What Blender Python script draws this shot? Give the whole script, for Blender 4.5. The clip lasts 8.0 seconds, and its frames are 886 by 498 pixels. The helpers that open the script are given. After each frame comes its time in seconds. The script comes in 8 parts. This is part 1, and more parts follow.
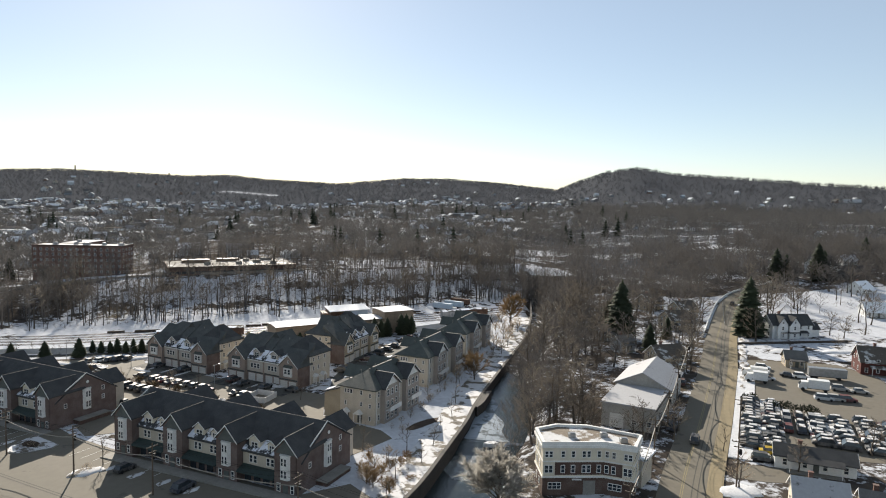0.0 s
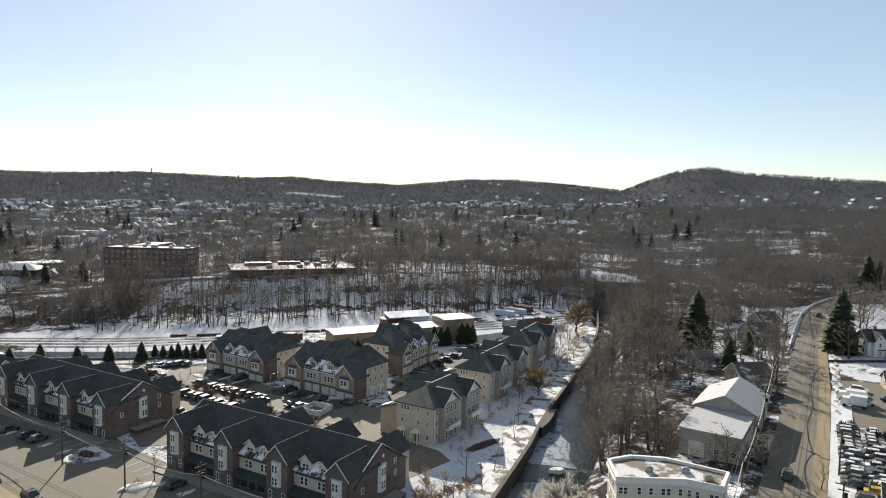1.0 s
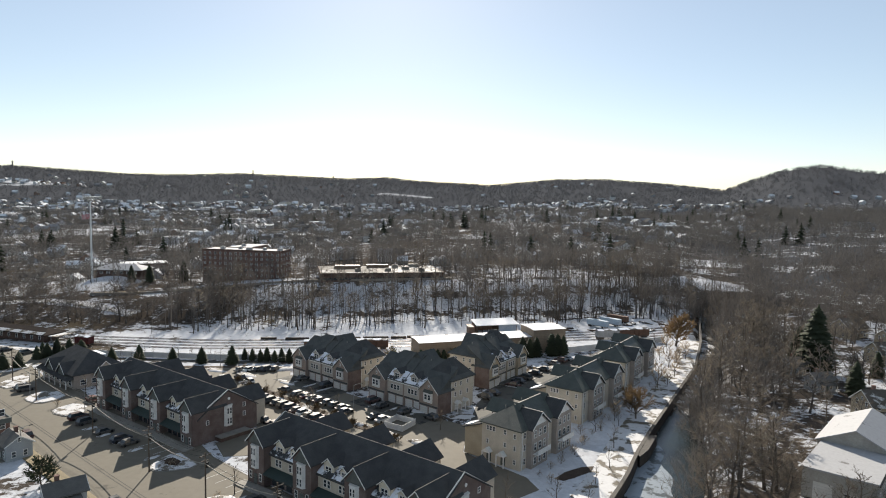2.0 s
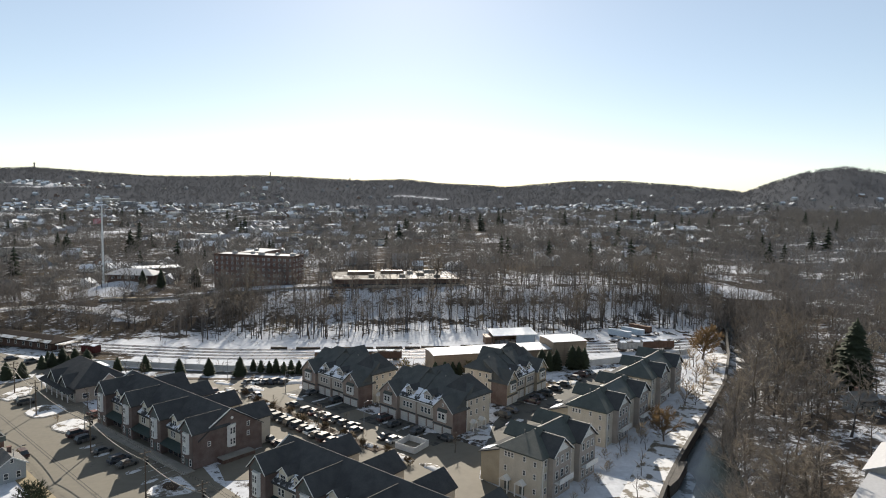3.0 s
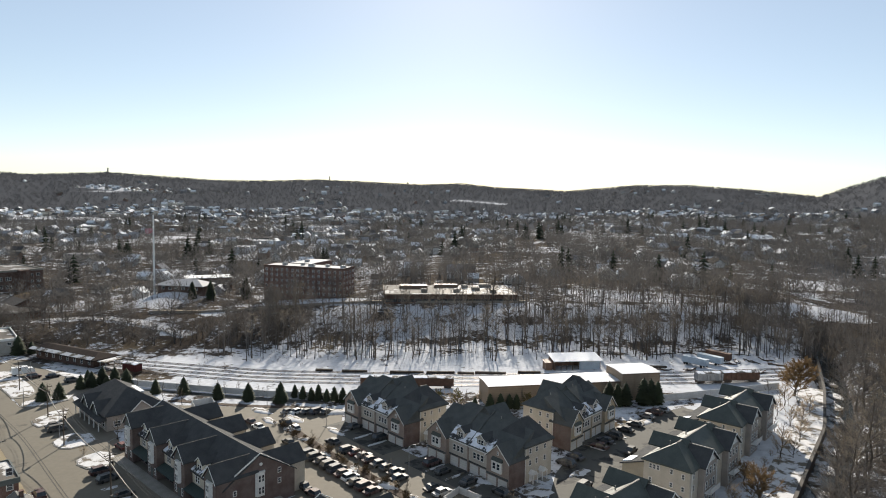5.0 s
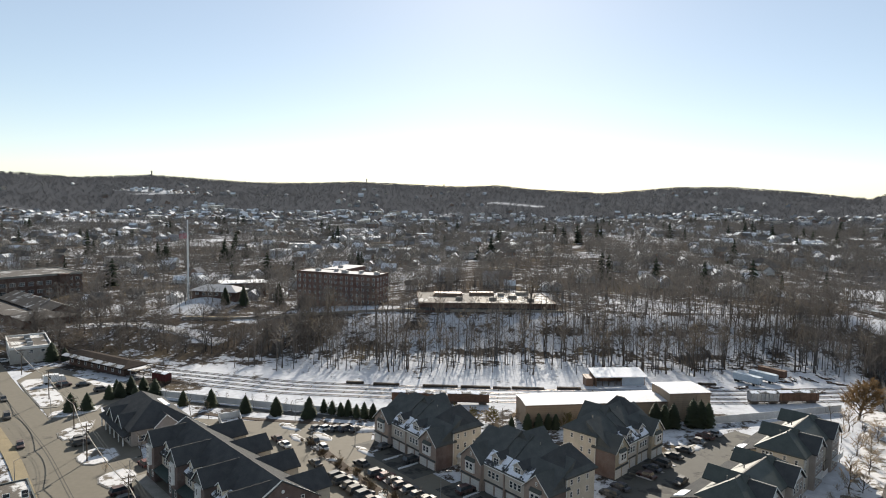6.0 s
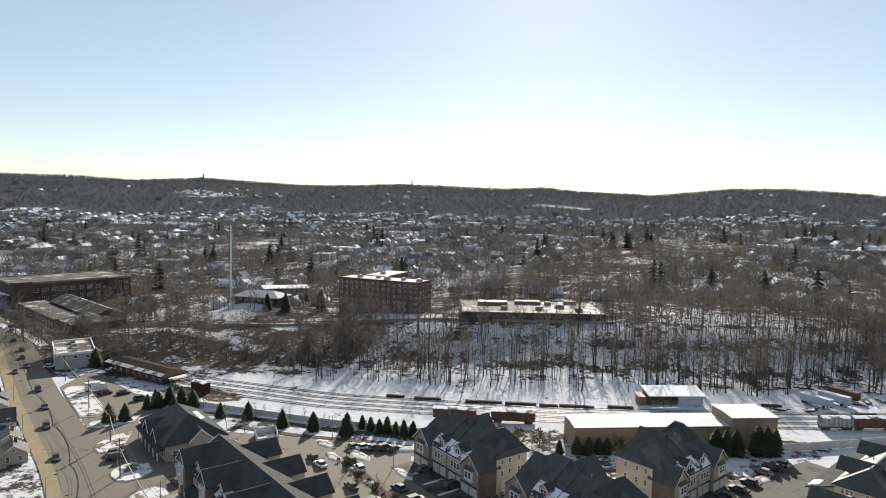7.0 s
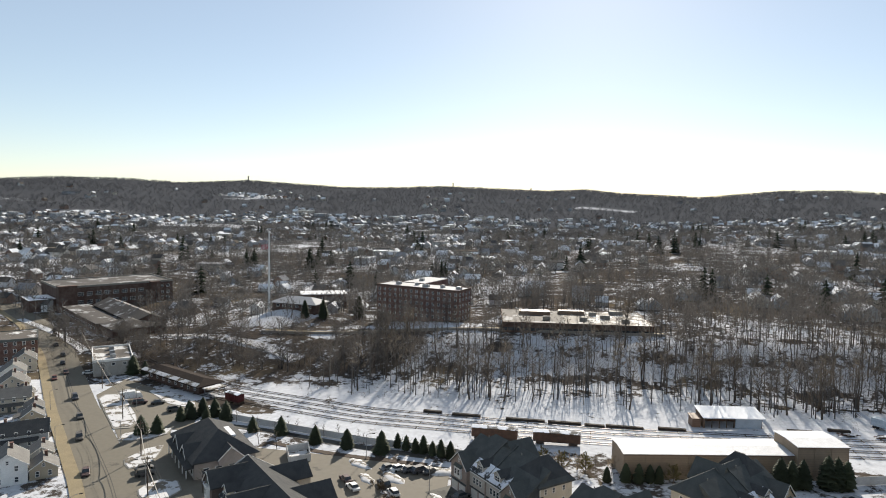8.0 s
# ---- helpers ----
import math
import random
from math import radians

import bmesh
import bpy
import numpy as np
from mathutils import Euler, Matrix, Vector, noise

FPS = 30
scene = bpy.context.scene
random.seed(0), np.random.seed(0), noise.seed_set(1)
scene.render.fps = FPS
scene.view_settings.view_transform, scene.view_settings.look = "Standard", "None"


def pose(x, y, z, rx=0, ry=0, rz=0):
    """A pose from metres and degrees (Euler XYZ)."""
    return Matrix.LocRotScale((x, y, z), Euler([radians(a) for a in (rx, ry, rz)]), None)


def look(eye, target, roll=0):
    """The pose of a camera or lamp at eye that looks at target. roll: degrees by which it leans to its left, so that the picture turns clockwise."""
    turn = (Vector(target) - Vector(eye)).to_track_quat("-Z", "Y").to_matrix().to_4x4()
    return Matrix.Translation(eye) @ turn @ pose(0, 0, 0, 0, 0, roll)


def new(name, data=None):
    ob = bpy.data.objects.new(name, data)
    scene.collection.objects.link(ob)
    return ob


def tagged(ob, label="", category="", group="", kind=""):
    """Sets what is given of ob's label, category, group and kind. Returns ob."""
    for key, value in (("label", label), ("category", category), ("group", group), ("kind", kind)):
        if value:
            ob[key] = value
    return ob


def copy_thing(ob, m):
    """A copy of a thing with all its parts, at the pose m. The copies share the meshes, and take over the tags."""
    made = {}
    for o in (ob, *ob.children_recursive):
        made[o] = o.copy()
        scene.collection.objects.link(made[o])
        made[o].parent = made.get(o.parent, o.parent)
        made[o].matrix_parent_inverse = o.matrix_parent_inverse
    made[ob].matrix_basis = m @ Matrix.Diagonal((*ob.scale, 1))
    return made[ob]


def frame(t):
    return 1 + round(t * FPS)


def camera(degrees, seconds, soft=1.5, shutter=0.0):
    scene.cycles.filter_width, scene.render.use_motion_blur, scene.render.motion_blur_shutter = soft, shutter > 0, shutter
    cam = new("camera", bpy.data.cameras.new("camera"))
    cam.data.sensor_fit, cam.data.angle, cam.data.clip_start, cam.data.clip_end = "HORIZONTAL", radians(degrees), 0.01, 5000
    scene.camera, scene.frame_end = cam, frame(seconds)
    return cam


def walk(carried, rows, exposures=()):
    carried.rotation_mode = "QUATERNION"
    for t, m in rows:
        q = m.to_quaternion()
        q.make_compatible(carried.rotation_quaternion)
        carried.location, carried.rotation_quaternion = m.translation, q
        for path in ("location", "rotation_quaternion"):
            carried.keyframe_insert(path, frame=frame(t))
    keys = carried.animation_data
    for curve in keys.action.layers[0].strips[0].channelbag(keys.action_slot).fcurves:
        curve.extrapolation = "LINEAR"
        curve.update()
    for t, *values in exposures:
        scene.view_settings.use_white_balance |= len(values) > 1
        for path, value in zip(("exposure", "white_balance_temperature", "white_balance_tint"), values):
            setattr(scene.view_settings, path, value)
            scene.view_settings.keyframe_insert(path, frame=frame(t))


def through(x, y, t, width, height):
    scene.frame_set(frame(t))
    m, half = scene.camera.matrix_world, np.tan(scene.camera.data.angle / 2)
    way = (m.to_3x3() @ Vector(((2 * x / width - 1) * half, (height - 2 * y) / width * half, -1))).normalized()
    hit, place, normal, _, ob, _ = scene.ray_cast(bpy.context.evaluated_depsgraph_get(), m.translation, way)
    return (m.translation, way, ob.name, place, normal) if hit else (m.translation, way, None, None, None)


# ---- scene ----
cam = camera(68.0, 8.0, 1.0)
METRES, EYE, TILT, LEAN, TURN = 76.0, 53.0, -4.7, -1.3, 0.0
ROWS = [
    (0.0, 0.0, 0.0, 0.0, -0.0, 0.0, 0.0),
    (0.5, 0.0015, 0.0599, 0.0117, 0.58, 0.04, -0.06),
    (1.0, -0.0042, 0.1193, 0.0266, 5.37, 0.04, -0.36),
    (1.5, -0.0077, 0.1754, 0.0421, 10.58, -0.04, -0.67),
    (3.0, -0.0397, 0.3482, 0.0869, 14.6, 0.06, -1.02),
    (3.5, -0.0528, 0.4086, 0.1026, 15.86, 0.12, -1.13),
    (4.0, -0.0681, 0.4687, 0.1189, 17.13, 0.18, -1.27),
    (4.5, -0.0846, 0.5289, 0.1352, 18.33, 0.22, -1.38),
    (6.0, -0.1409, 0.7056, 0.1843, 22.74, 0.33, -1.77),
    (6.5, -0.1634, 0.7631, 0.201, 24.79, 0.34, -1.93),
    (7.0, -0.1869, 0.8197, 0.218, 26.66, 0.35, -2.08),
    (7.5, -0.2129, 0.8752, 0.2355, 28.44, 0.35, -2.23),
    (8.0, -0.2394, 0.9289, 0.2523, 30.23, 0.36, -2.38),
]
walk(cam, [(t, pose(0, 0, EYE, TILT, LEAN, TURN) @ pose(METRES * x, METRES * y, METRES * z, 90 + pitch, roll, yaw)) for t, x, y, z, yaw, pitch, roll in ROWS])

# ---- world and sun ----
SUN_YAW, SUN_EL = 18.0, 25.0
world = bpy.data.worlds.new("sky")
scene.world = world
world.use_nodes = True
wn = world.node_tree.nodes
sky = wn.new("ShaderNodeTexSky")
sky.sky_type = "NISHITA"
sky.sun_disc = False
sky.sun_elevation = radians(SUN_EL)
sky.sun_rotation = radians(-SUN_YAW)
sky.altitude, sky.air_density, sky.dust_density, sky.ozone_density = 300, 0.85, 0.19, 0.6
bg = wn["Background"]
bg.inputs["Strength"].default_value = 0.0785
# thin even haze veils the blue
veil = wn.new("ShaderNodeMix")
veil.data_type = "RGBA"
veil.inputs[0].default_value = 0.42
veil.inputs[7].default_value = (4.05, 4.55, 4.85, 1)
world.node_tree.links.new(sky.outputs["Color"], veil.inputs[6])
world.node_tree.links.new(veil.outputs[2], bg.inputs["Color"])
sun = new("sun", bpy.data.lights.new("sun", "SUN"))
sun.data.energy, sun.data.angle, sun.data.color = 5.0, radians(0.5), (1.0, 0.91, 0.78)
sun_way = Vector((-math.sin(radians(SUN_YAW)) * math.cos(radians(SUN_EL)), math.cos(radians(SUN_YAW)) * math.cos(radians(SUN_EL)), math.sin(radians(SUN_EL))))
sun.matrix_world = look(sun_way * 400, (0, 0, 0))
scene.view_settings.exposure = 0.8


# ---- materials ----
def material(name, rough=0.8, metal=0.0, spec=0.3):
    m = bpy.data.materials.new(name)
    m.use_nodes = True
    b = m.node_tree.nodes["Principled BSDF"]
    b.inputs["Roughness"].default_value = rough
    b.inputs["Metallic"].default_value = metal
    b.inputs["Specular IOR Level"].default_value = spec
    return m, m.node_tree, b


def node(tree, kind, **sets):
    n = tree.nodes.new(kind)
    for k, v in sets.items():
        if k in n.inputs:
            n.inputs[k].default_value = v
    return n


def mix(tree, fac, a, b, how="MIX"):
    n = tree.nodes.new("ShaderNodeMix")
    n.data_type, n.blend_type = "RGBA", how
    for slot, v in ((0, fac), (6, a), (7, b)):
        if isinstance(v, bpy.types.NodeSocket):
            tree.links.new(v, n.inputs[slot])
        else:
            n.inputs[slot].default_value = v if slot == 0 else (*v, 1)
    return n.outputs[2]


def noise_of(tree, scale, detail=4.0, rough=0.6, coords=None, lo=0.35, hi=0.65):
    """Object-space noise, stretched from lo..hi to 0..1."""
    if coords is None:
        coords = tree.nodes.new("ShaderNodeTexCoord").outputs["Object"]
    n = node(tree, "ShaderNodeTexNoise", Scale=scale, Detail=detail, Roughness=rough)
    tree.links.new(coords, n.inputs["Vector"])
    r = tree.nodes.new("ShaderNodeMapRange")
    r.inputs["From Min"].default_value, r.inputs["From Max"].default_value = lo, hi
    tree.links.new(n.outputs["Fac"], r.inputs["Value"])
    return r.outputs["Result"]


def bump(tree, b, height, strength=0.3, distance=0.05):
    n = node(tree, "ShaderNodeBump", Strength=strength, Distance=distance)
    tree.links.new(height, n.inputs["Height"])
    tree.links.new(n.outputs["Normal"], b.inputs["Normal"])


def plain(name, col, col2=None, scale=0.8, fine=12.0, rough=0.8, metal=0.0, spec=0.3, relief=0.25, shift=0.0, through=0.0):
    """Two-scale mottled surface; shift: how much pieces differ from one another."""
    m, t, b = material(name, rough, metal, spec)
    col2 = col2 or tuple(c * 0.72 for c in col)
    big = noise_of(t, scale)
    small = noise_of(t, fine, 3.0)
    c = mix(t, big, col, col2)
    c = mix(t, small, c, mix(t, 0.5, c, tuple(min(1, v * 0.6) for v in col)))
    if shift:
        info = t.nodes.new("ShaderNodeObjectInfo")
        hsv = node(t, "ShaderNodeHueSaturation")
        r = t.nodes.new("ShaderNodeMapRange")
        r.inputs["To Min"].default_value, r.inputs["To Max"].default_value = 1 - shift, 1 + shift
        t.links.new(info.outputs["Random"], r.inputs["Value"])
        t.links.new(r.outputs["Result"], hsv.inputs["Value"])
        t.links.new(c, hsv.inputs["Color"])
        c = hsv.outputs["Color"]
    t.links.new(c, b.inputs["Base Color"])
    bump(t, b, small, relief)
    if through:
        let_through(t, b, c, through)
    return m


def bands(name, col, pitch, col2=None, depth=0.4, rough=0.75):
    """Horizontal boards or courses of that pitch in metres."""
    m, t, b = material(name, rough)
    co = t.nodes.new("ShaderNodeTexCoord").outputs["Object"]
    sep = t.nodes.new("ShaderNodeSeparateXYZ")
    t.links.new(co, sep.inputs[0])
    mul = t.nodes.new("ShaderNodeMath")
    mul.operation = "MULTIPLY"
    mul.inputs[1].default_value = 1 / pitch
    t.links.new(sep.outputs["Z"], mul.inputs[0])
    fr = t.nodes.new("ShaderNodeMath")
    fr.operation = "FRACT"
    t.links.new(mul.outputs[0], fr.inputs[0])
    big = noise_of(t, 0.5)
    c = mix(t, big, col, col2 or tuple(v * 0.85 for v in col))
    r = t.nodes.new("ShaderNodeMapRange")
    r.inputs["From Max"].default_value, r.inputs["To Min"].default_value, r.inputs["To Max"].default_value = 0.25, 0.55, 0.0
    t.links.new(fr.outputs[0], r.inputs["Value"])
    c = mix(t, r.outputs["Result"], c, tuple(v * 0.55 for v in col))
    t.links.new(c, b.inputs["Base Color"])
    bump(t, b, fr.outputs[0], depth, 0.03)
    return m


def brickwork(name, a, b2, mortar, scale=1.0):
    m, t, b = material(name, 0.85)
    co = t.nodes.new("ShaderNodeTexCoord").outputs["Object"]
    sep = t.nodes.new("ShaderNodeSeparateXYZ")
    t.links.new(co, sep.inputs[0])
    add = t.nodes.new("ShaderNodeMath")
    t.links.new(sep.outputs["X"], add.inputs[0])
    t.links.new(sep.outputs["Y"], add.inputs[1])
    comb = t.nodes.new("ShaderNodeCombineXYZ")
    t.links.new(add.outputs[0], comb.inputs["X"])
    t.links.new(sep.outputs["Z"], comb.inputs["Y"])
    br = node(t, "ShaderNodeTexBrick", Scale=scale, Color1=(*a, 1), Color2=(*b2, 1), Mortar=(*mortar, 1))
    br.inputs["Mortar Size"].default_value = 0.012
    br.inputs["Brick Width"].default_value, br.inputs["Row Height"].default_value = 0.22, 0.075
    t.links.new(comb.outputs[0], br.inputs["Vector"])
    c = mix(t, noise_of(t, 0.35), br.outputs["Color"], tuple(v * 0.6 for v in a))
    t.links.new(c, b.inputs["Base Color"])
    bump(t, b, br.outputs["Fac"], -0.4, 0.01)
    return m


def car_paint(name, cols, rough=0.55):
    """Each car takes one of the colours by its own random number."""
    m, t, b = material(name, rough, 0.0, 0.2)
    info = t.nodes.new("ShaderNodeObjectInfo")
    ramp = t.nodes.new("ShaderNodeValToRGB")
    ramp.color_ramp.interpolation = "CONSTANT"
    el = ramp.color_ramp.elements
    while len(el) < len(cols):
        el.new(0.5)
    for i, c in enumerate(cols):
        el[i].position = i / len(cols)
        el[i].color = (*c, 1)
    t.links.new(info.outputs["Random"], ramp.inputs["Fac"])
    c = mix(t, noise_of(t, 1.5), ramp.outputs["Color"], (0.3, 0.29, 0.27))
    n = [x for x in t.nodes if x.type == "MIX"][-1]
    dirt = t.nodes.new("ShaderNodeMath")
    dirt.operation = "MULTIPLY"
    dirt.inputs[1].default_value = 0.3
    t.links.new(n.inputs[0].links[0].from_socket, dirt.inputs[0])
    t.links.new(dirt.outputs[0], n.inputs[0])
    t.links.new(c, b.inputs["Base Color"])
    return m


def let_through(t, b, colour, share):
    """Thin twigs and needles scatter the sun through to the shaded side."""
    thin = t.nodes.new("ShaderNodeBsdfTranslucent")
    both = t.nodes.new("ShaderNodeMixShader")
    both.inputs[0].default_value = share
    t.links.new(colour, thin.inputs["Color"])
    t.links.new(b.outputs[0], both.inputs[1])
    t.links.new(thin.outputs[0], both.inputs[2])
    t.links.new(both.outputs[0], t.nodes["Material Output"].inputs["Surface"])


def island_mix(name, cols, rough=0.95, through=0.0):
    """Separate pieces in one mesh take one of the colours each."""
    m, t, b = material(name, rough, 0.0, 0.0)
    geo = t.nodes.new("ShaderNodeNewGeometry")
    ramp = t.nodes.new("ShaderNodeValToRGB")
    ramp.color_ramp.interpolation = "CONSTANT"
    el = ramp.color_ramp.elements
    while len(el) < len(cols):
        el.new(0.5)
    for i, c in enumerate(cols):
        el[i].position = i / len(cols)
        el[i].color = (*c, 1)
    t.links.new(geo.outputs["Random Per Island"], ramp.inputs["Fac"])
    c = mix(t, noise_of(t, 0.7), ramp.outputs["Color"], mix(t, 0.35, ramp.outputs["Color"], (0.08, 0.07, 0.06)))
    t.links.new(c, b.inputs["Base Color"])
    if through:
        let_through(t, b, c, through)
    return m


def patchy(name, under, over, scale, amount, rough=0.8, fine=4.0, over2=None):
    """Patches of one thing lying on another: snow on a roof, salt on a road."""
    m, t, b = material(name, rough)
    n = noise_of(t, scale, 6.0, 0.65, None, 0.62 - amount * 0.3, 0.68 - amount * 0.3)
    u = mix(t, noise_of(t, fine, 3), under, tuple(v * 0.65 for v in under))
    o = mix(t, noise_of(t, fine * 0.5, 3), over, over2 or tuple(v * 0.9 for v in over))
    t.links.new(mix(t, n, u, o), b.inputs["Base Color"])
    bump(t, b, n, 0.3, 0.05)
    return m


def ground_material():
    """Snow lying in patches over leaf litter and dead grass; how much lies where is a property of the sheet."""
    m, t, b = material("snowy_ground", 1.0, 0.0, 0.0)
    co = t.nodes.new("ShaderNodeTexCoord").outputs["Object"]
    at = t.nodes.new("ShaderNodeAttribute")
    at.attribute_name = "snow"
    n1 = noise_of(t, 0.09, 8.0, 0.68, co, 0.25, 0.75)
    n2 = noise_of(t, 0.45, 6.0, 0.7, co, 0.2, 0.8)
    two = t.nodes.new("ShaderNodeMix")
    two.inputs[0].default_value = 0.5
    t.links.new(n1, two.inputs[2])
    t.links.new(n2, two.inputs[3])
    wide = t.nodes.new("ShaderNodeMapRange")
    wide.inputs["From Min"].default_value, wide.inputs["From Max"].default_value = 0.18, 0.82
    t.links.new(two.outputs[0], wide.inputs["Value"])
    add = t.nodes.new("ShaderNodeMath")
    t.links.new(wide.outputs["Result"], add.inputs[0])
    t.links.new(at.outputs["Fac"], add.inputs[1])
    r = t.nodes.new("ShaderNodeMapRange")
    r.inputs["From Min"].default_value, r.inputs["From Max"].default_value = 0.94, 1.08
    t.links.new(add.outputs[0], r.inputs["Value"])
    litter = mix(t, noise_of(t, 0.25, 6, 0.7, co), (0.088, 0.074, 0.062), (0.05, 0.044, 0.04))
    litter = mix(t, noise_of(t, 0.03, 3, 0.6, co, 0.55, 0.75), litter, (0.13, 0.105, 0.07))
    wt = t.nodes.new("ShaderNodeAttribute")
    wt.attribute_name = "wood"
    # woods floor greyed towards blue: haze mixed into the litter colour
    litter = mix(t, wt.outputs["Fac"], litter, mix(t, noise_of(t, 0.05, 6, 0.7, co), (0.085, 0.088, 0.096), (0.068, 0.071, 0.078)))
    snow = mix(t, noise_of(t, 0.6, 5, 0.7, co), (0.57, 0.587, 0.62), (0.45, 0.462, 0.49))
    t.links.new(mix(t, r.outputs["Result"], litter, snow), b.inputs["Base Color"])
    bump(t, b, noise_of(t, 0.8, 3, 0.6, co), 0.2, 0.1)
    return m


def glass(name, col=(0.02, 0.025, 0.03)):
    m, t, b = material(name, 0.08, 0.0, 0.6)
    t.links.new(mix(t, noise_of(t, 0.6), col, tuple(c * 2.2 for c in col)), b.inputs["Base Color"])
    return m


def water_material():
    m, t, b = material("river_water", 0.1, 0.0, 0.4)
    co = t.nodes.new("ShaderNodeTexCoord").outputs["Object"]
    t.links.new(mix(t, noise_of(t, 0.15, 4, 0.6, co), (0.01, 0.018, 0.02), (0.022, 0.03, 0.03)), b.inputs["Base Color"])
    bump(t, b, noise_of(t, 2.2, 4, 0.7, co, 0.25, 0.75), 0.55, 0.09)
    return m


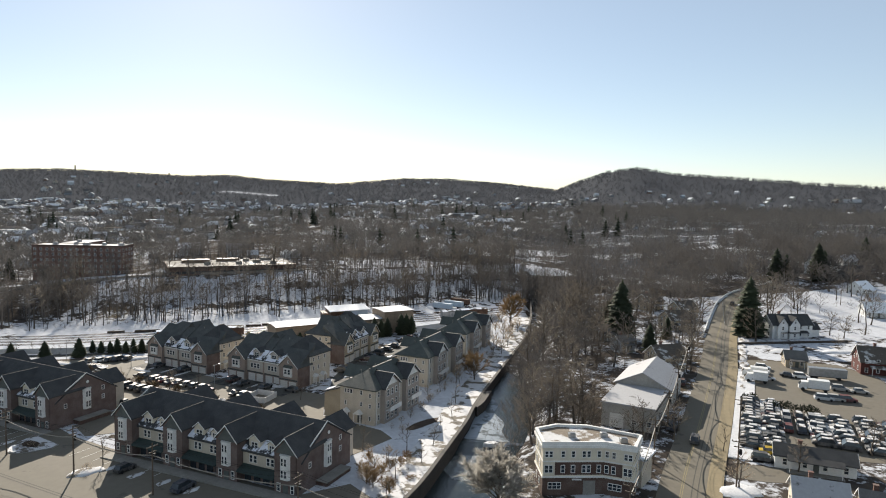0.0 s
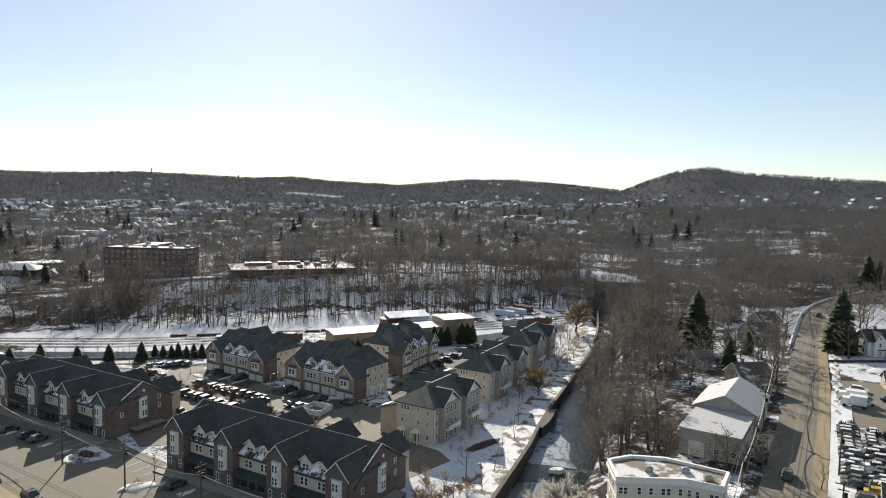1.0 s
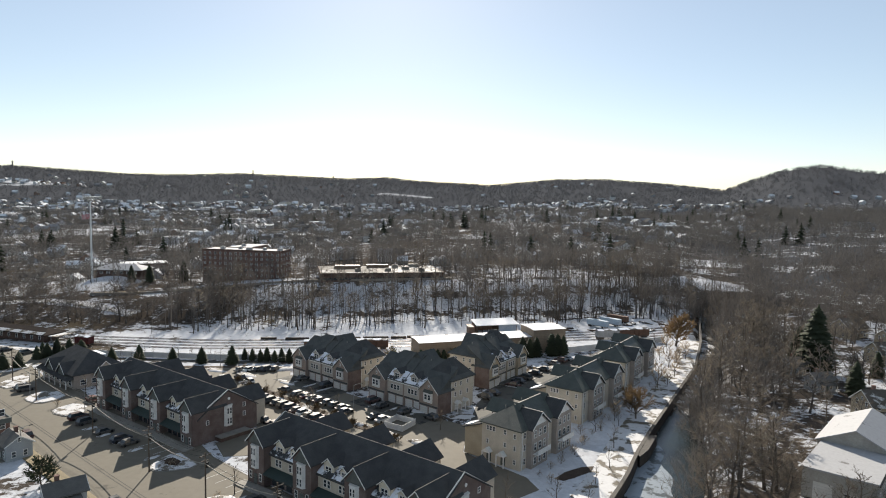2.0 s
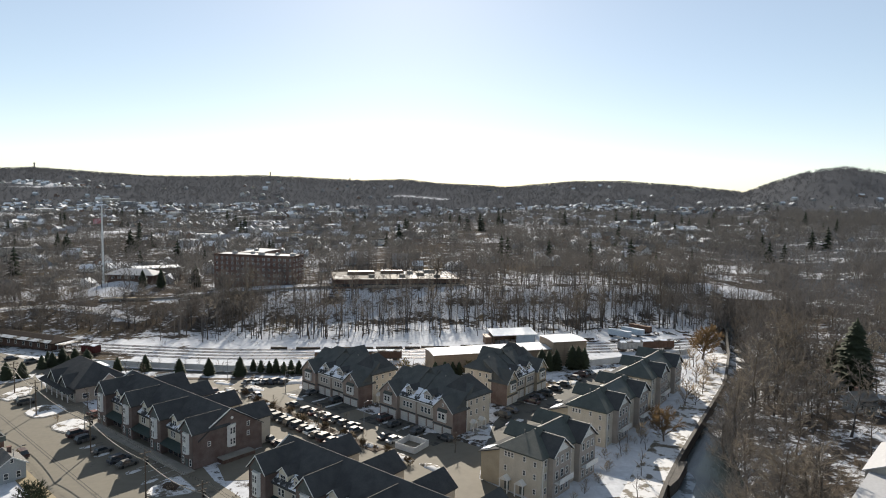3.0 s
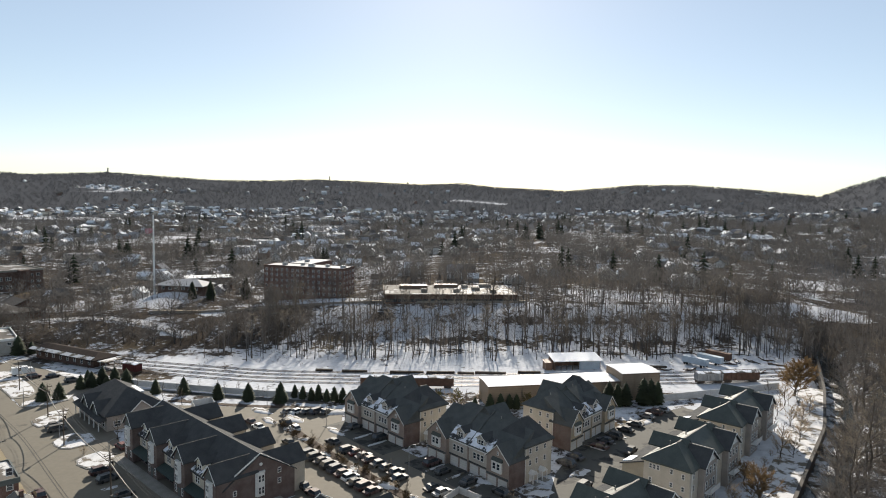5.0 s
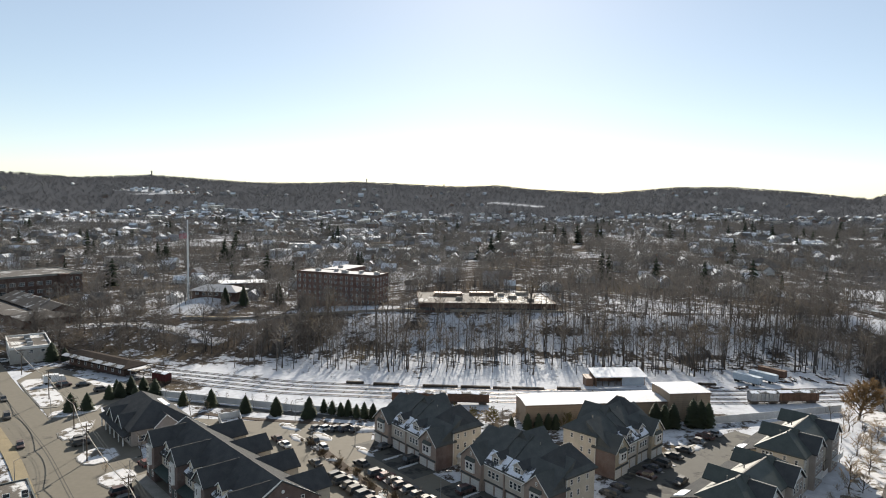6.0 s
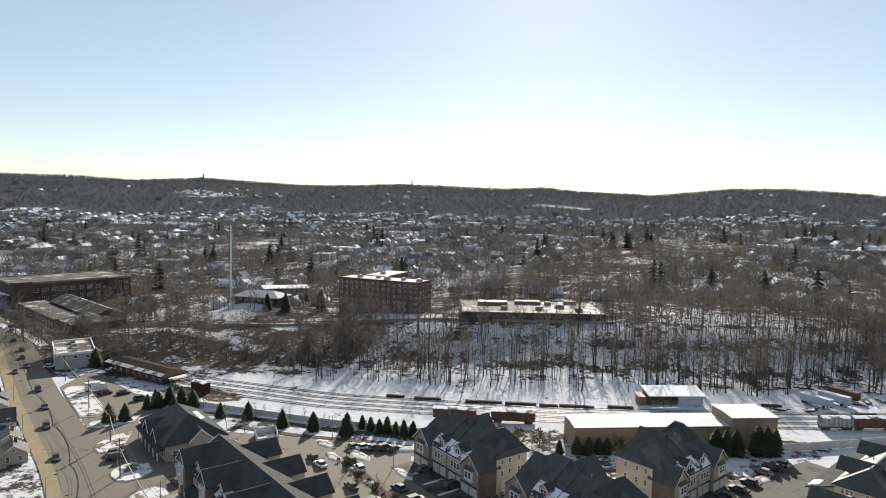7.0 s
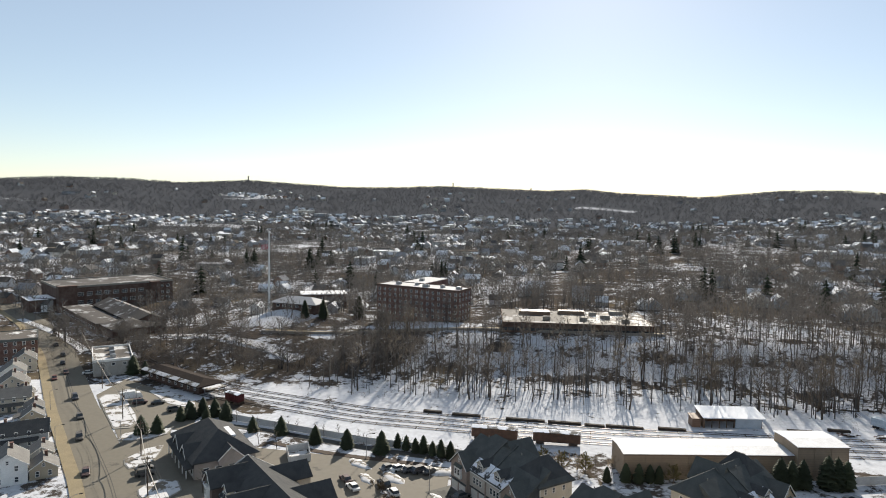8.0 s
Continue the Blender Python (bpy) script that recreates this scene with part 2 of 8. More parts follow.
M = {
    "ground": ground_material(),
    "asphalt": patchy("salted_asphalt", (0.092, 0.081, 0.065), (0.144, 0.129, 0.1), 0.12, 1.0, 0.85, 1.5),
    "lot": patchy("worn_asphalt", (0.093, 0.083, 0.068), (0.148, 0.132, 0.104), 0.15, 1.0, 0.85, 1.2),
    # its dark tone doubles as house and fence shade on aprons and back drive
    "dark_and_shaded_asphalt": patchy("dark_and_shaded_asphalt", (0.037, 0.036, 0.034), (0.08, 0.077, 0.068), 0.2, 0.7, 0.85, 1.5),
    "mulch": plain("bark_mulch", (0.075, 0.052, 0.037), (0.05, 0.036, 0.027), 0.8, 5.0, 0.95, relief=0.6),
    "walk": plain("sandy_concrete", (0.27, 0.217, 0.127), (0.217, 0.175, 0.104), 0.3, 4.0),
    "line_yellow": plain("yellow_line", (0.27, 0.225, 0.12), None, 2.0),
    "line_white": plain("white_line", (0.6, 0.6, 0.57), None, 2.0),
    "tar": plain("tar_seal", (0.085, 0.078, 0.065), None, 2.0),
    "snow": plain("snow", (0.661, 0.67, 0.687), (0.557, 0.566, 0.583), 0.5, 3.0, 0.7, relief=0.4),
    "dirty_snow": patchy("dirty_snow", (0.148, 0.126, 0.096), (0.574, 0.574, 0.583), 0.3, 0.62, 0.8, 3.0),
    "roof_dark": plain("dark_shingle", (0.064, 0.065, 0.067), (0.088, 0.089, 0.088), 0.5, 9.0, 0.92, spec=0.08, relief=0.5),
    "roof_slate": plain("slate_shingle", (0.085, 0.09, 0.088), (0.115, 0.119, 0.114), 0.5, 9.0, 0.92, spec=0.08, relief=0.5),
    "roof_black": plain("black_brown_shingle", (0.034, 0.027, 0.024), (0.047, 0.037, 0.032), 0.5, 6.0, 0.95, spec=0.05),
    "roof_green": plain("green_grey_shingle", (0.06, 0.07, 0.062), (0.085, 0.094, 0.083), 0.5, 6.0, 0.55),
    "roof_grey": plain("grey_shingle", (0.11, 0.107, 0.102), (0.15, 0.145, 0.135), 0.5, 8.0, 0.85, relief=0.4, shift=0.3),
    "roof_snowy": patchy("roof_with_snow", (0.06, 0.06, 0.062), (0.84, 0.85, 0.87), 0.18, 1.5, 0.75, 4.0),
    "roof_worn_snow": patchy("worn_snow_roof", (0.174, 0.17, 0.161), (0.383, 0.383, 0.392), 0.25, 1.0, 0.8, 3.0),
    "roof_half": patchy("shingle_with_snow_rest", (0.05, 0.052, 0.056), (0.76, 0.79, 0.85), 0.3, 0.55, 0.75, 6.0),
    "roof_dull": patchy("dull_brown_roof", (0.064, 0.055, 0.049), (0.3, 0.3, 0.3), 0.12, 0.25, 0.85, 3.0),
    "roof_patched": patchy("tan_roof_with_snow", (0.2, 0.16, 0.12), (0.55, 0.55, 0.55), 0.22, 0.45, 0.8, 3.0),
    "roof_brown": patchy("brown_roof_with_snow", (0.11, 0.094, 0.078), (0.58, 0.575, 0.56), 0.15, 0.35, 0.8, 4.0),
    "brick": brickwork("brown_brick", (0.18, 0.125, 0.11), (0.14, 0.1, 0.088), (0.175, 0.155, 0.14)),
    "brick_red": brickwork("red_brick", (0.175, 0.09, 0.07), (0.135, 0.07, 0.057), (0.22, 0.185, 0.16)),
    "brick_dark": brickwork("dark_brick", (0.13, 0.075, 0.058), (0.1, 0.06, 0.05), (0.14, 0.12, 0.1)),
    "brown_taupe": bands("brown_taupe_siding", (0.315, 0.25, 0.213), 0.2),
    "grey_beige": bands("grey_beige_siding", (0.47, 0.43, 0.375), 0.18),
    "taupe": bands("taupe_siding", (0.36, 0.315, 0.275), 0.2),
    "beige": bands("beige_siding", (0.53, 0.475, 0.39), 0.18),
    "tan": bands("tan_siding", (0.4, 0.34, 0.25), 0.18),
    "cream": bands("cream_siding", (0.68, 0.62, 0.5), 0.18),
    "white_siding": bands("white_siding", (0.75, 0.75, 0.73), 0.18),
    "grey_siding": bands("grey_siding", (0.35, 0.37, 0.38), 0.18),
    "blue_siding": bands("blue_siding", (0.28, 0.36, 0.42), 0.18),
    "barn_red": bands("barn_red_siding", (0.1, 0.032, 0.027), 0.25),
    "shingle_wall": plain("green_grey_gable", (0.12, 0.13, 0.12), (0.09, 0.1, 0.095), 1.0, 8.0),
    "trim": plain("white_trim", (0.78, 0.77, 0.74), (0.68, 0.67, 0.64), 1.0, 6.0, 0.6),
    "shed_wall": bands("tan_metal_sheet", (0.3, 0.23, 0.165), 0.6, None, 0.2, 0.6),
    "shed_brown": bands("brown_metal_sheet", (0.2, 0.13, 0.09), 0.6, None, 0.2, 0.6),
    "block": plain("painted_block", (0.42, 0.4, 0.36), (0.33, 0.31, 0.28), 0.4, 3.0),
    "garage": bands("garage_panel", (0.66, 0.64, 0.6), 0.55, None, 0.3, 0.6),
    "glass": glass("window_glass"),
    "pale_panel": plain("pale_panels", (0.6, 0.6, 0.59), (0.47, 0.47, 0.46), 0.4, 3.0),
    "concrete": plain("concrete", (0.287, 0.27, 0.244), (0.209, 0.2, 0.174), 0.4, 3.0),
    "wall_stone": plain("river_wall", (0.075, 0.065, 0.056), (0.045, 0.04, 0.036), 0.6, 3.0, relief=0.6),
    "metal": plain("galvanised", (0.35, 0.36, 0.37), None, 1.0, 6.0, 0.4, 0.6),
    "rail": plain("rail_steel", (0.11, 0.09, 0.075), None, 1.0, 6.0, 0.45, 0.7),
    "tie": plain("sleeper", (0.07, 0.055, 0.042), None, 1.0),
    "wood_pole": plain("pole_wood", (0.13, 0.1, 0.075), None, 1.0),
    "bark": plain("bark", (0.13, 0.105, 0.082), (0.085, 0.07, 0.057), 0.6, 5.0, 0.9, relief=0.6, shift=0.25),
    "twig": plain("twigs", (0.202, 0.175, 0.143), (0.143, 0.122, 0.101), 0.3, 2.0, 0.9, shift=0.3, through=0.4),
    "twig_orange": plain("willow_twigs", (0.261, 0.174, 0.091), (0.191, 0.131, 0.074), 0.5, 2.0, 0.9, shift=0.2, through=0.4),
    "twig_palest": plain("palest_twigs", (0.52, 0.49, 0.44), (0.38, 0.355, 0.315), 0.5, 2.0, 0.9, through=0.6),
    "brown_leaf": plain("brown_hedge", (0.12, 0.085, 0.05), (0.075, 0.06, 0.035), 0.8, 4.0, 0.9, shift=0.3, through=0.3),
    "twig_pale": plain("pale_twigs", (0.44, 0.35, 0.25), (0.3, 0.24, 0.17), 0.5, 2.0, 0.9, shift=0.2, through=0.4),
    "needle": plain("needles", (0.034, 0.044, 0.024), (0.055, 0.066, 0.034), 0.5, 4.0, 0.9, shift=0.3),
    "needle_olive": plain("olive_needles", (0.2, 0.165, 0.06), (0.13, 0.115, 0.042), 0.5, 4.0, 0.9, shift=0.3),
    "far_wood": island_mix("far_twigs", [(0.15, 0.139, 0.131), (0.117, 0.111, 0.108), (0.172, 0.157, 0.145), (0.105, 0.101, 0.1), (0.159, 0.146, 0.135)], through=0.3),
    "town_wood": island_mix("town_twigs", [(0.138, 0.134, 0.131), (0.109, 0.107, 0.107), (0.16, 0.152, 0.145), (0.098, 0.098, 0.099), (0.147, 0.141, 0.136)], through=0.3),
    # blue-grey twigs: distance haze is put into the colour
    "hazed_hill_wood": island_mix("hazed_hill_twigs", [(0.103, 0.11, 0.125), (0.09, 0.098, 0.112), (0.116, 0.12, 0.131), (0.083, 0.09, 0.103)], through=0.3),
    "brush": island_mix("brush_twigs", [(0.172, 0.138, 0.105), (0.13, 0.104, 0.08), (0.2, 0.163, 0.122), (0.107, 0.09, 0.074)], through=0.4),
    "far_needle": island_mix("far_needles", [(0.035, 0.048, 0.032), (0.048, 0.062, 0.04), (0.028, 0.038, 0.027)]),
    "far_wall": island_mix("house_walls", [(0.7, 0.69, 0.66), (0.5, 0.46, 0.4), (0.34, 0.36, 0.38), (0.24, 0.17, 0.14), (0.6, 0.57, 0.5), (0.4, 0.42, 0.44), (0.66, 0.67, 0.68)]),
    "far_roof": island_mix("house_roofs", [(0.09, 0.09, 0.092), (0.8, 0.82, 0.85), (0.82, 0.83, 0.86), (0.13, 0.115, 0.1), (0.3, 0.3, 0.31), (0.78, 0.8, 0.82), (0.16, 0.155, 0.15), (0.84, 0.85, 0.87)]),
    "paint": car_paint("car_paint", [(0.74, 0.74, 0.73), (0.02, 0.02, 0.022), (0.26, 0.27, 0.28), (0.7, 0.7, 0.69), (0.06, 0.062, 0.066), (0.03, 0.042, 0.075), (0.5, 0.51, 0.52), (0.13, 0.135, 0.14), (0.1, 0.014, 0.014), (0.035, 0.036, 0.038), (0.36, 0.35, 0.33), (0.09, 0.085, 0.08)]),
    "paint_dark": car_paint("dark_car_paint", [(0.02, 0.02, 0.022), (0.04, 0.042, 0.046), (0.028, 0.034, 0.05), (0.055, 0.05, 0.045), (0.05, 0.016, 0.016)]),
    "paint_white": plain("white_paint", (0.76, 0.76, 0.75), (0.68, 0.68, 0.66), 0.6, 4.0, 0.35),
    "paint_yellow": plain("yellow_paint", (0.6, 0.4, 0.03), None, 1.0, 4.0, 0.35),
    "paint_red": plain("red_paint", (0.085, 0.014, 0.016), None, 1.0, 4.0, 0.4),
    "paint_blue": plain("pale_blue_panel", (0.45, 0.53, 0.6), (0.36, 0.43, 0.5), 0.5, 4.0, 0.5),
    "tyre": plain("tyre_rubber", (0.02, 0.02, 0.02), None, 2.0),
    "awning": plain("teal_awning", (0.036, 0.055, 0.052), (0.028, 0.044, 0.042), 0.8, 6.0, 0.7),
    "water": water_material(),
    "ice": patchy("river_ice", (0.035, 0.05, 0.058), (0.24, 0.28, 0.32), 0.22, 0.6, 0.4, 1.5),
    # white flecks serve as foam and as painted sun glints
    "foam": patchy("foam_and_glint_water", (0.02, 0.028, 0.03), (0.62, 0.65, 0.66), 3.6, 0.3, 0.25, 6.0),
    "rust": plain("rusty_steel", (0.15, 0.085, 0.058), (0.095, 0.058, 0.042), 0.8, 5.0, 0.8),
    "flag": plain("flag_cloth", (0.35, 0.06, 0.07), (0.5, 0.5, 0.52), 1.2, 3.0),
}


# ---- mesh tools ----
class Solid:
    """Collects faces; all the pieces are closed solids."""

    def __init__(self):
        self.v, self.f = [], []

    def add(self, verts, faces):
        k = len(self.v)
        self.v += [tuple(p) for p in verts]
        self.f += [tuple(k + i for i in f) for f in faces]
        return self

    def box(self, x0, y0, z0, x1, y1, z1):
        p = [(x, y, z) for z in (z0, z1) for x, y in ((x0, y0), (x1, y0), (x1, y1), (x0, y1))]
        return self.add(p, [(0, 3, 2, 1), (4, 5, 6, 7), (0, 1, 5, 4), (1, 2, 6, 5), (2, 3, 7, 6), (3, 0, 4, 7)])

    def sweep(self, poly, axis, a, b):
        """A flat outline drawn out along x or y from a to b; the outline holds (other axis, z)."""
        n = len(poly)
        p = [((s, q, z) if axis == "x" else (q, s, z)) for s in (a, b) for q, z in poly]
        fs = [tuple(range(n)), tuple(range(2 * n - 1, n - 1, -1))] + [(i, i + n, (i + 1) % n + n, (i + 1) % n) for i in range(n)]
        return self.add(p, fs)

    def slab(self, poly, z0, z1):
        n = len(poly)
        p = [(x, y, z0) for x, y in poly] + [(x, y, z1) for x, y in poly]
        return self.add(p, [tuple(range(n - 1, -1, -1)), tuple(range(n, 2 * n))] + [(i, (i + 1) % n, (i + 1) % n + n, i + n) for i in range(n)])

    def gable(self, axis, a, b, c0, c1, z0, zr, over=0.4, thick=0.22, z1=None):
        """A pitched roof sheet with its ridge along the axis; z1: the other eave's height."""
        z1 = z0 if z1 is None else z1
        cm = (c0 + c1) / 2
        s0, s1 = (zr - z0) / (cm - c0), (zr - z1) / (c1 - cm)
        poly = [(c0 - over, z0 - over * s0), (cm, zr), (c1 + over, z1 - over * s1), (c1 + over, z1 - over * s1 + thick), (cm, zr + thick), (c0 - over, z0 - over * s0 + thick)]
        return self.sweep(poly, axis, a, b)

    def hip(self, x0, y0, x1, y1, z0, zr, inset, over=0.5, thick=0.25):
        """A hipped roof with its ridge along x."""
        x0, y0, x1, y1 = x0 - over, y0 - over, x1 + over, y1 + over
        ym = (y0 + y1) / 2
        p = [(x0, y0, z0), (x1, y0, z0), (x1, y1, z0), (x0, y1, z0), (x0, y0, z0 + thick), (x1, y0, z0 + thick), (x1, y1, z0 + thick), (x0, y1, z0 + thick), (x0 + inset, ym, zr), (x1 - inset, ym, zr)]
        return self.add(p, [(3, 2, 1, 0), (0, 1, 5, 4), (1, 2, 6, 5), (2, 3, 7, 6), (3, 0, 4, 7), (4, 5, 9, 8), (5, 6, 9), (6, 7, 8, 9), (7, 4, 8)])

    def cone(self, x, y, z0, z1, r0, r1, n=8):
        p = [(x + r * math.cos(2 * math.pi * i / n), y + r * math.sin(2 * math.pi * i / n), z) for r, z in ((r0, z0), (r1, z1)) for i in range(n)]
        return self.add(p, [tuple(range(n - 1, -1, -1)), tuple(range(n, 2 * n))] + [(i, (i + 1) % n, (i + 1) % n + n, i + n) for i in range(n)])

    def tube(self, a, b, r0, r1, n=4):
        a, b = Vector(a), Vector(b)
        d = (b - a).normalized()
        s = d.orthogonal().normalized()
        t = d.cross(s)
        p = [q + r * (math.cos(2 * math.pi * i / n) * s + math.sin(2 * math.pi * i / n) * t) for q, r in ((a, r0), (b, r1)) for i in range(n)]
        return self.add(p, [(i, (i + 1) % n, (i + 1) % n + n, i + n) for i in range(n)] + [tuple(range(n - 1, -1, -1)), tuple(range(n, 2 * n))])

    def mesh(self, name, mat):
        me = bpy.data.meshes.new(name)
        me.from_pydata(self.v, [], self.f)
        me.materials.append(mat)
        bm = bmesh.new()
        bm.from_mesh(me)
        bmesh.ops.recalc_face_normals(bm, faces=bm.faces)
        bm.to_mesh(me)
        bm.free()
        me.update()
        return me


def thing(name, m, label, category, group=""):
    ob = new(name)
    ob.empty_display_size = 0.5
    ob.matrix_basis = m
    return tagged(ob, label, category, group)


def part(name, solid, mat, parent, label=""):
    ob = new(name, solid if isinstance(solid, bpy.types.Mesh) else solid.mesh(name, M[mat]))
    ob.parent = parent
    if label:
        ob["label"] = label
    return ob


def lone(name, solid, mat, label, category, group="", kind="", m=None):
    ob = new(name, solid if isinstance(solid, bpy.types.Mesh) else solid.mesh(name, M[mat]))
    if m is not None:
        ob.matrix_basis = m
    return tagged(ob, label, category, group, kind)


def smooth(a, b, v):
    k = min(1, max(0, (v - a) / (b - a)))
    return k * k * (3 - 2 * k)


def turn(angle):
    return Matrix.Rotation(radians(angle), 4, "Z")


# ---- the lie of the land ----
TOE = (-218.0, 253.0)
RAIL_DIR = Vector((0.937, 0.349))
# bearing of the skyline, its height in degrees seen from the start, its distance
SKYLINE = [(-180, 0.3, 3300), (-75, 0.6, 3300), (-64, 1.0, 3300), (-59.9, 1.3, 3300), (-54.9, 1.32, 3300), (-51.2, 1.1, 3300), (-46.1, 1.4, 3300), (-38.3, 1.03, 3300), (-33.9, 1.1, 3300), (-30.3, 1.27, 3300), (-26.6, 1.2, 3300), (-21.3, 1.05, 3300), (-18, 1.22, 3300), (-15.1, 0.95, 3300), (-9, 0.75, 3300), (-3.4, 1.3, 3300), (0.8, 1.35, 3300), (5.6, 1.02, 3200), (9.8, 0.65, 2900), (12.3, 1.68, 2500), (14.2, 2.32, 2400), (16.4, 2.58, 2400), (19.5, 2.12, 2350), (23.8, 1.87, 2250), (28.5, 1.55, 2150), (33.9, 1.25, 2100), (60, 0.8, 2100), (180, 0.3, 3300)]
RIVER = [(-14, 88), (-2.5, 117.6), (6.8, 150.4), (9.1, 161.8), (13.3, 178.0), (16.0, 187.4), (32.6, 244.7), (40.0, 285.0), (46, 330), (52, 400)]


def plane(x):
    return 0.0185 * min(max(x, -250), 150) - 0.6


def rail_side(x, y):
    """Distance beyond the foot of the wooded bank."""
    return (x - TOE[0]) * -0.349 + (y - TOE[1]) * 0.937


def wall_x(y):
    """Where the river's retaining wall stands at that y."""
    for (x0, y0), (x1, y1) in zip(RIVER, RIVER[1:]):
        if y <= y1:
            return x0 + (x1 - x0) * (y - y0) / (y1 - y0)
    return RIVER[-1][0]


def river_width(y):
    return 9.8 - 6.2 * smooth(165, 200, y)


def land(x, y):
    z = plane(x)
    s = rail_side(x, y)
    r = math.hypot(x, y)
    # wooded bank and the level town behind it
    lift = 12.5 if x > -140 else 12.5 - 5.0 * smooth(-140, -230, x)
    east = smooth(140, 20, x)
    left = smooth(-340, -230, x)
    z += lift * smooth(0, 46, s) * east * left
    if y > 300:
        z += 9.0 * smooth(380, 900, r) * smooth(0, 60, s)
    # mound beneath the tall mast
    z += 6.3 * math.exp(-((x + 258) ** 2 + (y - 322) ** 2) / 420)
    # slope up on the far side of the road
    z += 11 * smooth(120, 250, x) * smooth(200, 400, y) + 5 * smooth(260, 420, y) * smooth(60, 130, x)
    # river bed
    w = x - wall_x(y)
    if 60 < y < 420:
        z -= 4.6 * smooth(-4.6, -1.2, w) * smooth(river_width(y) + 9, river_width(y), w) * smooth(420, 330, y) * smooth(60, 80, y)
    # far hills
    if r > 900 and y > -800:
        az = math.degrees(math.atan2(x, y))
        for (a0, e0, d0), (a1, e1, d1) in zip(SKYLINE, SKYLINE[1:]):
            if az <= a1:
                k = (az - a0) / (a1 - a0)
                top = 53 + math.tan(radians(e0 + (e1 - e0) * k)) * (d0 + (d1 - d0) * k) - 6
                far = d0 + (d1 - d0) * k
                break
        k = smooth(1000, far, r)
        z = z * (1 - k) + top * k + (1 - k) * k * 26 * noise.noise(Vector((x / 420, y / 420, 3)))
        if r > far:
            z -= (r - far) * 0.05
    return z


# snowy clearings and fields on the far side of the town: middle, half lengths along x and y
CLEARINGS = [(-1490, 1490, 120, 100), (-1100, 860, 120, 60), (-560, 1890, 90, 60), (-1330, 880, 110, 60), (-640, 400, 40, 40), (70, 505, 28, 20),
             (105, 329, 17, 5), (32, 458, 15, 12), (60, 400, 21, 11), (277, 672, 55, 13), (205, 505, 12, 9), (-960, 905, 80, 26), (-690, 505, 45, 16), (-590, 690, 30, 14)]


def clearing(x, y):
    return any(((x - a) / p) ** 2 + ((y - b) / q) ** 2 < 1 for a, b, p, q in CLEARINGS)


def snow_track(x, y):
    """The trodden snowy path up the bank behind the station and the open slope beside it."""
    return (-294 < x < -204 and abs(y - 278.3 + 0.0035 * (x + 245) ** 2) < 3.2) or ((x + 214) / 10) ** 2 + ((y - 301) / 6) ** 2 < 1


def river_snow(x, y):
    """Share of the ground that snow covers."""
    s, w, r = rail_side(x, y), x - wall_x(y), math.hypot(x, y)
    if clearing(x, y):
        return 0.8 if r < 1400 else 0.6
    if r > 900:
        return 0.36 - 0.42 * smooth(950, 1500, r) + 0.75 * max(0, noise.noise(Vector((x / 170, y / 170, 6))) - 0.12)
    if y > 100 and -34 < w < 1 and y < 300 and s < -30:
        return 0.86 + 0.5 * min(0, noise.noise(Vector((x / 9, y / 9, 5))) + 0.1)
    if 1 <= w < 30 and y < 300:
        return 0.42
    if 160 < x < 255 and 262 < y < 332:
        return 0.86
    if math.hypot(x + 262, y - 320) < 24 or (-205 < x < -150 and 318 < y < 340):
        return 0.82
    if x > 45 and y > 330:
        return 0.31 + 0.35 * noise.noise(Vector((x / 40, y / 40, 6)))
    if snow_track(x, y):
        return 0.92
    if s > 46:
        return 0.4 + 0.3 * noise.noise(Vector((x / 60, y / 60, 6)))
    # bands of paths and litter, also darkened in place of tree shade
    if s > 0:
        return (0.56 + 0.1 * math.cos(s * 0.36 + 2.2 * noise.noise(Vector((x / 40, y / 40, 0)))) + 0.25 * noise.noise(Vector((x / 18, y / 18, 4)))) if x > -165 else 0.33
    if x < -196 and s > -26:
        return 0.46 + 0.15 * noise.noise(Vector((x / 12, y / 12, 7)))
    if ((x + 184) / 15) ** 2 + ((y - 223) / 7) ** 2 < 1:
        return 0.3
    # cover thins towards the bank's foot, partly to paint in tree shadows
    if s > -62 and x < 40:
        return 0.82 - 0.26 * smooth(-20, -6, s) + 0.14 * noise.noise(Vector((x / 12, y / 12, 7)))
    if x > 30:
        return 0.2 if y > 330 else 0.62 if x > 105 and y > 212 else 0.5 if y > 225 else 0.42
    return 0.55


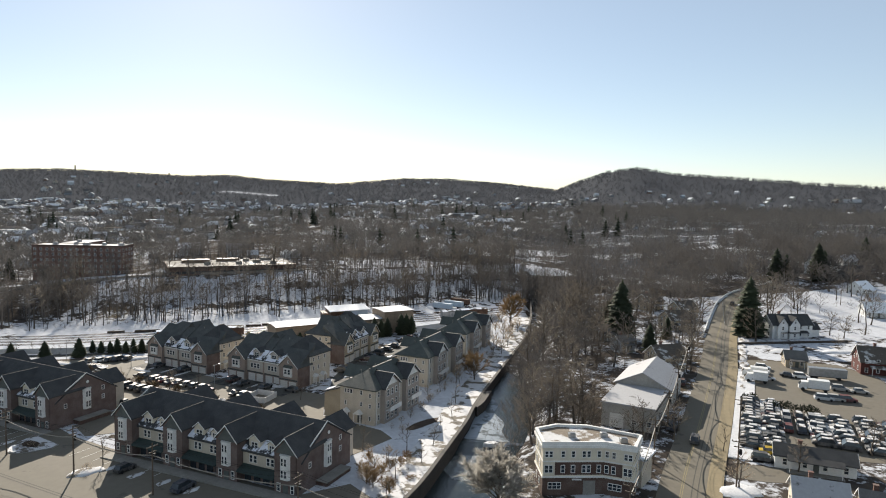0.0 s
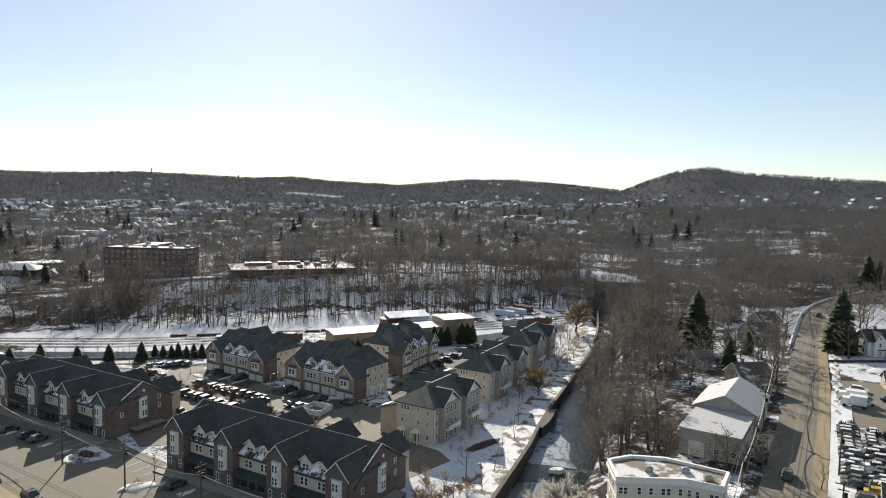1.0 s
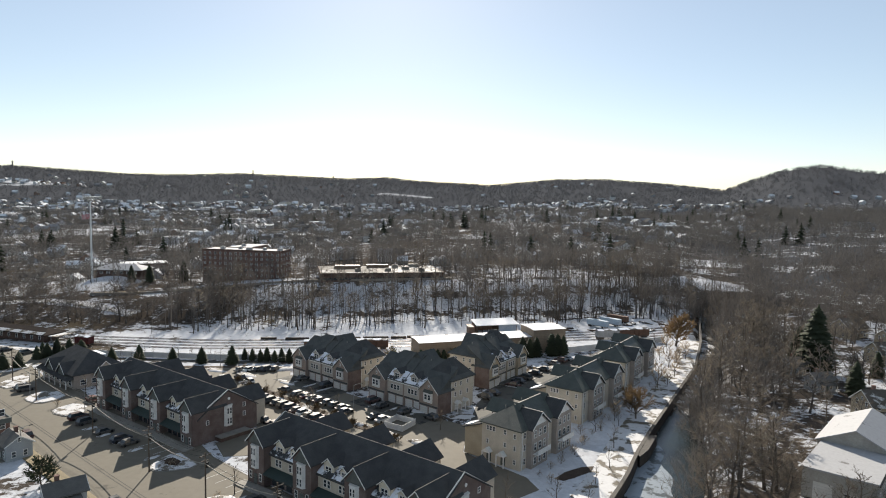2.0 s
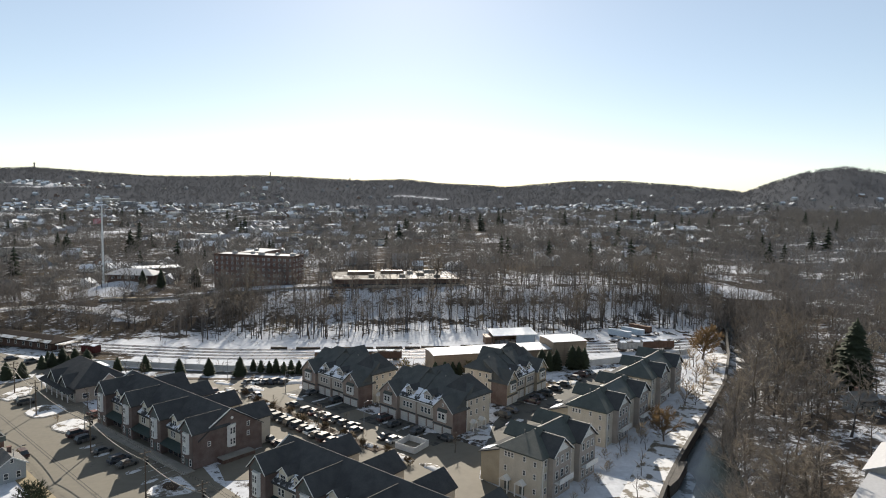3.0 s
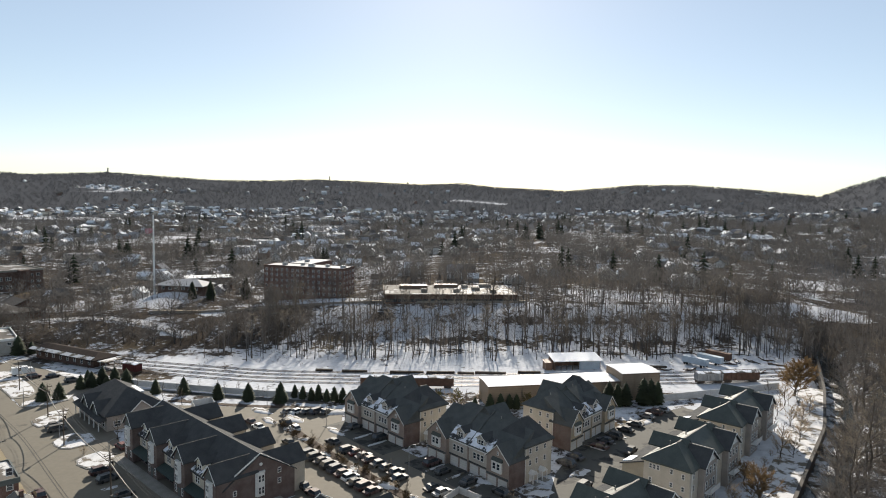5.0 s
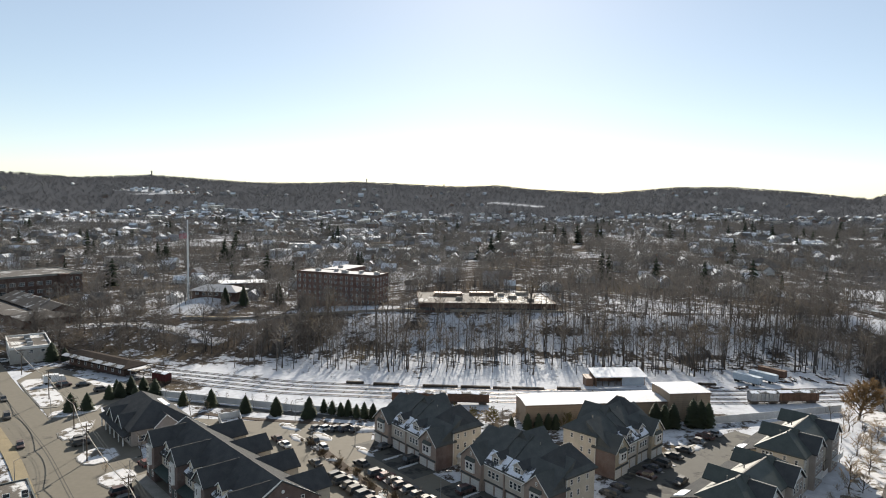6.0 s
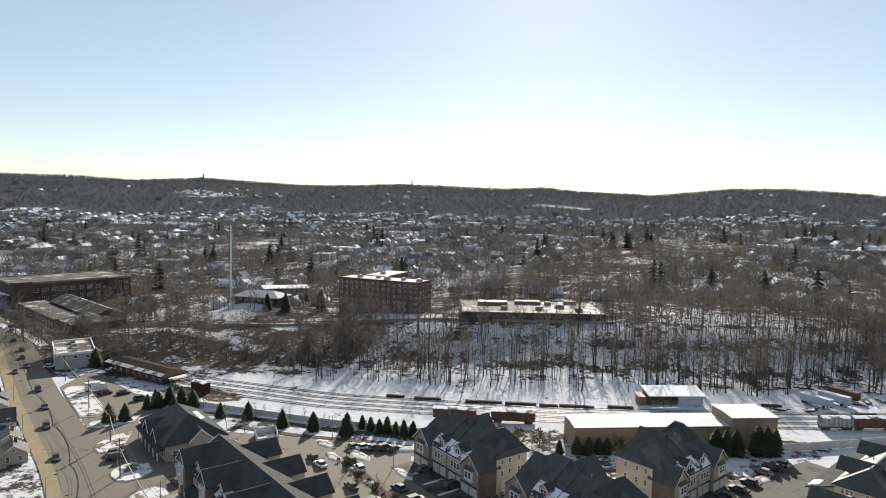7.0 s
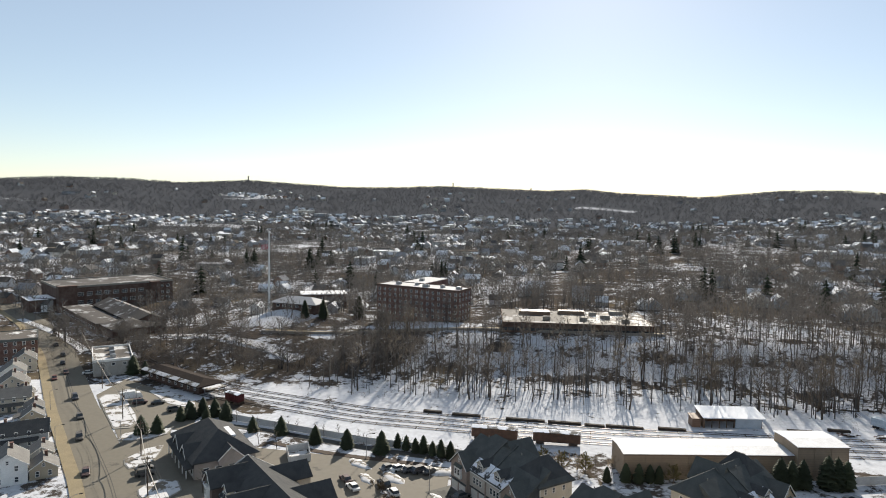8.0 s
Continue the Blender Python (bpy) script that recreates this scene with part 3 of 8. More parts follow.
def build_ground():
    def axis(lo, hi, step, out_lo, out_hi, grow=1.13):
        a = list(np.arange(lo, hi + 0.1, step))
        d, v = step, lo
        while v > out_lo:
            d *= grow
            v -= d
            a.insert(0, v)
        d, v = step, a[-1]
        while v < out_hi:
            d *= grow
            v += d
            a.append(v)
        return a
    xs = axis(-450, 320, 3.0, -4300, 4300, 1.09)
    ys = axis(72, 480, 3.0, -1500, 4400, 1.06)
    nx, ny = len(xs), len(ys)
    verts = [(x, y, land(x, y)) for y in ys for x in xs]
    faces = [(j * nx + i, j * nx + i + 1, (j + 1) * nx + i + 1, (j + 1) * nx + i) for j in range(ny - 1) for i in range(nx - 1)]
    me = bpy.data.meshes.new("ground")
    me.from_pydata(verts, [], faces)
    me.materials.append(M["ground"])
    at = me.attributes.new("snow", "FLOAT", "POINT")
    at.data.foreach_set("value", [river_snow(x, y) for y in ys for x in xs])
    # how far the ground takes the haze-greyed woods floor colour
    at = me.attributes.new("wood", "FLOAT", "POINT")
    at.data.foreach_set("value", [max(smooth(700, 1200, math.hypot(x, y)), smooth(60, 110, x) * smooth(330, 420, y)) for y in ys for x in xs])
    me.shade_smooth()
    return tagged(new("ground", me), "patchy snow over brown leaf litter and dead grass, greyed for haze far off", "ground", "", "structure")


build_ground()


def ribbon(pts, w0, w1, lift, thick=0.05, step=4.0, level=0):
    """A strip along a line, from w0 to w1 sideways of it (right is plus), lying on the land."""
    line = []
    for (xa, ya), (xb, yb) in zip(pts, pts[1:]):
        n = max(1, int(math.hypot(xb - xa, yb - ya) / step))
        line += [(xa + (xb - xa) * i / n, ya + (yb - ya) * i / n) for i in range(n)]
    line.append(pts[-1])
    # round the corners off
    for _ in range(6):
        line = [line[0]] + [((a[0] + 2 * b[0] + c[0]) / 4, (a[1] + 2 * b[1] + c[1]) / 4) for a, b, c in zip(line, line[1:], line[2:])] + [line[-1]]
    s = Solid()
    rows = []
    for i, (x, y) in enumerate(line):
        a, b = line[max(0, i - 1)], line[min(len(line) - 1, i + 1)]
        d = Vector((b[0] - a[0], b[1] - a[1])).normalized()
        row = []
        for w in (w0, w1):
            px, py = x + d.y * w, y - d.x * w
            z = max(land(px, py), land(x, y) - 0.4) + lift if not level else plane(px) + level
            row += [(px, py, z), (px, py, z - thick)]
        rows.append(row)
    verts = [p for r in rows for p in r]
    faces = []
    for i in range(len(rows) - 1):
        k, n = 4 * i, 4 * i + 4
        faces += [(k, k + 2, n + 2, n), (k + 1, n + 1, n + 3, k + 3), (k, n, n + 1, k + 1), (k + 2, k + 3, n + 3, n + 2)]
    faces += [(0, 1, 3, 2), (len(verts) - 4, len(verts) - 2, len(verts) - 1, len(verts) - 3)]
    return s.add(verts, faces)


def patch(pts, lift, thick=0.06):
    """A flat sheet with that outline on the level land."""
    n = len(pts)
    v = [(x, y, plane(x) + lift) for x, y in pts] + [(x, y, plane(x) + lift - thick) for x, y in pts]
    return Solid().add(v, [tuple(range(n)), tuple(range(2 * n - 1, n - 1, -1))] + [(i, i + n, (i + 1) % n + n, (i + 1) % n) for i in range(n)])


# ---- roads, lots, river ----
STREET = [(210, -33), (110, 20), (60, 46), (21, 67), (-29.3, 93.3), (-91.3, 125.3), (-130.3, 146.3), (-164.1, 164.7), (-229.2, 194.8), (-305.7, 232.7), (-381, 263), (-450, 283), (-560, 300)]
LANE = [(28, 72), (35, 93), (46.6, 120.3), (53.5, 134.2), (62, 151.4), (72.5, 173.5), (86.5, 203), (104.5, 244), (122.5, 282), (137, 311), (148, 328), (162, 341), (182, 350)]
lone("road", ribbon(STREET, -5.5, 6.2, 0.10), "asphalt", "pale salt-stained asphalt street with worn surface", "road", "", "structure")
lone("road", ribbon(LANE, -4.1, 4.1, 0.10), "asphalt", "pale salt-stained asphalt road going uphill", "road", "", "structure")
lone("pavement", ribbon(STREET, -8.6, -5.5, 0.22, 0.2), "walk", "sandy concrete pavement with a kerb", "pavement", "", "structure")
lone("roadside_wall", ribbon(LANE[7:], -5.4, -4.9, 0.9, 1.4), "trim", "low whitewashed wall along the uphill road", "wall", "", "structure")
lone("pavement", ribbon(LANE[:10], 4.1, 6.9, 0.22, 0.2), "walk", "sandy concrete pavement along the road", "pavement", "", "structure")
lone("garden_wall", ribbon([(108, 234.6), (120, 235.6), (134.7, 237.2), (150, 238)], -0.25, 0.25, 0.8, 1.0), "wall_stone", "low dark stone garden wall below the farmhouse", "wall", "", "structure")
lone("road_line", ribbon(LANE, -0.25, -0.1, 0.115, 0.01), "line_yellow", "faded yellow centre line on asphalt", "road line", "", "structure")
lone("road_line", ribbon(LANE, 0.1, 0.25, 0.115, 0.01), "line_yellow", "faded yellow centre line on asphalt", "road line", "", "structure")
lone("road_line", ribbon(STREET, -0.3, -0.05, 0.115, 0.01), "tar", "dark tar seam along the street", "road line", "", "structure")
lone("road_line", ribbon(STREET, 0.35, 0.55, 0.115, 0.01), "tar", "dark tar seam along the street", "road line", "", "structure")
lone("road_line", ribbon(LANE, 1.6, 1.8, 0.115, 0.01), "tar", "thin dark line along the road", "road line", "", "structure")
lone("road_line", ribbon(LANE, 2.6, 2.8, 0.115, 0.01), "tar", "thin dark line along the road", "road line", "", "structure")
LOTS = [
    ("lot", [(-153, 161.5), (-134, 168.5), (-86, 146), (-80, 141), (-66, 133), (-24, 113.6), (-16, 118), (-8, 108), (-19, 92.5)], "wide asphalt forecourt with parking bays"),
    ("lot", [(-165, 195), (-150, 199), (-98, 214), (-92.5, 203), (-64, 188), (-30, 172), (-28, 156), (-13, 146), (-10, 141), (-19.5, 129), (-60, 148), (-78, 141.5), (-84, 148), (-80, 160), (-122, 180), (-140, 190)], "asphalt parking lot behind the townhouses"),
    ("dark_and_shaded_asphalt", [(-31, 190), (-29, 205), (-20, 228), (-4, 250), (4, 246), (-10, 206), (-24, 172), (-30, 173)], "dark asphalt alley between townhouses"),
    ("lot", [(69, 133), (76, 152), (84, 172), (101, 212), (127, 206), (130, 190), (116, 152), (100, 126)], "asphalt yard of a car dealer"),
    ("lot", [(-236, 206), (-246, 224), (-196, 219), (-178, 199), (-200, 187)], "asphalt parking lot beside the railway station"),
]
LOTS.append(("lot", [(56.5, 121.5), (61.0, 127.6), (66.8, 126.4), (72.5, 123.6), (70.0, 118.6), (62.0, 119.4)], "short asphalt drive beside the low white building"))
LOTS.append(("lot", [(-340, 224), (-400, 250), (-430, 240), (-410, 215), (-350, 200)], "pale asphalt lot beside the street"))
LOTS.append(("lot", [(-201, 189.5), (-174, 175.6), (-136, 157), (-128, 158), (-131, 165), (-142, 174), (-150, 179), (-165, 184), (-176, 191), (-186, 198)], "asphalt forecourt with parking bays and snowy islands"))
for k, (mat, pts, label) in enumerate(LOTS):
    lone("parking_lot", patch(pts, 0.06 - 0.008 * (k == 7)), mat, label, "parking lot", "", "structure")

water = []
for y in range(60, 421, 6):
    water.append((wall_x(y) + 0.2, wall_x(y) + river_width(y) + 7.0, y))
s = Solid()
s.add([(x, y, z) for x0, x1, y in water for x, z in ((x0, -2.3 if y > 143 else -3.1), (x1, -2.3 if y > 143 else -3.1))], [(2 * i, 2 * i + 1, 2 * i + 3, 2 * i + 2) for i in range(len(water) - 1)])
lone("water", s, "water", "dark rippled river glittering in low sun", "river", "", "structure")
s = Solid()
for y0, y1 in zip(range(62, 330, 6), range(68, 336, 6)):
    a, b = wall_x(y0), wall_x(y1)
    s.add([(a - 0.5, y0, -5.5), (a + 0.3, y0, -5.5), (a + 0.3, y0, 0.35), (a - 0.5, y0, 0.35), (b - 0.5, y1, -5.5), (b + 0.3, y1, -5.5), (b + 0.3, y1, 0.35), (b - 0.5, y1, 0.35)], [(0, 1, 5, 4), (1, 2, 6, 5), (2, 3, 7, 6), (3, 0, 4, 7), (0, 3, 2, 1), (4, 5, 6, 7)])
lone("terrace_edge", ribbon(RIVER[:8], -7.5, -0.45, 0.0, 0.3, 3.0, 0.05), "dirty_snow", "snowy terrace strip along the river wall", "terrace", "", "structure")
lone("river_wall", s, "wall_stone", "dark stone retaining wall along the river", "retaining wall", "", "structure")
s = Solid().slab([(8.8, 162.4), (12.2, 174.0), (14.4, 174.6), (11.8, 165.0), (9.8, 160.6)], -5.5, 0.3)
lone("abutment", s, "wall_stone", "dark stone abutment stepping out of the river wall", "abutment", "", "structure")
ice = []
for i in range(15):
    y = 146 + i * 2.2
    ice.append((wall_x(y) + 0.4, y))
ice += [(wall_x(y) + 2.4 + (176 - y) * 0.26 + 0.7 * math.sin(y * 0.45), y) for y in range(176, 143, -2)]
s = Solid().slab(ice, -2.5, -2.24)
lone("ice_sheet", s, "ice", "thin grey ice sheet above the weir", "ice")
s = Solid()
for i in range(16):
    x = 6.5 + i * 1.05
    y = 145.5 - i * 0.3 + 0.8 * math.sin(i * 0.7)
    s.sweep([(y - 1.2, -3.6), (y - 0.4, -2.5), (y + 0.5, -2.15), (y + 0.7, -3.6)], "x", x, x + 1.06)
# the flecks on this sheet paint glitter as well as foam
lone("rapids", Solid().slab([(5.6, 141.8), (19.5, 140.6), (18.4, 134.5), (14.0, 129.0), (8.0, 124.5), (3.0, 126.0), (1.2, 131.0)], -3.2, -3.06), "foam", "broken water below the weir, foam and sun glints as white flecks", "rapids", "", "structure")
for i in range(16):
    y = 204 + i * 7.0
    x = wall_x(y) + (0.9 if i % 2 else river_width(y) - 0.2)
    r_ = random.Random(300 + i)
    pts = [(x + (1.3 + r_.random()) * math.cos(g * 0.785), y + (3.0 + 2.5 * r_.random()) * math.sin(g * 0.785)) for g in range(8)]
    lone("ice_shelf", Solid().slab(pts, -2.5, -2.05), "dirty_snow", "snow-covered ice shelf at the river's edge", "ice", "ice along the upper river")
lone("ice_block", Solid().slab([(10.2, 141.9), (11.2, 143.2), (12.9, 143.4), (13.6, 142.6), (12.4, 141.6)], -3.0, -1.75), "snow", "lump of snow-covered ice on the weir", "ice")
lone("weir", s, "ice", "low weir with ice and foaming water", "weir", "", "structure")


# ---- railway ----
RAILS = [(-330, 262), (-262, 243), (-203, 235), (-143, 240), (-73, 260), (-5, 288), (60, 322)]
for k, off in enumerate((-3.0, 1.5, 6.0, 10.5)):
    track = thing("railway_track", Matrix(), "railway track with dark rails half under snow", "railway track", "tracks in the yard")
    for w in (-0.76, 0.69):
        part("rail", ribbon(RAILS, off + w, off + w + 0.14, 0.22, 0.14), "rail", track)
    line = ribbon(RAILS, off - 1.2, off + 1.2, 0.0, 0.02, 0.9)
    ties = Solid()
    for i in range(0, len(line.v) - 4, 4):
        if (i // 4) % 7 == 0:
            a, b = Vector(line.v[i]), Vector(line.v[i + 2])
            d = (b - a).normalized()
            f = Vector((-d.y, d.x, 0)) * 0.12
            z = Vector((0, 0, 0.09))
            ties.add([a - f, a + f, b + f, b - f, a - f + z, a + f + z, b + f + z, b - f + z], [(0, 1, 2, 3), (7, 6, 5, 4), (0, 4, 5, 1), (1, 5, 6, 2), (2, 6, 7, 3), (3, 7, 4, 0)])
    tagged(part("sleeper_bed", ties, "tie", track), kind="stuff")


# ---- windows and doors shared by the buildings ----
CACHE = {}


def window_mesh(w, h, bars):
    key = (w, h, bars)
    if key not in CACHE:
        f, d = 0.11, 0.07
        xs = [-w / 2, -w / 2 + f]
        for i in range(1, bars):
            xs += [-w / 2 + w * i / bars - 0.06, -w / 2 + w * i / bars + 0.06]
        xs += [w / 2 - f, w / 2]
        zs = [-h / 2, -h / 2 + f, -0.04, 0.04, h / 2 - f, h / 2]
        nx, nz = len(xs), len(zs)
        full = lambda i, k: 0 <= i < nx - 1 and 0 <= k < nz - 1 and (i % 2 == 0 or k % 2 == 0)
        fr = Solid()
        fr.v = [(x, y, z) for y in (-d, 0.02) for z in zs for x in xs]
        n = nx * nz
        for k in range(nz - 1):
            for i in range(nx - 1):
                if not full(i, k):
                    continue
                a, b, c, e = k * nx + i, k * nx + i + 1, (k + 1) * nx + i + 1, (k + 1) * nx + i
                fr.f.append((a, b, c, e))
                for p, q, di, dk in ((a, b, 0, -1), (b, c, 1, 0), (c, e, 0, 1), (e, a, -1, 0)):
                    if not full(i + di, k + dk):
                        fr.f.append((q, p, p + n, q + n))
        pn = Solid().box(-w / 2 + 0.03, -0.035, -h / 2 + 0.03, w / 2 - 0.03, 0.01, h / 2 - 0.03)
        CACHE[key] = (fr.mesh("window_frame", M["trim"]), pn.mesh("pane", M["glass"]))
    return CACHE[key]


def window(parent, x, y, z, w=1.0, h=1.5, face=0, bars=1):
    """A framed window on a wall; face: degrees from looking along -y."""
    fr, pn = window_mesh(w, h, bars)
    ob = part("window", fr, None, parent)
    ob.matrix_basis = Matrix.Translation((x, y, z)) @ turn(face)
    p = part("pane", pn, None, ob if parent.parent is None else parent)
    if parent.parent is not None:
        p.matrix_basis = ob.matrix_basis
    return ob


def door(parent, x, y, z, w=1.0, h=2.1, face=0, mat="trim", name="door"):
    key = (name, w, h, mat)
    if key not in CACHE:
        s = Solid().box(-w / 2, -0.06, 0, w / 2, 0.03, h)
        if name == "garage_door":
            for i in range(4):
                s.box(-w / 2 + 0.1, -0.09, 0.08 + i * h / 4, w / 2 - 0.1, 0.0, h / 4 * (i + 1) - 0.04)
        else:
            s.box(-w / 2 + 0.15, -0.09, 0.2, w / 2 - 0.15, 0, h * 0.45).box(-w / 2 + 0.15, -0.09, h * 0.52, w / 2 - 0.15, 0, h - 0.15)
        CACHE[key] = s.mesh(name, M[mat])
    ob = part(name, CACHE[key], None, parent)
    ob.matrix_basis = Matrix.Translation((x, y, z)) @ turn(face)
    return ob


def bay_column(parent, x, y, z0, z1, face=0):
    """White two-storey box bay with paired windows."""
    s = Solid().slab([(-1.05, 0), (-0.75, -0.55), (0.75, -0.55), (1.05, 0)], z0, z1)
    s.slab([(-1.15, 0), (-0.82, -0.65), (0.82, -0.65), (1.15, 0)], z1, z1 + 0.15)
    ob = part("bay_window", s, "trim", parent, "white panelled bay window")
    ob.matrix_basis = Matrix.Translation((x, y, 0)) @ turn(face)
    n = 2 if z1 - z0 > 3 else 1
    for i in range(n):
        for dx in (-0.36, 0.36):
            window(ob, dx, -0.55, z0 + (z1 - z0) * (i + 0.5) / n, 0.62, 1.5 if n > 1 else 1.4)


# ---- the brick townhouse rows along the street ----
def street_row(m, L=46.0, D=16.0):
    row = thing("townhouse_row", m, "long brick townhouse row with dark shingle roof and white bay windows", "townhouse", "rows along the street")
    eave, low, ridge, apex = 8.4, 6.3, 11.5, 11.0
    bw, proj = 5.0, 1.2
    gap = (L - 4 * bw) / 3
    part("wall", Solid().box(0, 0.6, 0, L, D, low), "brick", row)
    for x in (0, L - 0.35):
        part("end_wall", Solid().sweep([(-proj, 0), (-proj, eave), (2.6, eave), (D / 2, ridge - 0.1), (D, 6.4), (D, 0)], "x", x - 0.01, x + 0.36), "brick", row)
        part("rake_trim", Solid().sweep([(2.5, eave + 0.15), (D / 2, ridge + 0.1), (D + 0.3, 6.25), (D + 0.3, 6.5), (D / 2, ridge + 0.4), (2.5, eave + 0.45)], "x", x - 0.12 if x == 0 else x + 0.36, x - 0.01 if x == 0 else x + 0.48), "trim", row)
    cm = D / 2
    roof = Solid().sweep([(0.0, low - 0.1), (cm, ridge), (D + 0.4, 6.2), (D + 0.4, 6.44), (cm, ridge + 0.24), (0.0, low + 0.14)], "x", -0.2, L + 0.2)
    part("roof", roof, "roof_dark", row)
    # paler cap: the sunlit ridge line is put into its colour
    part("ridge_cap", Solid().box(-0.2, cm - 0.05, ridge + 0.18, L + 0.2, cm + 0.05, ridge + 0.27), "roof_grey", row)
    slope = (ridge - low + 0.1) / cm
    for i in range(4):
        u = i * (bw + gap)
        part("bay_wall", Solid().sweep([(u, 0), (u, eave), (u + bw / 2, apex), (u + bw, eave), (u + bw, 0)], "y", -proj, 4.5), "brick", row)
        part("gable_panel", Solid().sweep([(u + 0.3, eave - 0.3), (u + bw / 2, apex - 0.2), (u + bw - 0.3, eave - 0.3)], "y", -proj - 0.06, -proj), "shingle_wall", row)
        part("bay_roof", Solid().gable("y", -proj - 0.4, 7.6, u, u + bw, eave, apex, 0.35), "roof_dark", row)
        for q in (-1, 1):
            e0, e1 = u + bw / 2 + q * (bw / 2 + 0.38), u + bw / 2
            z0 = eave - 0.38 * (apex - eave) / (bw / 2)
            part("rake_trim", Solid().sweep([(e0, z0), (e1, apex), (e1, apex + 0.24), (e0, z0 + 0.24)], "y", -proj - 0.46, -proj - 0.4), "trim", row)
        # lighter strip again, painted for sun along the bay ridge
        part("ridge_cap", Solid().box(u + bw / 2 - 0.06, -proj - 0.4, apex + 0.16, u + bw / 2 + 0.06, 7.4, apex + 0.27), "roof_grey", row)
        bay_column(row, u + bw / 2, -proj, 3.5, 7.9)
        door(row, u + bw / 2, -proj, 0.0, 1.1, 2.3, 0, "shingle_wall")
        window(row, u + 1.0, -proj, 1.8, 0.8, 1.6)
        window(row, u + bw - 1.0, -proj, 1.8, 0.8, 1.6)
    for i in range(3):
        u = bw + i * (bw + gap)
        part("upper_wall", Solid().box(u, 0.5, 3.6, u + gap, 0.7, low - 0.05), "beige", row)
        part("awning", Solid().sweep([(-proj - 0.3, 2.75), (-proj - 0.3, 2.95), (0.6, 3.85), (0.6, 3.0)], "x", u + 0.05, u + gap - 0.05), "awning", row, "teal sloping shop awning")
        for k in range(4):
            door(row, u + gap * (k + 0.5) / 4, 0.6, 0.25, 1.5, 2.3, 0, "glass", "shop_window")
        for k, (du, w, zt) in enumerate(((gap * 0.28, 2.6, 8.5), (gap * 0.74, 1.9, 8.2))):
            c = u + du
            window(row, c - 0.5, 0.5, 5.0, 0.85, 1.5)
            window(row, c + 0.5, 0.5, 5.0, 0.85, 1.5)
            dm = part("dormer", Solid().sweep([(c - w / 2, 6.3), (c - w / 2, zt), (c, zt + w * 0.38), (c + w / 2, zt), (c + w / 2, 6.3)], "y", 0.9, 4.2), "cream", row)
            part("dormer_roof", Solid().gable("y", 0.6, 5.6, c - w / 2, c + w / 2, zt, zt + w * 0.4, 0.25, 0.16), "roof_dark", dm)
            for q in (-1, 1):
                e0 = c + q * (w / 2 + 0.27)
                z0 = zt - 0.2
                part("dormer_trim", Solid().sweep([(e0, z0), (c, zt + w * 0.4), (c, zt + w * 0.4 + 0.2), (e0, z0 + 0.2)], "y", 0.55, 0.6), "trim", dm)
            window(dm, c, 0.9, 7.45, w * 0.62, 1.3, 0, 2)
        v0, v1 = 0.15, 2.5
        part("roof_snow", Solid().sweep([(v0, low + 0.17 + v0 * slope), (v1, low + 0.17 + v1 * slope), (v1, low + 0.27 + v1 * slope), (v0, low + 0.32 + v0 * slope)], "x", u + 0.1, u + gap - 0.1), "roof_half", row, "thin snow on the lower roof")
    # rear wings
    for i in range(4):
        u = 1.5 + i * (L - 9.0) / 3
        part("rear_wing", Solid().sweep([(u, 0), (u, 7.2), (u + 3, 9.6), (u + 6, 7.2), (u + 6, 0)], "y", D - 2, D + 3.5), "beige", row)
        part("rear_roof", Solid().gable("y", D - 5, D + 3.9, u, u + 6, 7.2, 9.7, 0.4), "roof_dark", row)
        for dx in (1.5, 4.5):
            for z in (1.6, 4.6):
                window(row, u + dx, D + 3.5, z, 1.0, 1.5, 180)
    # end walls
    for x, face in ((0, -90), (L, 90)):
        bay_column(row, x, D * 0.5 if x else D * 0.5, 3.2, 8.0, face)
        for v, z in ((2.6, 5.2), (12.4, 5.0), (12.4, 7.2)):
            window(row, x, v, z, 0.8, 1.1, face)
    part("end_porch", Solid().box(L + 0.01, 4.5, 0, L + 2.4, 12.5, 1.5), "brick_dark", row, "low brick terrace at the end wall")
    part("porch_cap", Solid().box(L + 0.01, 4.4, 1.5, L + 2.55, 12.6, 1.66), "concrete", row)
    part("end_vent", Solid().cone(0, 0, 0, 0.08, 0.35, 0.35, 10), "trim", row).matrix_basis = Matrix.Translation((L + 0.37, D / 2, 9.7)) @ Matrix.Rotation(radians(90), 4, "Y")
    return row


for x, y in ((-66.0, 132.8), (-128.8, 164.8)):
    c, s_ = math.cos(radians(-24.7)), math.sin(radians(-24.7))
    lone("pavement", ribbon([(x - c, y - s_), (x + 47 * c, y + 47 * s_)], 1.25, 3.9, 0.26, 0.25), "concrete", "narrow concrete pavement before the shop fronts", "pavement", "", "structure")
street_row(Matrix.Translation((-66.0, 132.8, -1.75)) @ turn(-24.7))
street_row(Matrix.Translation((-128.8, 164.8, -2.7)) @ turn(-24.7))


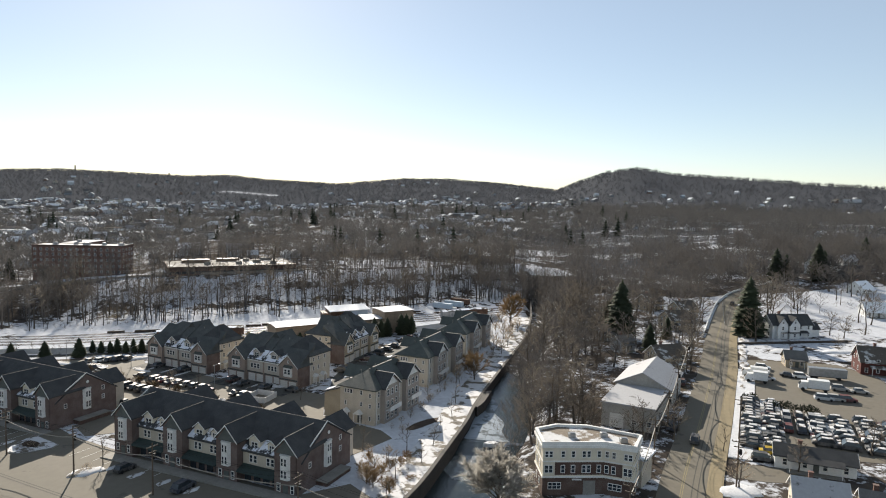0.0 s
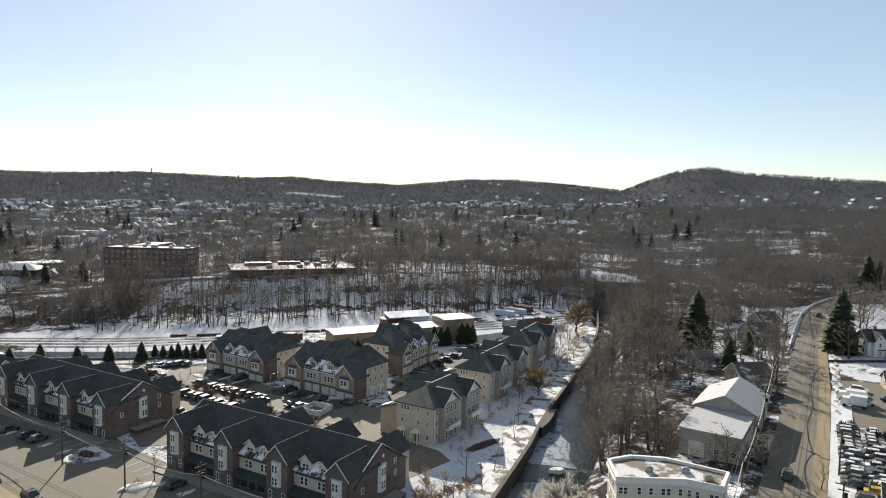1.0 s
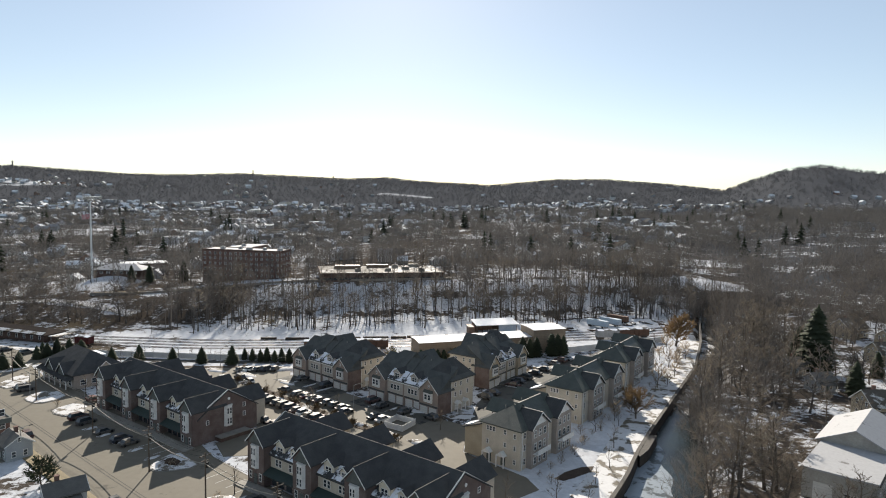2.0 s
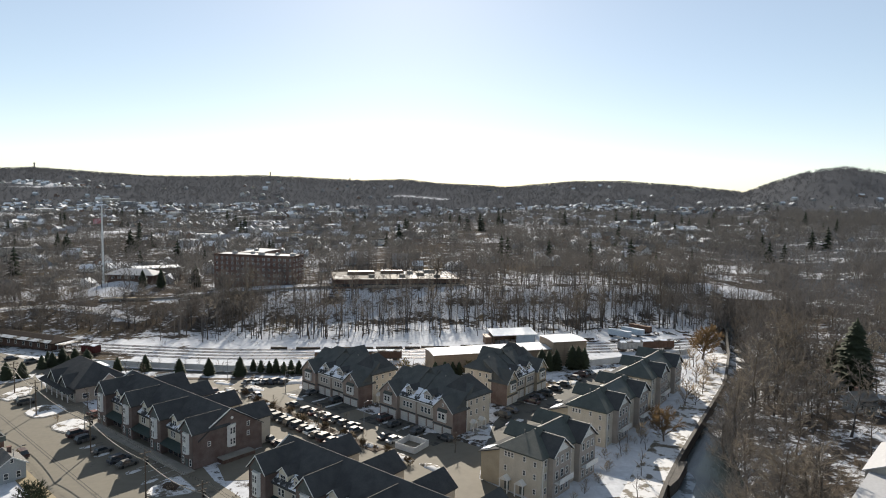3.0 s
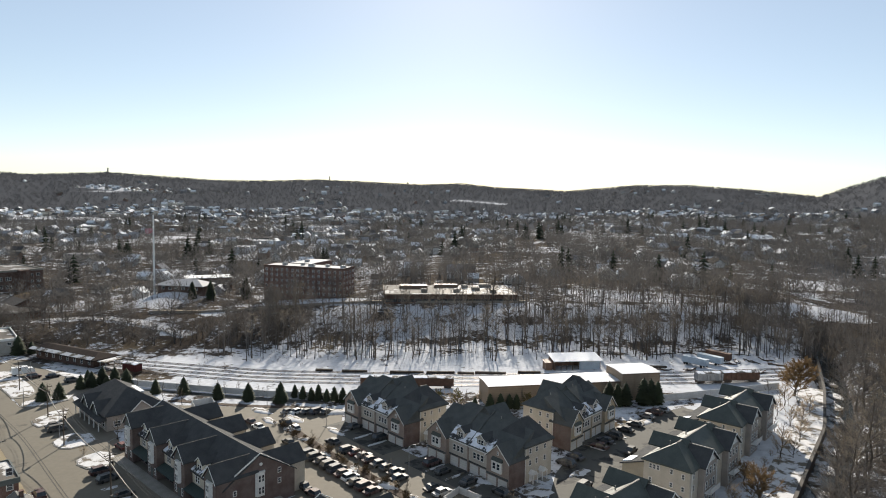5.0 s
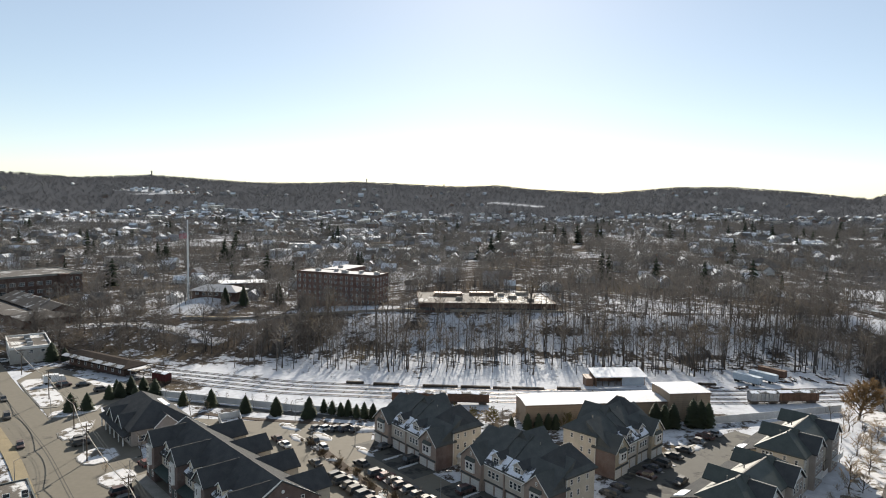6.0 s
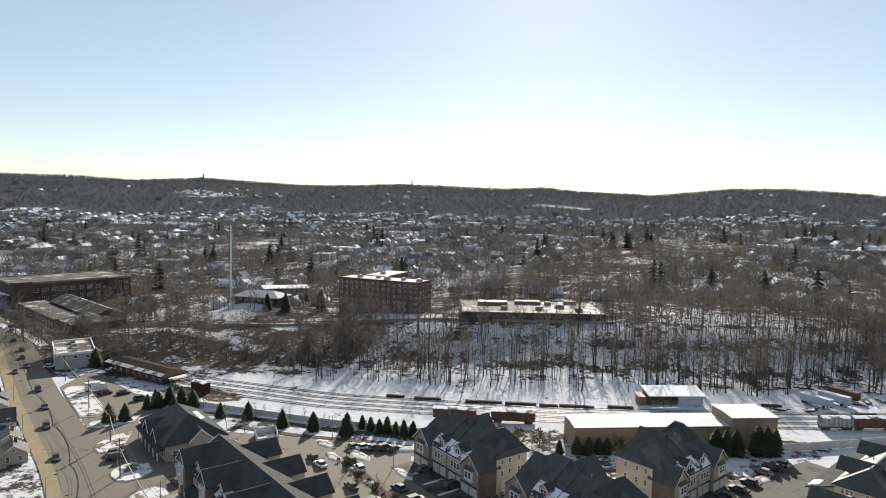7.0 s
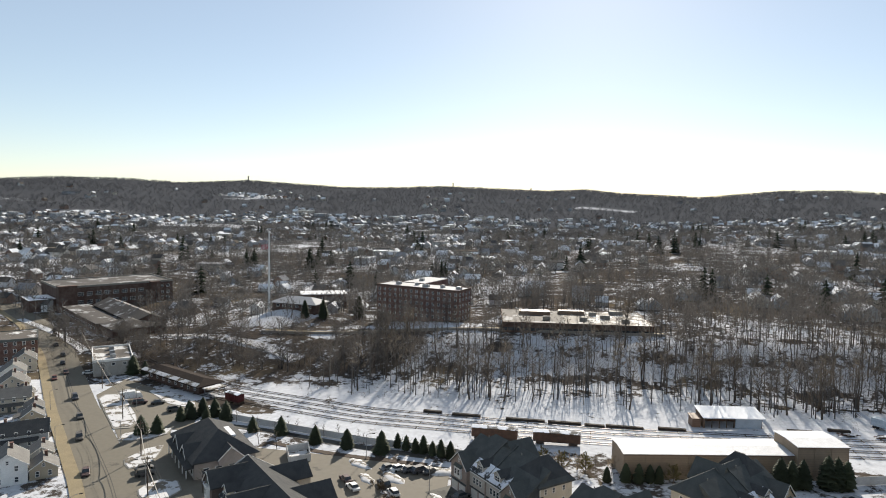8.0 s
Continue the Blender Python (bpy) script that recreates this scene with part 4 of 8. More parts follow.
# ---- garage townhouses ----
def garage_row(m, front="brown_taupe", L=26.0, D=13.4):
    row = thing("townhouse_row", m, "four taupe and beige townhouses with garages and dark roofs", "townhouse", "garage townhouses")
    n, eave, apex, ridge, rear = 4, 6.4, 9.4, 12.5, 8.6
    w = L / n
    part("wall", Solid().box(0, 0.5, 0, L, 4.55, eave), front, row)
    part("rear_block", Solid().box(0, 4.6, 0, L, D + 0.2, rear), "beige", row)
    part("roof", Solid().hip(0, 4.6, L, D + 0.2, rear, ridge, 5.0), "roof_slate", row)
    part("front_roof", Solid().sweep([(0.0, eave - 0.1), (7.6, 11.7), (7.6, 11.3), (4.4, eave)], "x", 0.2, L - 0.2), "roof_slate", row)
    for u in (L * 0.36, L * 0.5):
        part("roof_seam", Solid().sweep([(0.4, eave + 0.4), (9, ridge - 0.1), (9, ridge + 0.25), (0.4, eave + 0.7)], "x", u - 0.1, u + 0.1), "roof_slate", row)
    part("cross_roof", Solid().gable("y", 7.2, D + 0.8, L * 0.3, L * 0.56, 9.5, ridge + 0.45, 0.3), "roof_slate", row)
    part("cross_gable", Solid().sweep([(L * 0.3, 9.4), (L * 0.43, ridge + 0.4), (L * 0.56, 9.4)], "y", 7.4, 7.6), "roof_slate", row)
    a, b_, y0, y1, zt = L * 0.64, L + 0.5, 4.0, D + 0.75, rear + 0.05
    um, top = (a + b_) / 2, ridge + 0.75
    part("end_roof", Solid().add([(a, y0, zt), (b_, y0, zt), (b_, y1, zt), (a, y1, zt), (um, y0 + 4.2, top), (um, y1 - 3.6, top), (a, y0, zt - 0.2), (b_, y0, zt - 0.2), (b_, y1, zt - 0.2), (a, y1, zt - 0.2)],
         [(0, 1, 4), (1, 2, 5, 4), (2, 3, 5), (3, 0, 4, 5), (0, 6, 7, 1), (1, 7, 8, 2), (2, 8, 9, 3), (3, 9, 6, 0), (9, 8, 7, 6)]), "roof_dark", row)
    part("ridge_cap", Solid().box(um - 0.12, y0 + 4.2, top - 0.08, um + 0.12, y1 - 3.6, top + 0.1), "roof_grey", row)
    part("eave_trim", Solid().box(0.1, -0.02, eave - 0.32, L - 0.1, 0.14, eave - 0.1), "trim", row)
    for i in range(n):
        u = i * w
        end = i in (0, n - 1)
        if end:
            part("gable_wall", Solid().sweep([(u, 0), (u, eave), (u + w / 2, apex), (u + w, eave), (u + w, 0)], "y", -0.6, 3.0), front, row)
            part("gable_roof", Solid().gable("y", -1.0, 5.6, u, u + w, eave, apex, 0.35), "roof_slate", row)
            for q in (-1, 1):
                e0, e1 = u + w / 2 + q * (w / 2 + 0.38), u + w / 2
                z0 = eave - 0.38 * (apex - eave) / (w / 2)
                part("rake_trim", Solid().sweep([(e0, z0), (e1, apex), (e1, apex + 0.24), (e0, z0 + 0.24)], "y", -1.06, -1.0), "trim", row)
            ob = part("bay_window", Solid().box(-1.4, -0.45, 3.5, 1.4, 0, 6.0), "trim", row, "white panelled bay window")
            ob.matrix_basis = Matrix.Translation((u + w / 2, -0.6, 0))
            part("bay_cap", Solid().sweep([(-0.6, 6.0), (-0.6, 6.1), (0, 6.7), (0, 6.0)], "x", -1.5, 1.5), "roof_green", ob)
            window(ob, -0.6, -0.45, 4.9, 1.0, 1.5)
            window(ob, 0.6, -0.45, 4.9, 1.0, 1.5)
            window(row, u + w / 2, -0.6, 7.6, 0.5, 0.8)
            y = -0.6
        else:
            part("unit_wall", Solid().box(u + 0.05, 0.2, 2.9, u + w - 0.05, 0.6, eave - 0.1), "grey_beige", row)
            part("pilaster", Solid().box(u - 0.16, -0.02, 0, u + 0.16, 0.6, eave - 0.3), front, row)
            for dx in (-1.2, 0, 1.2):
                window(row, u + w / 2 + dx, 0.2, 4.6, 1.0, 1.5)
            c = u + w / 2
            dm = part("dormer", Solid().sweep([(c - 1.3, 6.6), (c - 1.3, 8.5), (c, 9.4), (c + 1.3, 8.5), (c + 1.3, 6.6)], "y", 0.9, 4.4), "grey_beige", row)
            part("dormer_roof", Solid().gable("y", 0.6, 5.8, c - 1.3, c + 1.3, 8.5, 9.45, 0.25, 0.15), "roof_dark", dm)
            window(dm, c, 0.9, 7.7, 1.7, 1.25, 0, 2)
            for q in (-1, 1):
                part("dormer_trim", Solid().sweep([(c + q * 1.57, 8.28), (c, 9.45), (c, 9.67), (c + q * 1.57, 8.5)], "y", 0.54, 0.6), "trim", dm)
            part("roof_snow", Solid().sweep([(0.2, eave + 0.12), (2.9, eave + 2.28), (2.9, eave + 2.4), (0.2, eave + 0.3)], "x", u + 0.1, u + w - 0.1), "roof_half", row, "thin snow on the lower roof")
            y = 0.5
        for dx in (-1.55, 1.55):
            door(row, u + w / 2 + dx, y, 0, 2.5, 2.2, 0, "garage", "garage_door")
        part("pent_roof", Solid().sweep([(y - 0.3, 2.5), (y - 0.3, 2.6), (y, 2.8), (y, 2.45)], "x", u + 0.1, u + w - 0.1), "roof_slate", row)
    for x, face in ((L, 90), (0, -90)):
        xx = x
        for v in (6.2, 8.4, 11.2):
            window(row, xx, v, 7.4, 0.8, 1.2, face)
            window(row, xx, v, 4.8, 0.8, 1.3, face)
        for v in (6.6, 9.8):
            q = 1 if x else -1
            po = part("portico", Solid().sweep([(v - 0.9, 2.5), (v, 3.3), (v + 0.9, 2.5)], "x", xx, xx + q * 1.5), "trim", row, "white gabled entrance portico")
            for dv in (-0.75, 0.75):
                part("post", Solid().box(xx + q * 1.3 - 0.1, v + dv - 0.1, 0, xx + q * 1.3 + 0.1, v + dv + 0.1, 2.5), "trim", po)
            part("step", Solid().box(min(xx, xx + q * 2.2), v - 0.9, 0, max(xx, xx + q * 2.2), v + 0.9, 0.5), "concrete", po)
            door(row, xx, v, 0.5, 1.0, 2.0, face)
    for k in range(6):
        u = 2 + k * (L - 4) / 5
        for z in (1.7, 4.6, 7.2):
            window(row, u, D + 0.2, z, 0.9, 1.3, 180)
    for u in (L * 0.14, L * 0.62, L * 0.86):
        part("roof_vent", Solid().cone(u, 7.6, 10.4, 12.2, 0.11, 0.11, 6), "concrete", row)
    for x in (-0.06, L):
        part("side_brick", Solid().box(x, -0.55, 0, x + 0.06, 4.5, eave), "brick", row)
    for x in (-0.12, L + 0.02):
        part("downpipe", Solid().box(x, 4.62, 0, x + 0.1, 4.74, rear), "trim", row)
    return row


# aprons take dark asphalt so their colour carries the rows' cast shade
APRONS = [(-92.0, 205.0, -28, 26.0), (-61.5, 189.6, -28, 26.0), (-30.5, 204.2, 68, 23.0)]
for x, y, ang, L in APRONS:
    c, s_ = math.cos(radians(ang)), math.sin(radians(ang))
    ob = lone("parking_lot", patch([(x + u * c - v * s_, y + u * s_ + v * c) for u, v in ((-0.5, 0.2), (-0.5, -7.5), (L + 0.5, -7.5), (L + 0.5, 0.2))], 0.068), "dark_and_shaded_asphalt", "asphalt apron before the garages, darkened for house shade", "parking lot", "", "structure")
    for u in (L * 0.25, L * 0.5, L * 0.75):
        strip = [(u - 0.35, -6.6), (u + 0.3, -6.9), (u + 0.5, -3.4), (u + 0.15, -0.9), (u - 0.25, -1.1)]
        lone("snow_strip", patch([(x + p * c - q * s_, y + p * s_ + q * c) for p, q in strip], 0.22, 0.16), "dirty_snow", "strip of swept snow between garage drives", "snow", "snow strips on the aprons")
garage_row(Matrix.Translation((-92.0, 205.0, -2.25)) @ turn(-28))
garage_row(Matrix.Translation((-61.5, 189.6, -1.6)) @ turn(-28))
garage_row(Matrix.Translation((-30.5, 204.2, -1.2)) @ turn(68), "tan", 23.0)


# ---- riverside townhouses ----
def river_row(m, L=22.0, D=15.5):
    row = thing("townhouse_row", m, "three-storey beige townhouse block with dark green roof beside the river", "townhouse", "riverside townhouses")
    eave, ridge = 8.3, 11.8
    part("wall", Solid().box(0, 0.8, 0, L, D - 5, eave), "beige", row)
    part("side_wing", Solid().sweep([(D - 5.2, 0), (D - 5.2, 7.62), (D, 5.75), (D, 0)], "x", 0.6, L - 0.6), "tan", row)
    part("roof", Solid().hip(0, 0.8, L, D - 5, eave, ridge, 5.2), "roof_green", row)
    part("wing_roof", Solid().sweep([(D + 0.5, 5.7), (D + 0.5, 5.95), (D - 5.5, 8.1), (D - 5.5, 7.8)], "x", 0.2, L - 0.2), "roof_dark", row)
    for k, u in enumerate((L * 0.27, L * 0.76)):
        w = 6.6
        part("gable_wall", Solid().sweep([(u - w / 2, 0), (u - w / 2, eave + 0.3), (u, eave + 2.9), (u + w / 2, eave + 0.3), (u + w / 2, 0)], "y", -0.4, 3.4), "taupe", row)
        part("gable_roof", Solid().gable("y", -0.9, 5.6, u - w / 2, u + w / 2, eave + 0.3, eave + 3.0, 0.4), "roof_dark", row)
        for q in (-1, 1):
            e0, z0 = u + q * (w / 2 + 0.42), eave + 0.05
            part("rake_trim", Solid().sweep([(e0, z0), (u, eave + 3.0), (u, eave + 3.26), (e0, z0 + 0.26)], "y", -0.97, -0.9), "trim", row)
        # raised parapet on the gable ridge, sunlight included in its pale tan
        part("ridge_cap", Solid().box(u - 0.14, -0.9, eave + 3.14, u + 0.14, 5.4, eave + 3.3), "concrete", row)
        part("gable_panel", Solid().sweep([(u - 2.4, eave + 0.6), (u, eave + 2.5), (u + 2.4, eave + 0.6)], "y", -0.46, -0.4), "trim", row)
        part("cross_ridge", Solid().gable("y", 4.0, D - 3.5, u - 2.2, u + 2.2, 9.9, ridge + 0.15, 0.2), "roof_green", row)
        for z in (1.6, 4.5, 7.2):
            for dx in (-1.9, 0, 1.9):
                window(row, u + dx, -0.4, z, 1.0, 1.6)
        part("balcony", Solid().box(u - 2.6, -1.6, 3.0, u + 2.6, -0.4, 3.15).box(u - 2.6, -1.6, 3.15, u + 2.6, -1.54, 4.1), "trim", row)
    for u in (L * 0.03, L * 0.52, L * 0.97):
        part("downpipe", Solid().box(u - 0.06, 0.66, 0, u + 0.06, 0.8, eave), "trim", row)
        for z in (1.7, 4.6, 7.2):
            window(row, u + (0.9 if u < 5 else -0.9 if u > L - 5 else 0.0), 0.8, z, 0.8, 1.4)
    # main ridge parapet, likewise coloured pale for the sun on it
    part("ridge_cap", Solid().box(5.0, 5.48, ridge - 0.06, L - 5.0, 5.82, ridge + 0.12), "concrete", row)
    for u in (L * 0.2, L * 0.5, L * 0.8):
        part("roof_vent", Solid().cone(u, 7.4, 10.0, 11.6, 0.11, 0.11, 6), "concrete", row)
    for x, face in ((0, -90), (L, 90)):
        q = 1 if x else -1
        for v, z in ((2.2, 7.0), (4.6, 7.4), (7.4, 7.4), (8.2, 7.4), (9.0, 7.4), (2.2, 4.5), (4.6, 4.7), (9.0, 4.5), (2.2, 1.6)):
            window(row, x, v, z, 0.7, 1.1, face)
        for v in (5.0, 8.6):
            po = part("portico", Solid().sweep([(v - 1.1, 2.5), (v, 3.4), (v + 1.1, 2.5)], "x", x, x + q * 1.4), "trim", row, "white gabled entrance portico")
            for dv in (-0.9, 0.9):
                part("post", Solid().box(x + q * 1.2 - 0.1, v + dv - 0.1, 0, x + q * 1.2 + 0.1, v + dv + 0.1, 2.5), "trim", po)
            door(row, x, v, 0.2, 1.1, 2.1, face, "shingle_wall")
    for k in range(5):
        door(row, 2.5 + k * (L - 5) / 4, D, 0, 2.4, 2.2, 180, "garage", "garage_door")
        window(row, 2.5 + k * (L - 5) / 4, D, 4.4, 1.2, 1.4, 180)
    part("roof_snow", Solid().sweep([(D + 0.3, 6.06), (D - 1.8, 6.82), (D - 1.8, 6.92), (D + 0.3, 6.2)], "x", 1.0, L * 0.17), "roof_half", row, "thin snow on the wing roof")
    return row


river_row(Matrix.Translation((-13.9, 148.2, -0.9)) @ turn(64), 21.0)
river_row(Matrix.Translation((-2.4, 179.4, -0.8)) @ turn(67), 27.0)
river_row(Matrix.Translation((9.2, 211.5, -0.6)) @ turn(69), 28.0)


# ---- office building on the corner ----
def office():
    zb = -0.3
    of = thing("office_building", Matrix.Translation((0, 0, zb)), "three-storey cream and brick corner office with snowy flat roof", "office building")
    plan = [(18.9, 113.6), (29.8, 114.3), (34.9, 112.3), (37.6, 118.0), (28.6, 122.8), (22.7, 123.0), (18.6, 120.7)]

    def shrunk(d):
        c = Vector((28, 116.5))
        return [tuple(Vector(p) + (Vector(p) - c).normalized() * d) for p in plan]
    part("base_wall", Solid().slab(plan, 0, 3.5), "brick_dark", of)
    part("upper_wall", Solid().slab(plan, 3.5, 9.3), "cream", of)
    for z, h, d in ((3.35, 0.3, 0.18), (6.3, 0.2, 0.12), (8.9, 0.45, 0.4)):
        part("cornice", Solid().slab(shrunk(d), z, z + h), "trim", of)
    ins = shrunk(-0.35)
    par = Solid()
    out = shrunk(0.25)
    n = len(plan)
    par.add([(x, y, z) for z in (9.35, 10.0) for x, y in out] + [(x, y, z) for z in (9.35, 10.0) for x, y in ins],
            [f for i in range(n) for j in [(i + 1) % n] for f in ((i, j, j + n, i + n), (2 * n + i, 3 * n + i, 3 * n + j, 2 * n + j), (n + i, n + j, 3 * n + j, 3 * n + i), (i, 2 * n + i, 2 * n + j, j))])
    part("parapet", par, "trim", of)
    part("flat_roof", Solid().slab(shrunk(-0.3), 9.3, 9.5), "roof_patched", of)
    a, b, c = (Vector(p) for p in plan[:3])
    for p, q, fr, cols in ((a, b, (0.06, 0.13, 0.33, 0.5, 0.68, 0.76, 0.93), 5), (b, c, (0.12, 0.34, 0.72, 0.86), 2)):
        d = q - p
        face = math.degrees(math.atan2(d.y, d.x))
        nrm = Vector((d.y, -d.x)).normalized()
        for k in fr:
            o = p + d * k
            window(of, o.x, o.y, 7.7, 0.75, 1.25, face)
            window(of, o.x + nrm.x * 0.05, o.y + nrm.y * 0.05, 5.0, 0.8, 1.5, face)
        for k in ((0.2,) if cols == 5 else (0.4,)):
            o = p + d * k
            window(of, o.x, o.y, 1.9, 2.4, 1.3, face, 3)
        pan = Solid()
        k0, k1 = (0.2, 1.0) if cols == 5 else (0.0, 0.62)
        s0, s1 = p + d * k0, p + d * k1
        o = nrm * 0.05
        pan.slab([tuple(s0), tuple(s1), tuple(s1 + o), tuple(s0 + o)], 3.9, 6.2)
        part("brick_panel", pan, "brick_dark", of)
    o = a + (b - a) * 0.78
    door(of, o.x, o.y - 0.02, 0, 2.2, 2.8, 3.5, "concrete")
    part("sign_panel", Solid().box(o.x - 3.2, o.y - 0.5, 3.0, o.x - 1.5, o.y - 0.35, 3.25), "trim", of, "pale sign panel over the entrance")
    p, q = Vector(plan[6]), a
    for k in (0.25, 0.6):
        for z in (1.8, 5.0, 7.7):
            o = p + (q - p) * k
            window(of, o.x, o.y, z, 1.0, 1.3, -88)
    p, q = c, Vector(plan[3])
    for k in (0.3, 0.7):
        for z in (1.8, 5.0, 7.7):
            o = p + (q - p) * k
            window(of, o.x, o.y, z, 1.0, 1.3, 66)
    for x, y in ((24, 117), (30, 117.5), (33, 115)):
        part("roof_unit", Solid().box(x, y, 9.45, x + 1.3, y + 1.0, 10.3).box(x + 0.15, y + 0.15, 10.3, x + 1.15, y + 0.85, 10.4), "metal", of)
    part("rear_porch_roof", Solid().slab([(38, 116), (41.5, 121), (37, 125), (33, 121.5)], 5.6, 6.0), "roof_half", of)
    part("rear_porch", Solid().slab([(37.6, 116.6), (40.8, 121), (37, 124.3), (33.6, 121.3)], 0, 5.6), "beige", of)


office()


# ---- white warehouse ----
def warehouse():
    w = thing("warehouse", Matrix.Translation((38.3, 150.2, 0.1)) @ turn(-28), "pale block warehouse with snow on its roofs", "warehouse")
    part("front_block", Solid().box(0, 0, 0, 12.0, 17, 5.6), "block", w)
    part("front_roof", Solid().box(-0.3, -0.3, 5.6, 12.3, 17, 5.9), "roof_worn_snow", w)
    part("rear_block", Solid().sweep([(-1, 0), (-1, 6.0), (5.75, 9.2), (12.5, 6.0), (12.5, 0)], "y", 17.05, 36), "block", w)
    part("rear_roof", Solid().gable("y", 16.6, 36.5, -1, 12.5, 6.0, 9.3, 0.5), "roof_worn_snow", w)
    door(w, 3.5, 0, 0, 3.2, 3.4, 0, "garage", "garage_door")
    for x in (7.5, 9.0, 10.8):
        window(w, x, 0, 2.0, 1.1, 1.2)
    for v in (4, 9, 14, 20, 26, 32):
        window(w, 12.0 if v < 17 else 12.5, v, 2.4, 1.4, 1.2, 90)
    part("eave_strip", Solid().box(12.3, -0.3, 5.4, 12.5, 17, 5.8), "roof_dark", w)


warehouse()


# ---- railway sheds ----
def shed(x, y, ang, L, D, h, wall, label, rise=0.4, bays=8):
    s = thing("metal_shed", Matrix.Translation((x, y, plane(x))) @ turn(ang), label, "shed")
    part("wall", Solid().box(0, 0, 0, L, D, h), wall, s)
    part("roof", Solid().sweep([(-0.3, h), (D / 2, h + rise), (D + 0.3, h), (D + 0.3, h + 0.15), (D / 2, h + rise + 0.18), (-0.3, h + 0.15)], "x", -0.3, L + 0.3), "snow", s, "snow-covered sheet roof")
    for i in range(bays + 1):
        part("wall_rib", Solid().box(L * i / bays - 0.08, -0.1, 0, L * i / bays + 0.08, 0, h), wall, s)
    part("gutter", Solid().box(-0.3, -0.45, h - 0.15, L + 0.3, -0.3, h + 0.05), "shed_brown", s)
    return s


shed(-58, 229.5, 31.8, 42.5, 10.3, 6.4, "shed_wall", "long low tan metal shed with snow-covered roof")
shed(-21.4, 250.4, 31.8, 12.5, 11.0, 8.4, "shed_wall", "tall tan metal shed with snow-covered roof", 0.3, 3)


def open_hut():
    h = thing("open_shed", Matrix.Translation((-47.2, 279.4, plane(-47))) @ turn(29), "dark open-fronted shed with snow-covered roof", "shed")
    part("back_wall", Solid().box(0, 6.4, 0, 17.5, 6.6, 3.8), "shed_brown", h)
    part("side_wall", Solid().box(0, 0, 0, 0.2, 6.4, 3.6), "shed_brown", h)
    part("side_wall", Solid().box(17.3, 0, 0, 17.5, 6.4, 3.6), "shed_brown", h)
    part("front_wall", Solid().box(9.5, 0, 0, 17.3, 0.2, 3.4), "paint_blue", h, "pale doors of the shed")
    for i in range(5):
        part("post", Solid().box(i * 2.2 + 0.2, 0, 0, i * 2.2 + 0.45, 0.25, 3.4), "wood_pole", h)
    part("roof", Solid().sweep([(-1, 3.3), (7, 4.6), (7, 4.8), (-1, 3.55)], "x", -0.6, 18.1), "roof_snowy", h)
    part("annex", Solid().box(-3.2, 0.5, 0, -0.7, 4, 2.6).sweep([(0.2, 2.6), (4.3, 3.1), (4.3, 3.3), (0.2, 2.8)], "x", -3.5, -0.6), "shed_brown", h)


open_hut()


# ---- large buildings beyond the tracks ----
def windows_grid(parent, x0, x1, y, zs, n, w, h, face=0, along="x"):
    for i in range(n):
        for z in zs:
            k = x0 + (x1 - x0) * (i + 0.5) / n
            window(parent, k if along == "x" else y, y if along == "x" else k, z, w, h, face)


def brick_block():
    b = thing("apartment_block", Matrix.Translation((-214.0, 341.7, 7.0)) @ turn(3), "five-storey red brick apartment block with snowy flat roof", "apartment building")
    part("wall", Solid().box(0, 0, -5, 46, 14, 15), "brick_red", b)
    part("rear_wing", Solid().box(6, 14, -5, 19, 42, 15), "brick_red", b)
    part("parapet", Solid().box(-0.2, -0.2, 14.8, 46.2, 0.2, 15.5).box(-0.2, 13.8, 14.8, 46.2, 14.2, 15.5).box(-0.2, 0.2, 14.8, 0.2, 13.8, 15.5).box(45.8, 0.2, 14.8, 46.2, 13.8, 15.5), "brick_dark", b)
    part("flat_roof", Solid().box(0.2, 0.2, 15, 45.8, 13.8, 15.2).box(6.2, 14.2, 15, 18.8, 41.8, 15.2), "roof_worn_snow", b)
    for x, y, w in ((8, 5, 2.4), (18, 7, 1.6), (24, 4, 3.2), (33, 6, 1.8), (42, 5, 2.6), (11, 24, 2.2)):
        part("roof_unit", Solid().box(x, y, 15.2, x + w, y + 2.0, 16.4).box(x + 0.3, y + 0.3, 16.4, x + w - 0.3, y + 1.7, 16.6), "metal", b)
    windows_grid(b, 0, 46, 0, (1.6, 4.6, 7.6, 10.6, 13.2), 15, 1.2, 1.4)
    windows_grid(b, 0, 14, 46, (1.6, 4.6, 7.6, 10.6, 13.2), 4, 1.3, 1.5, 90, "y")


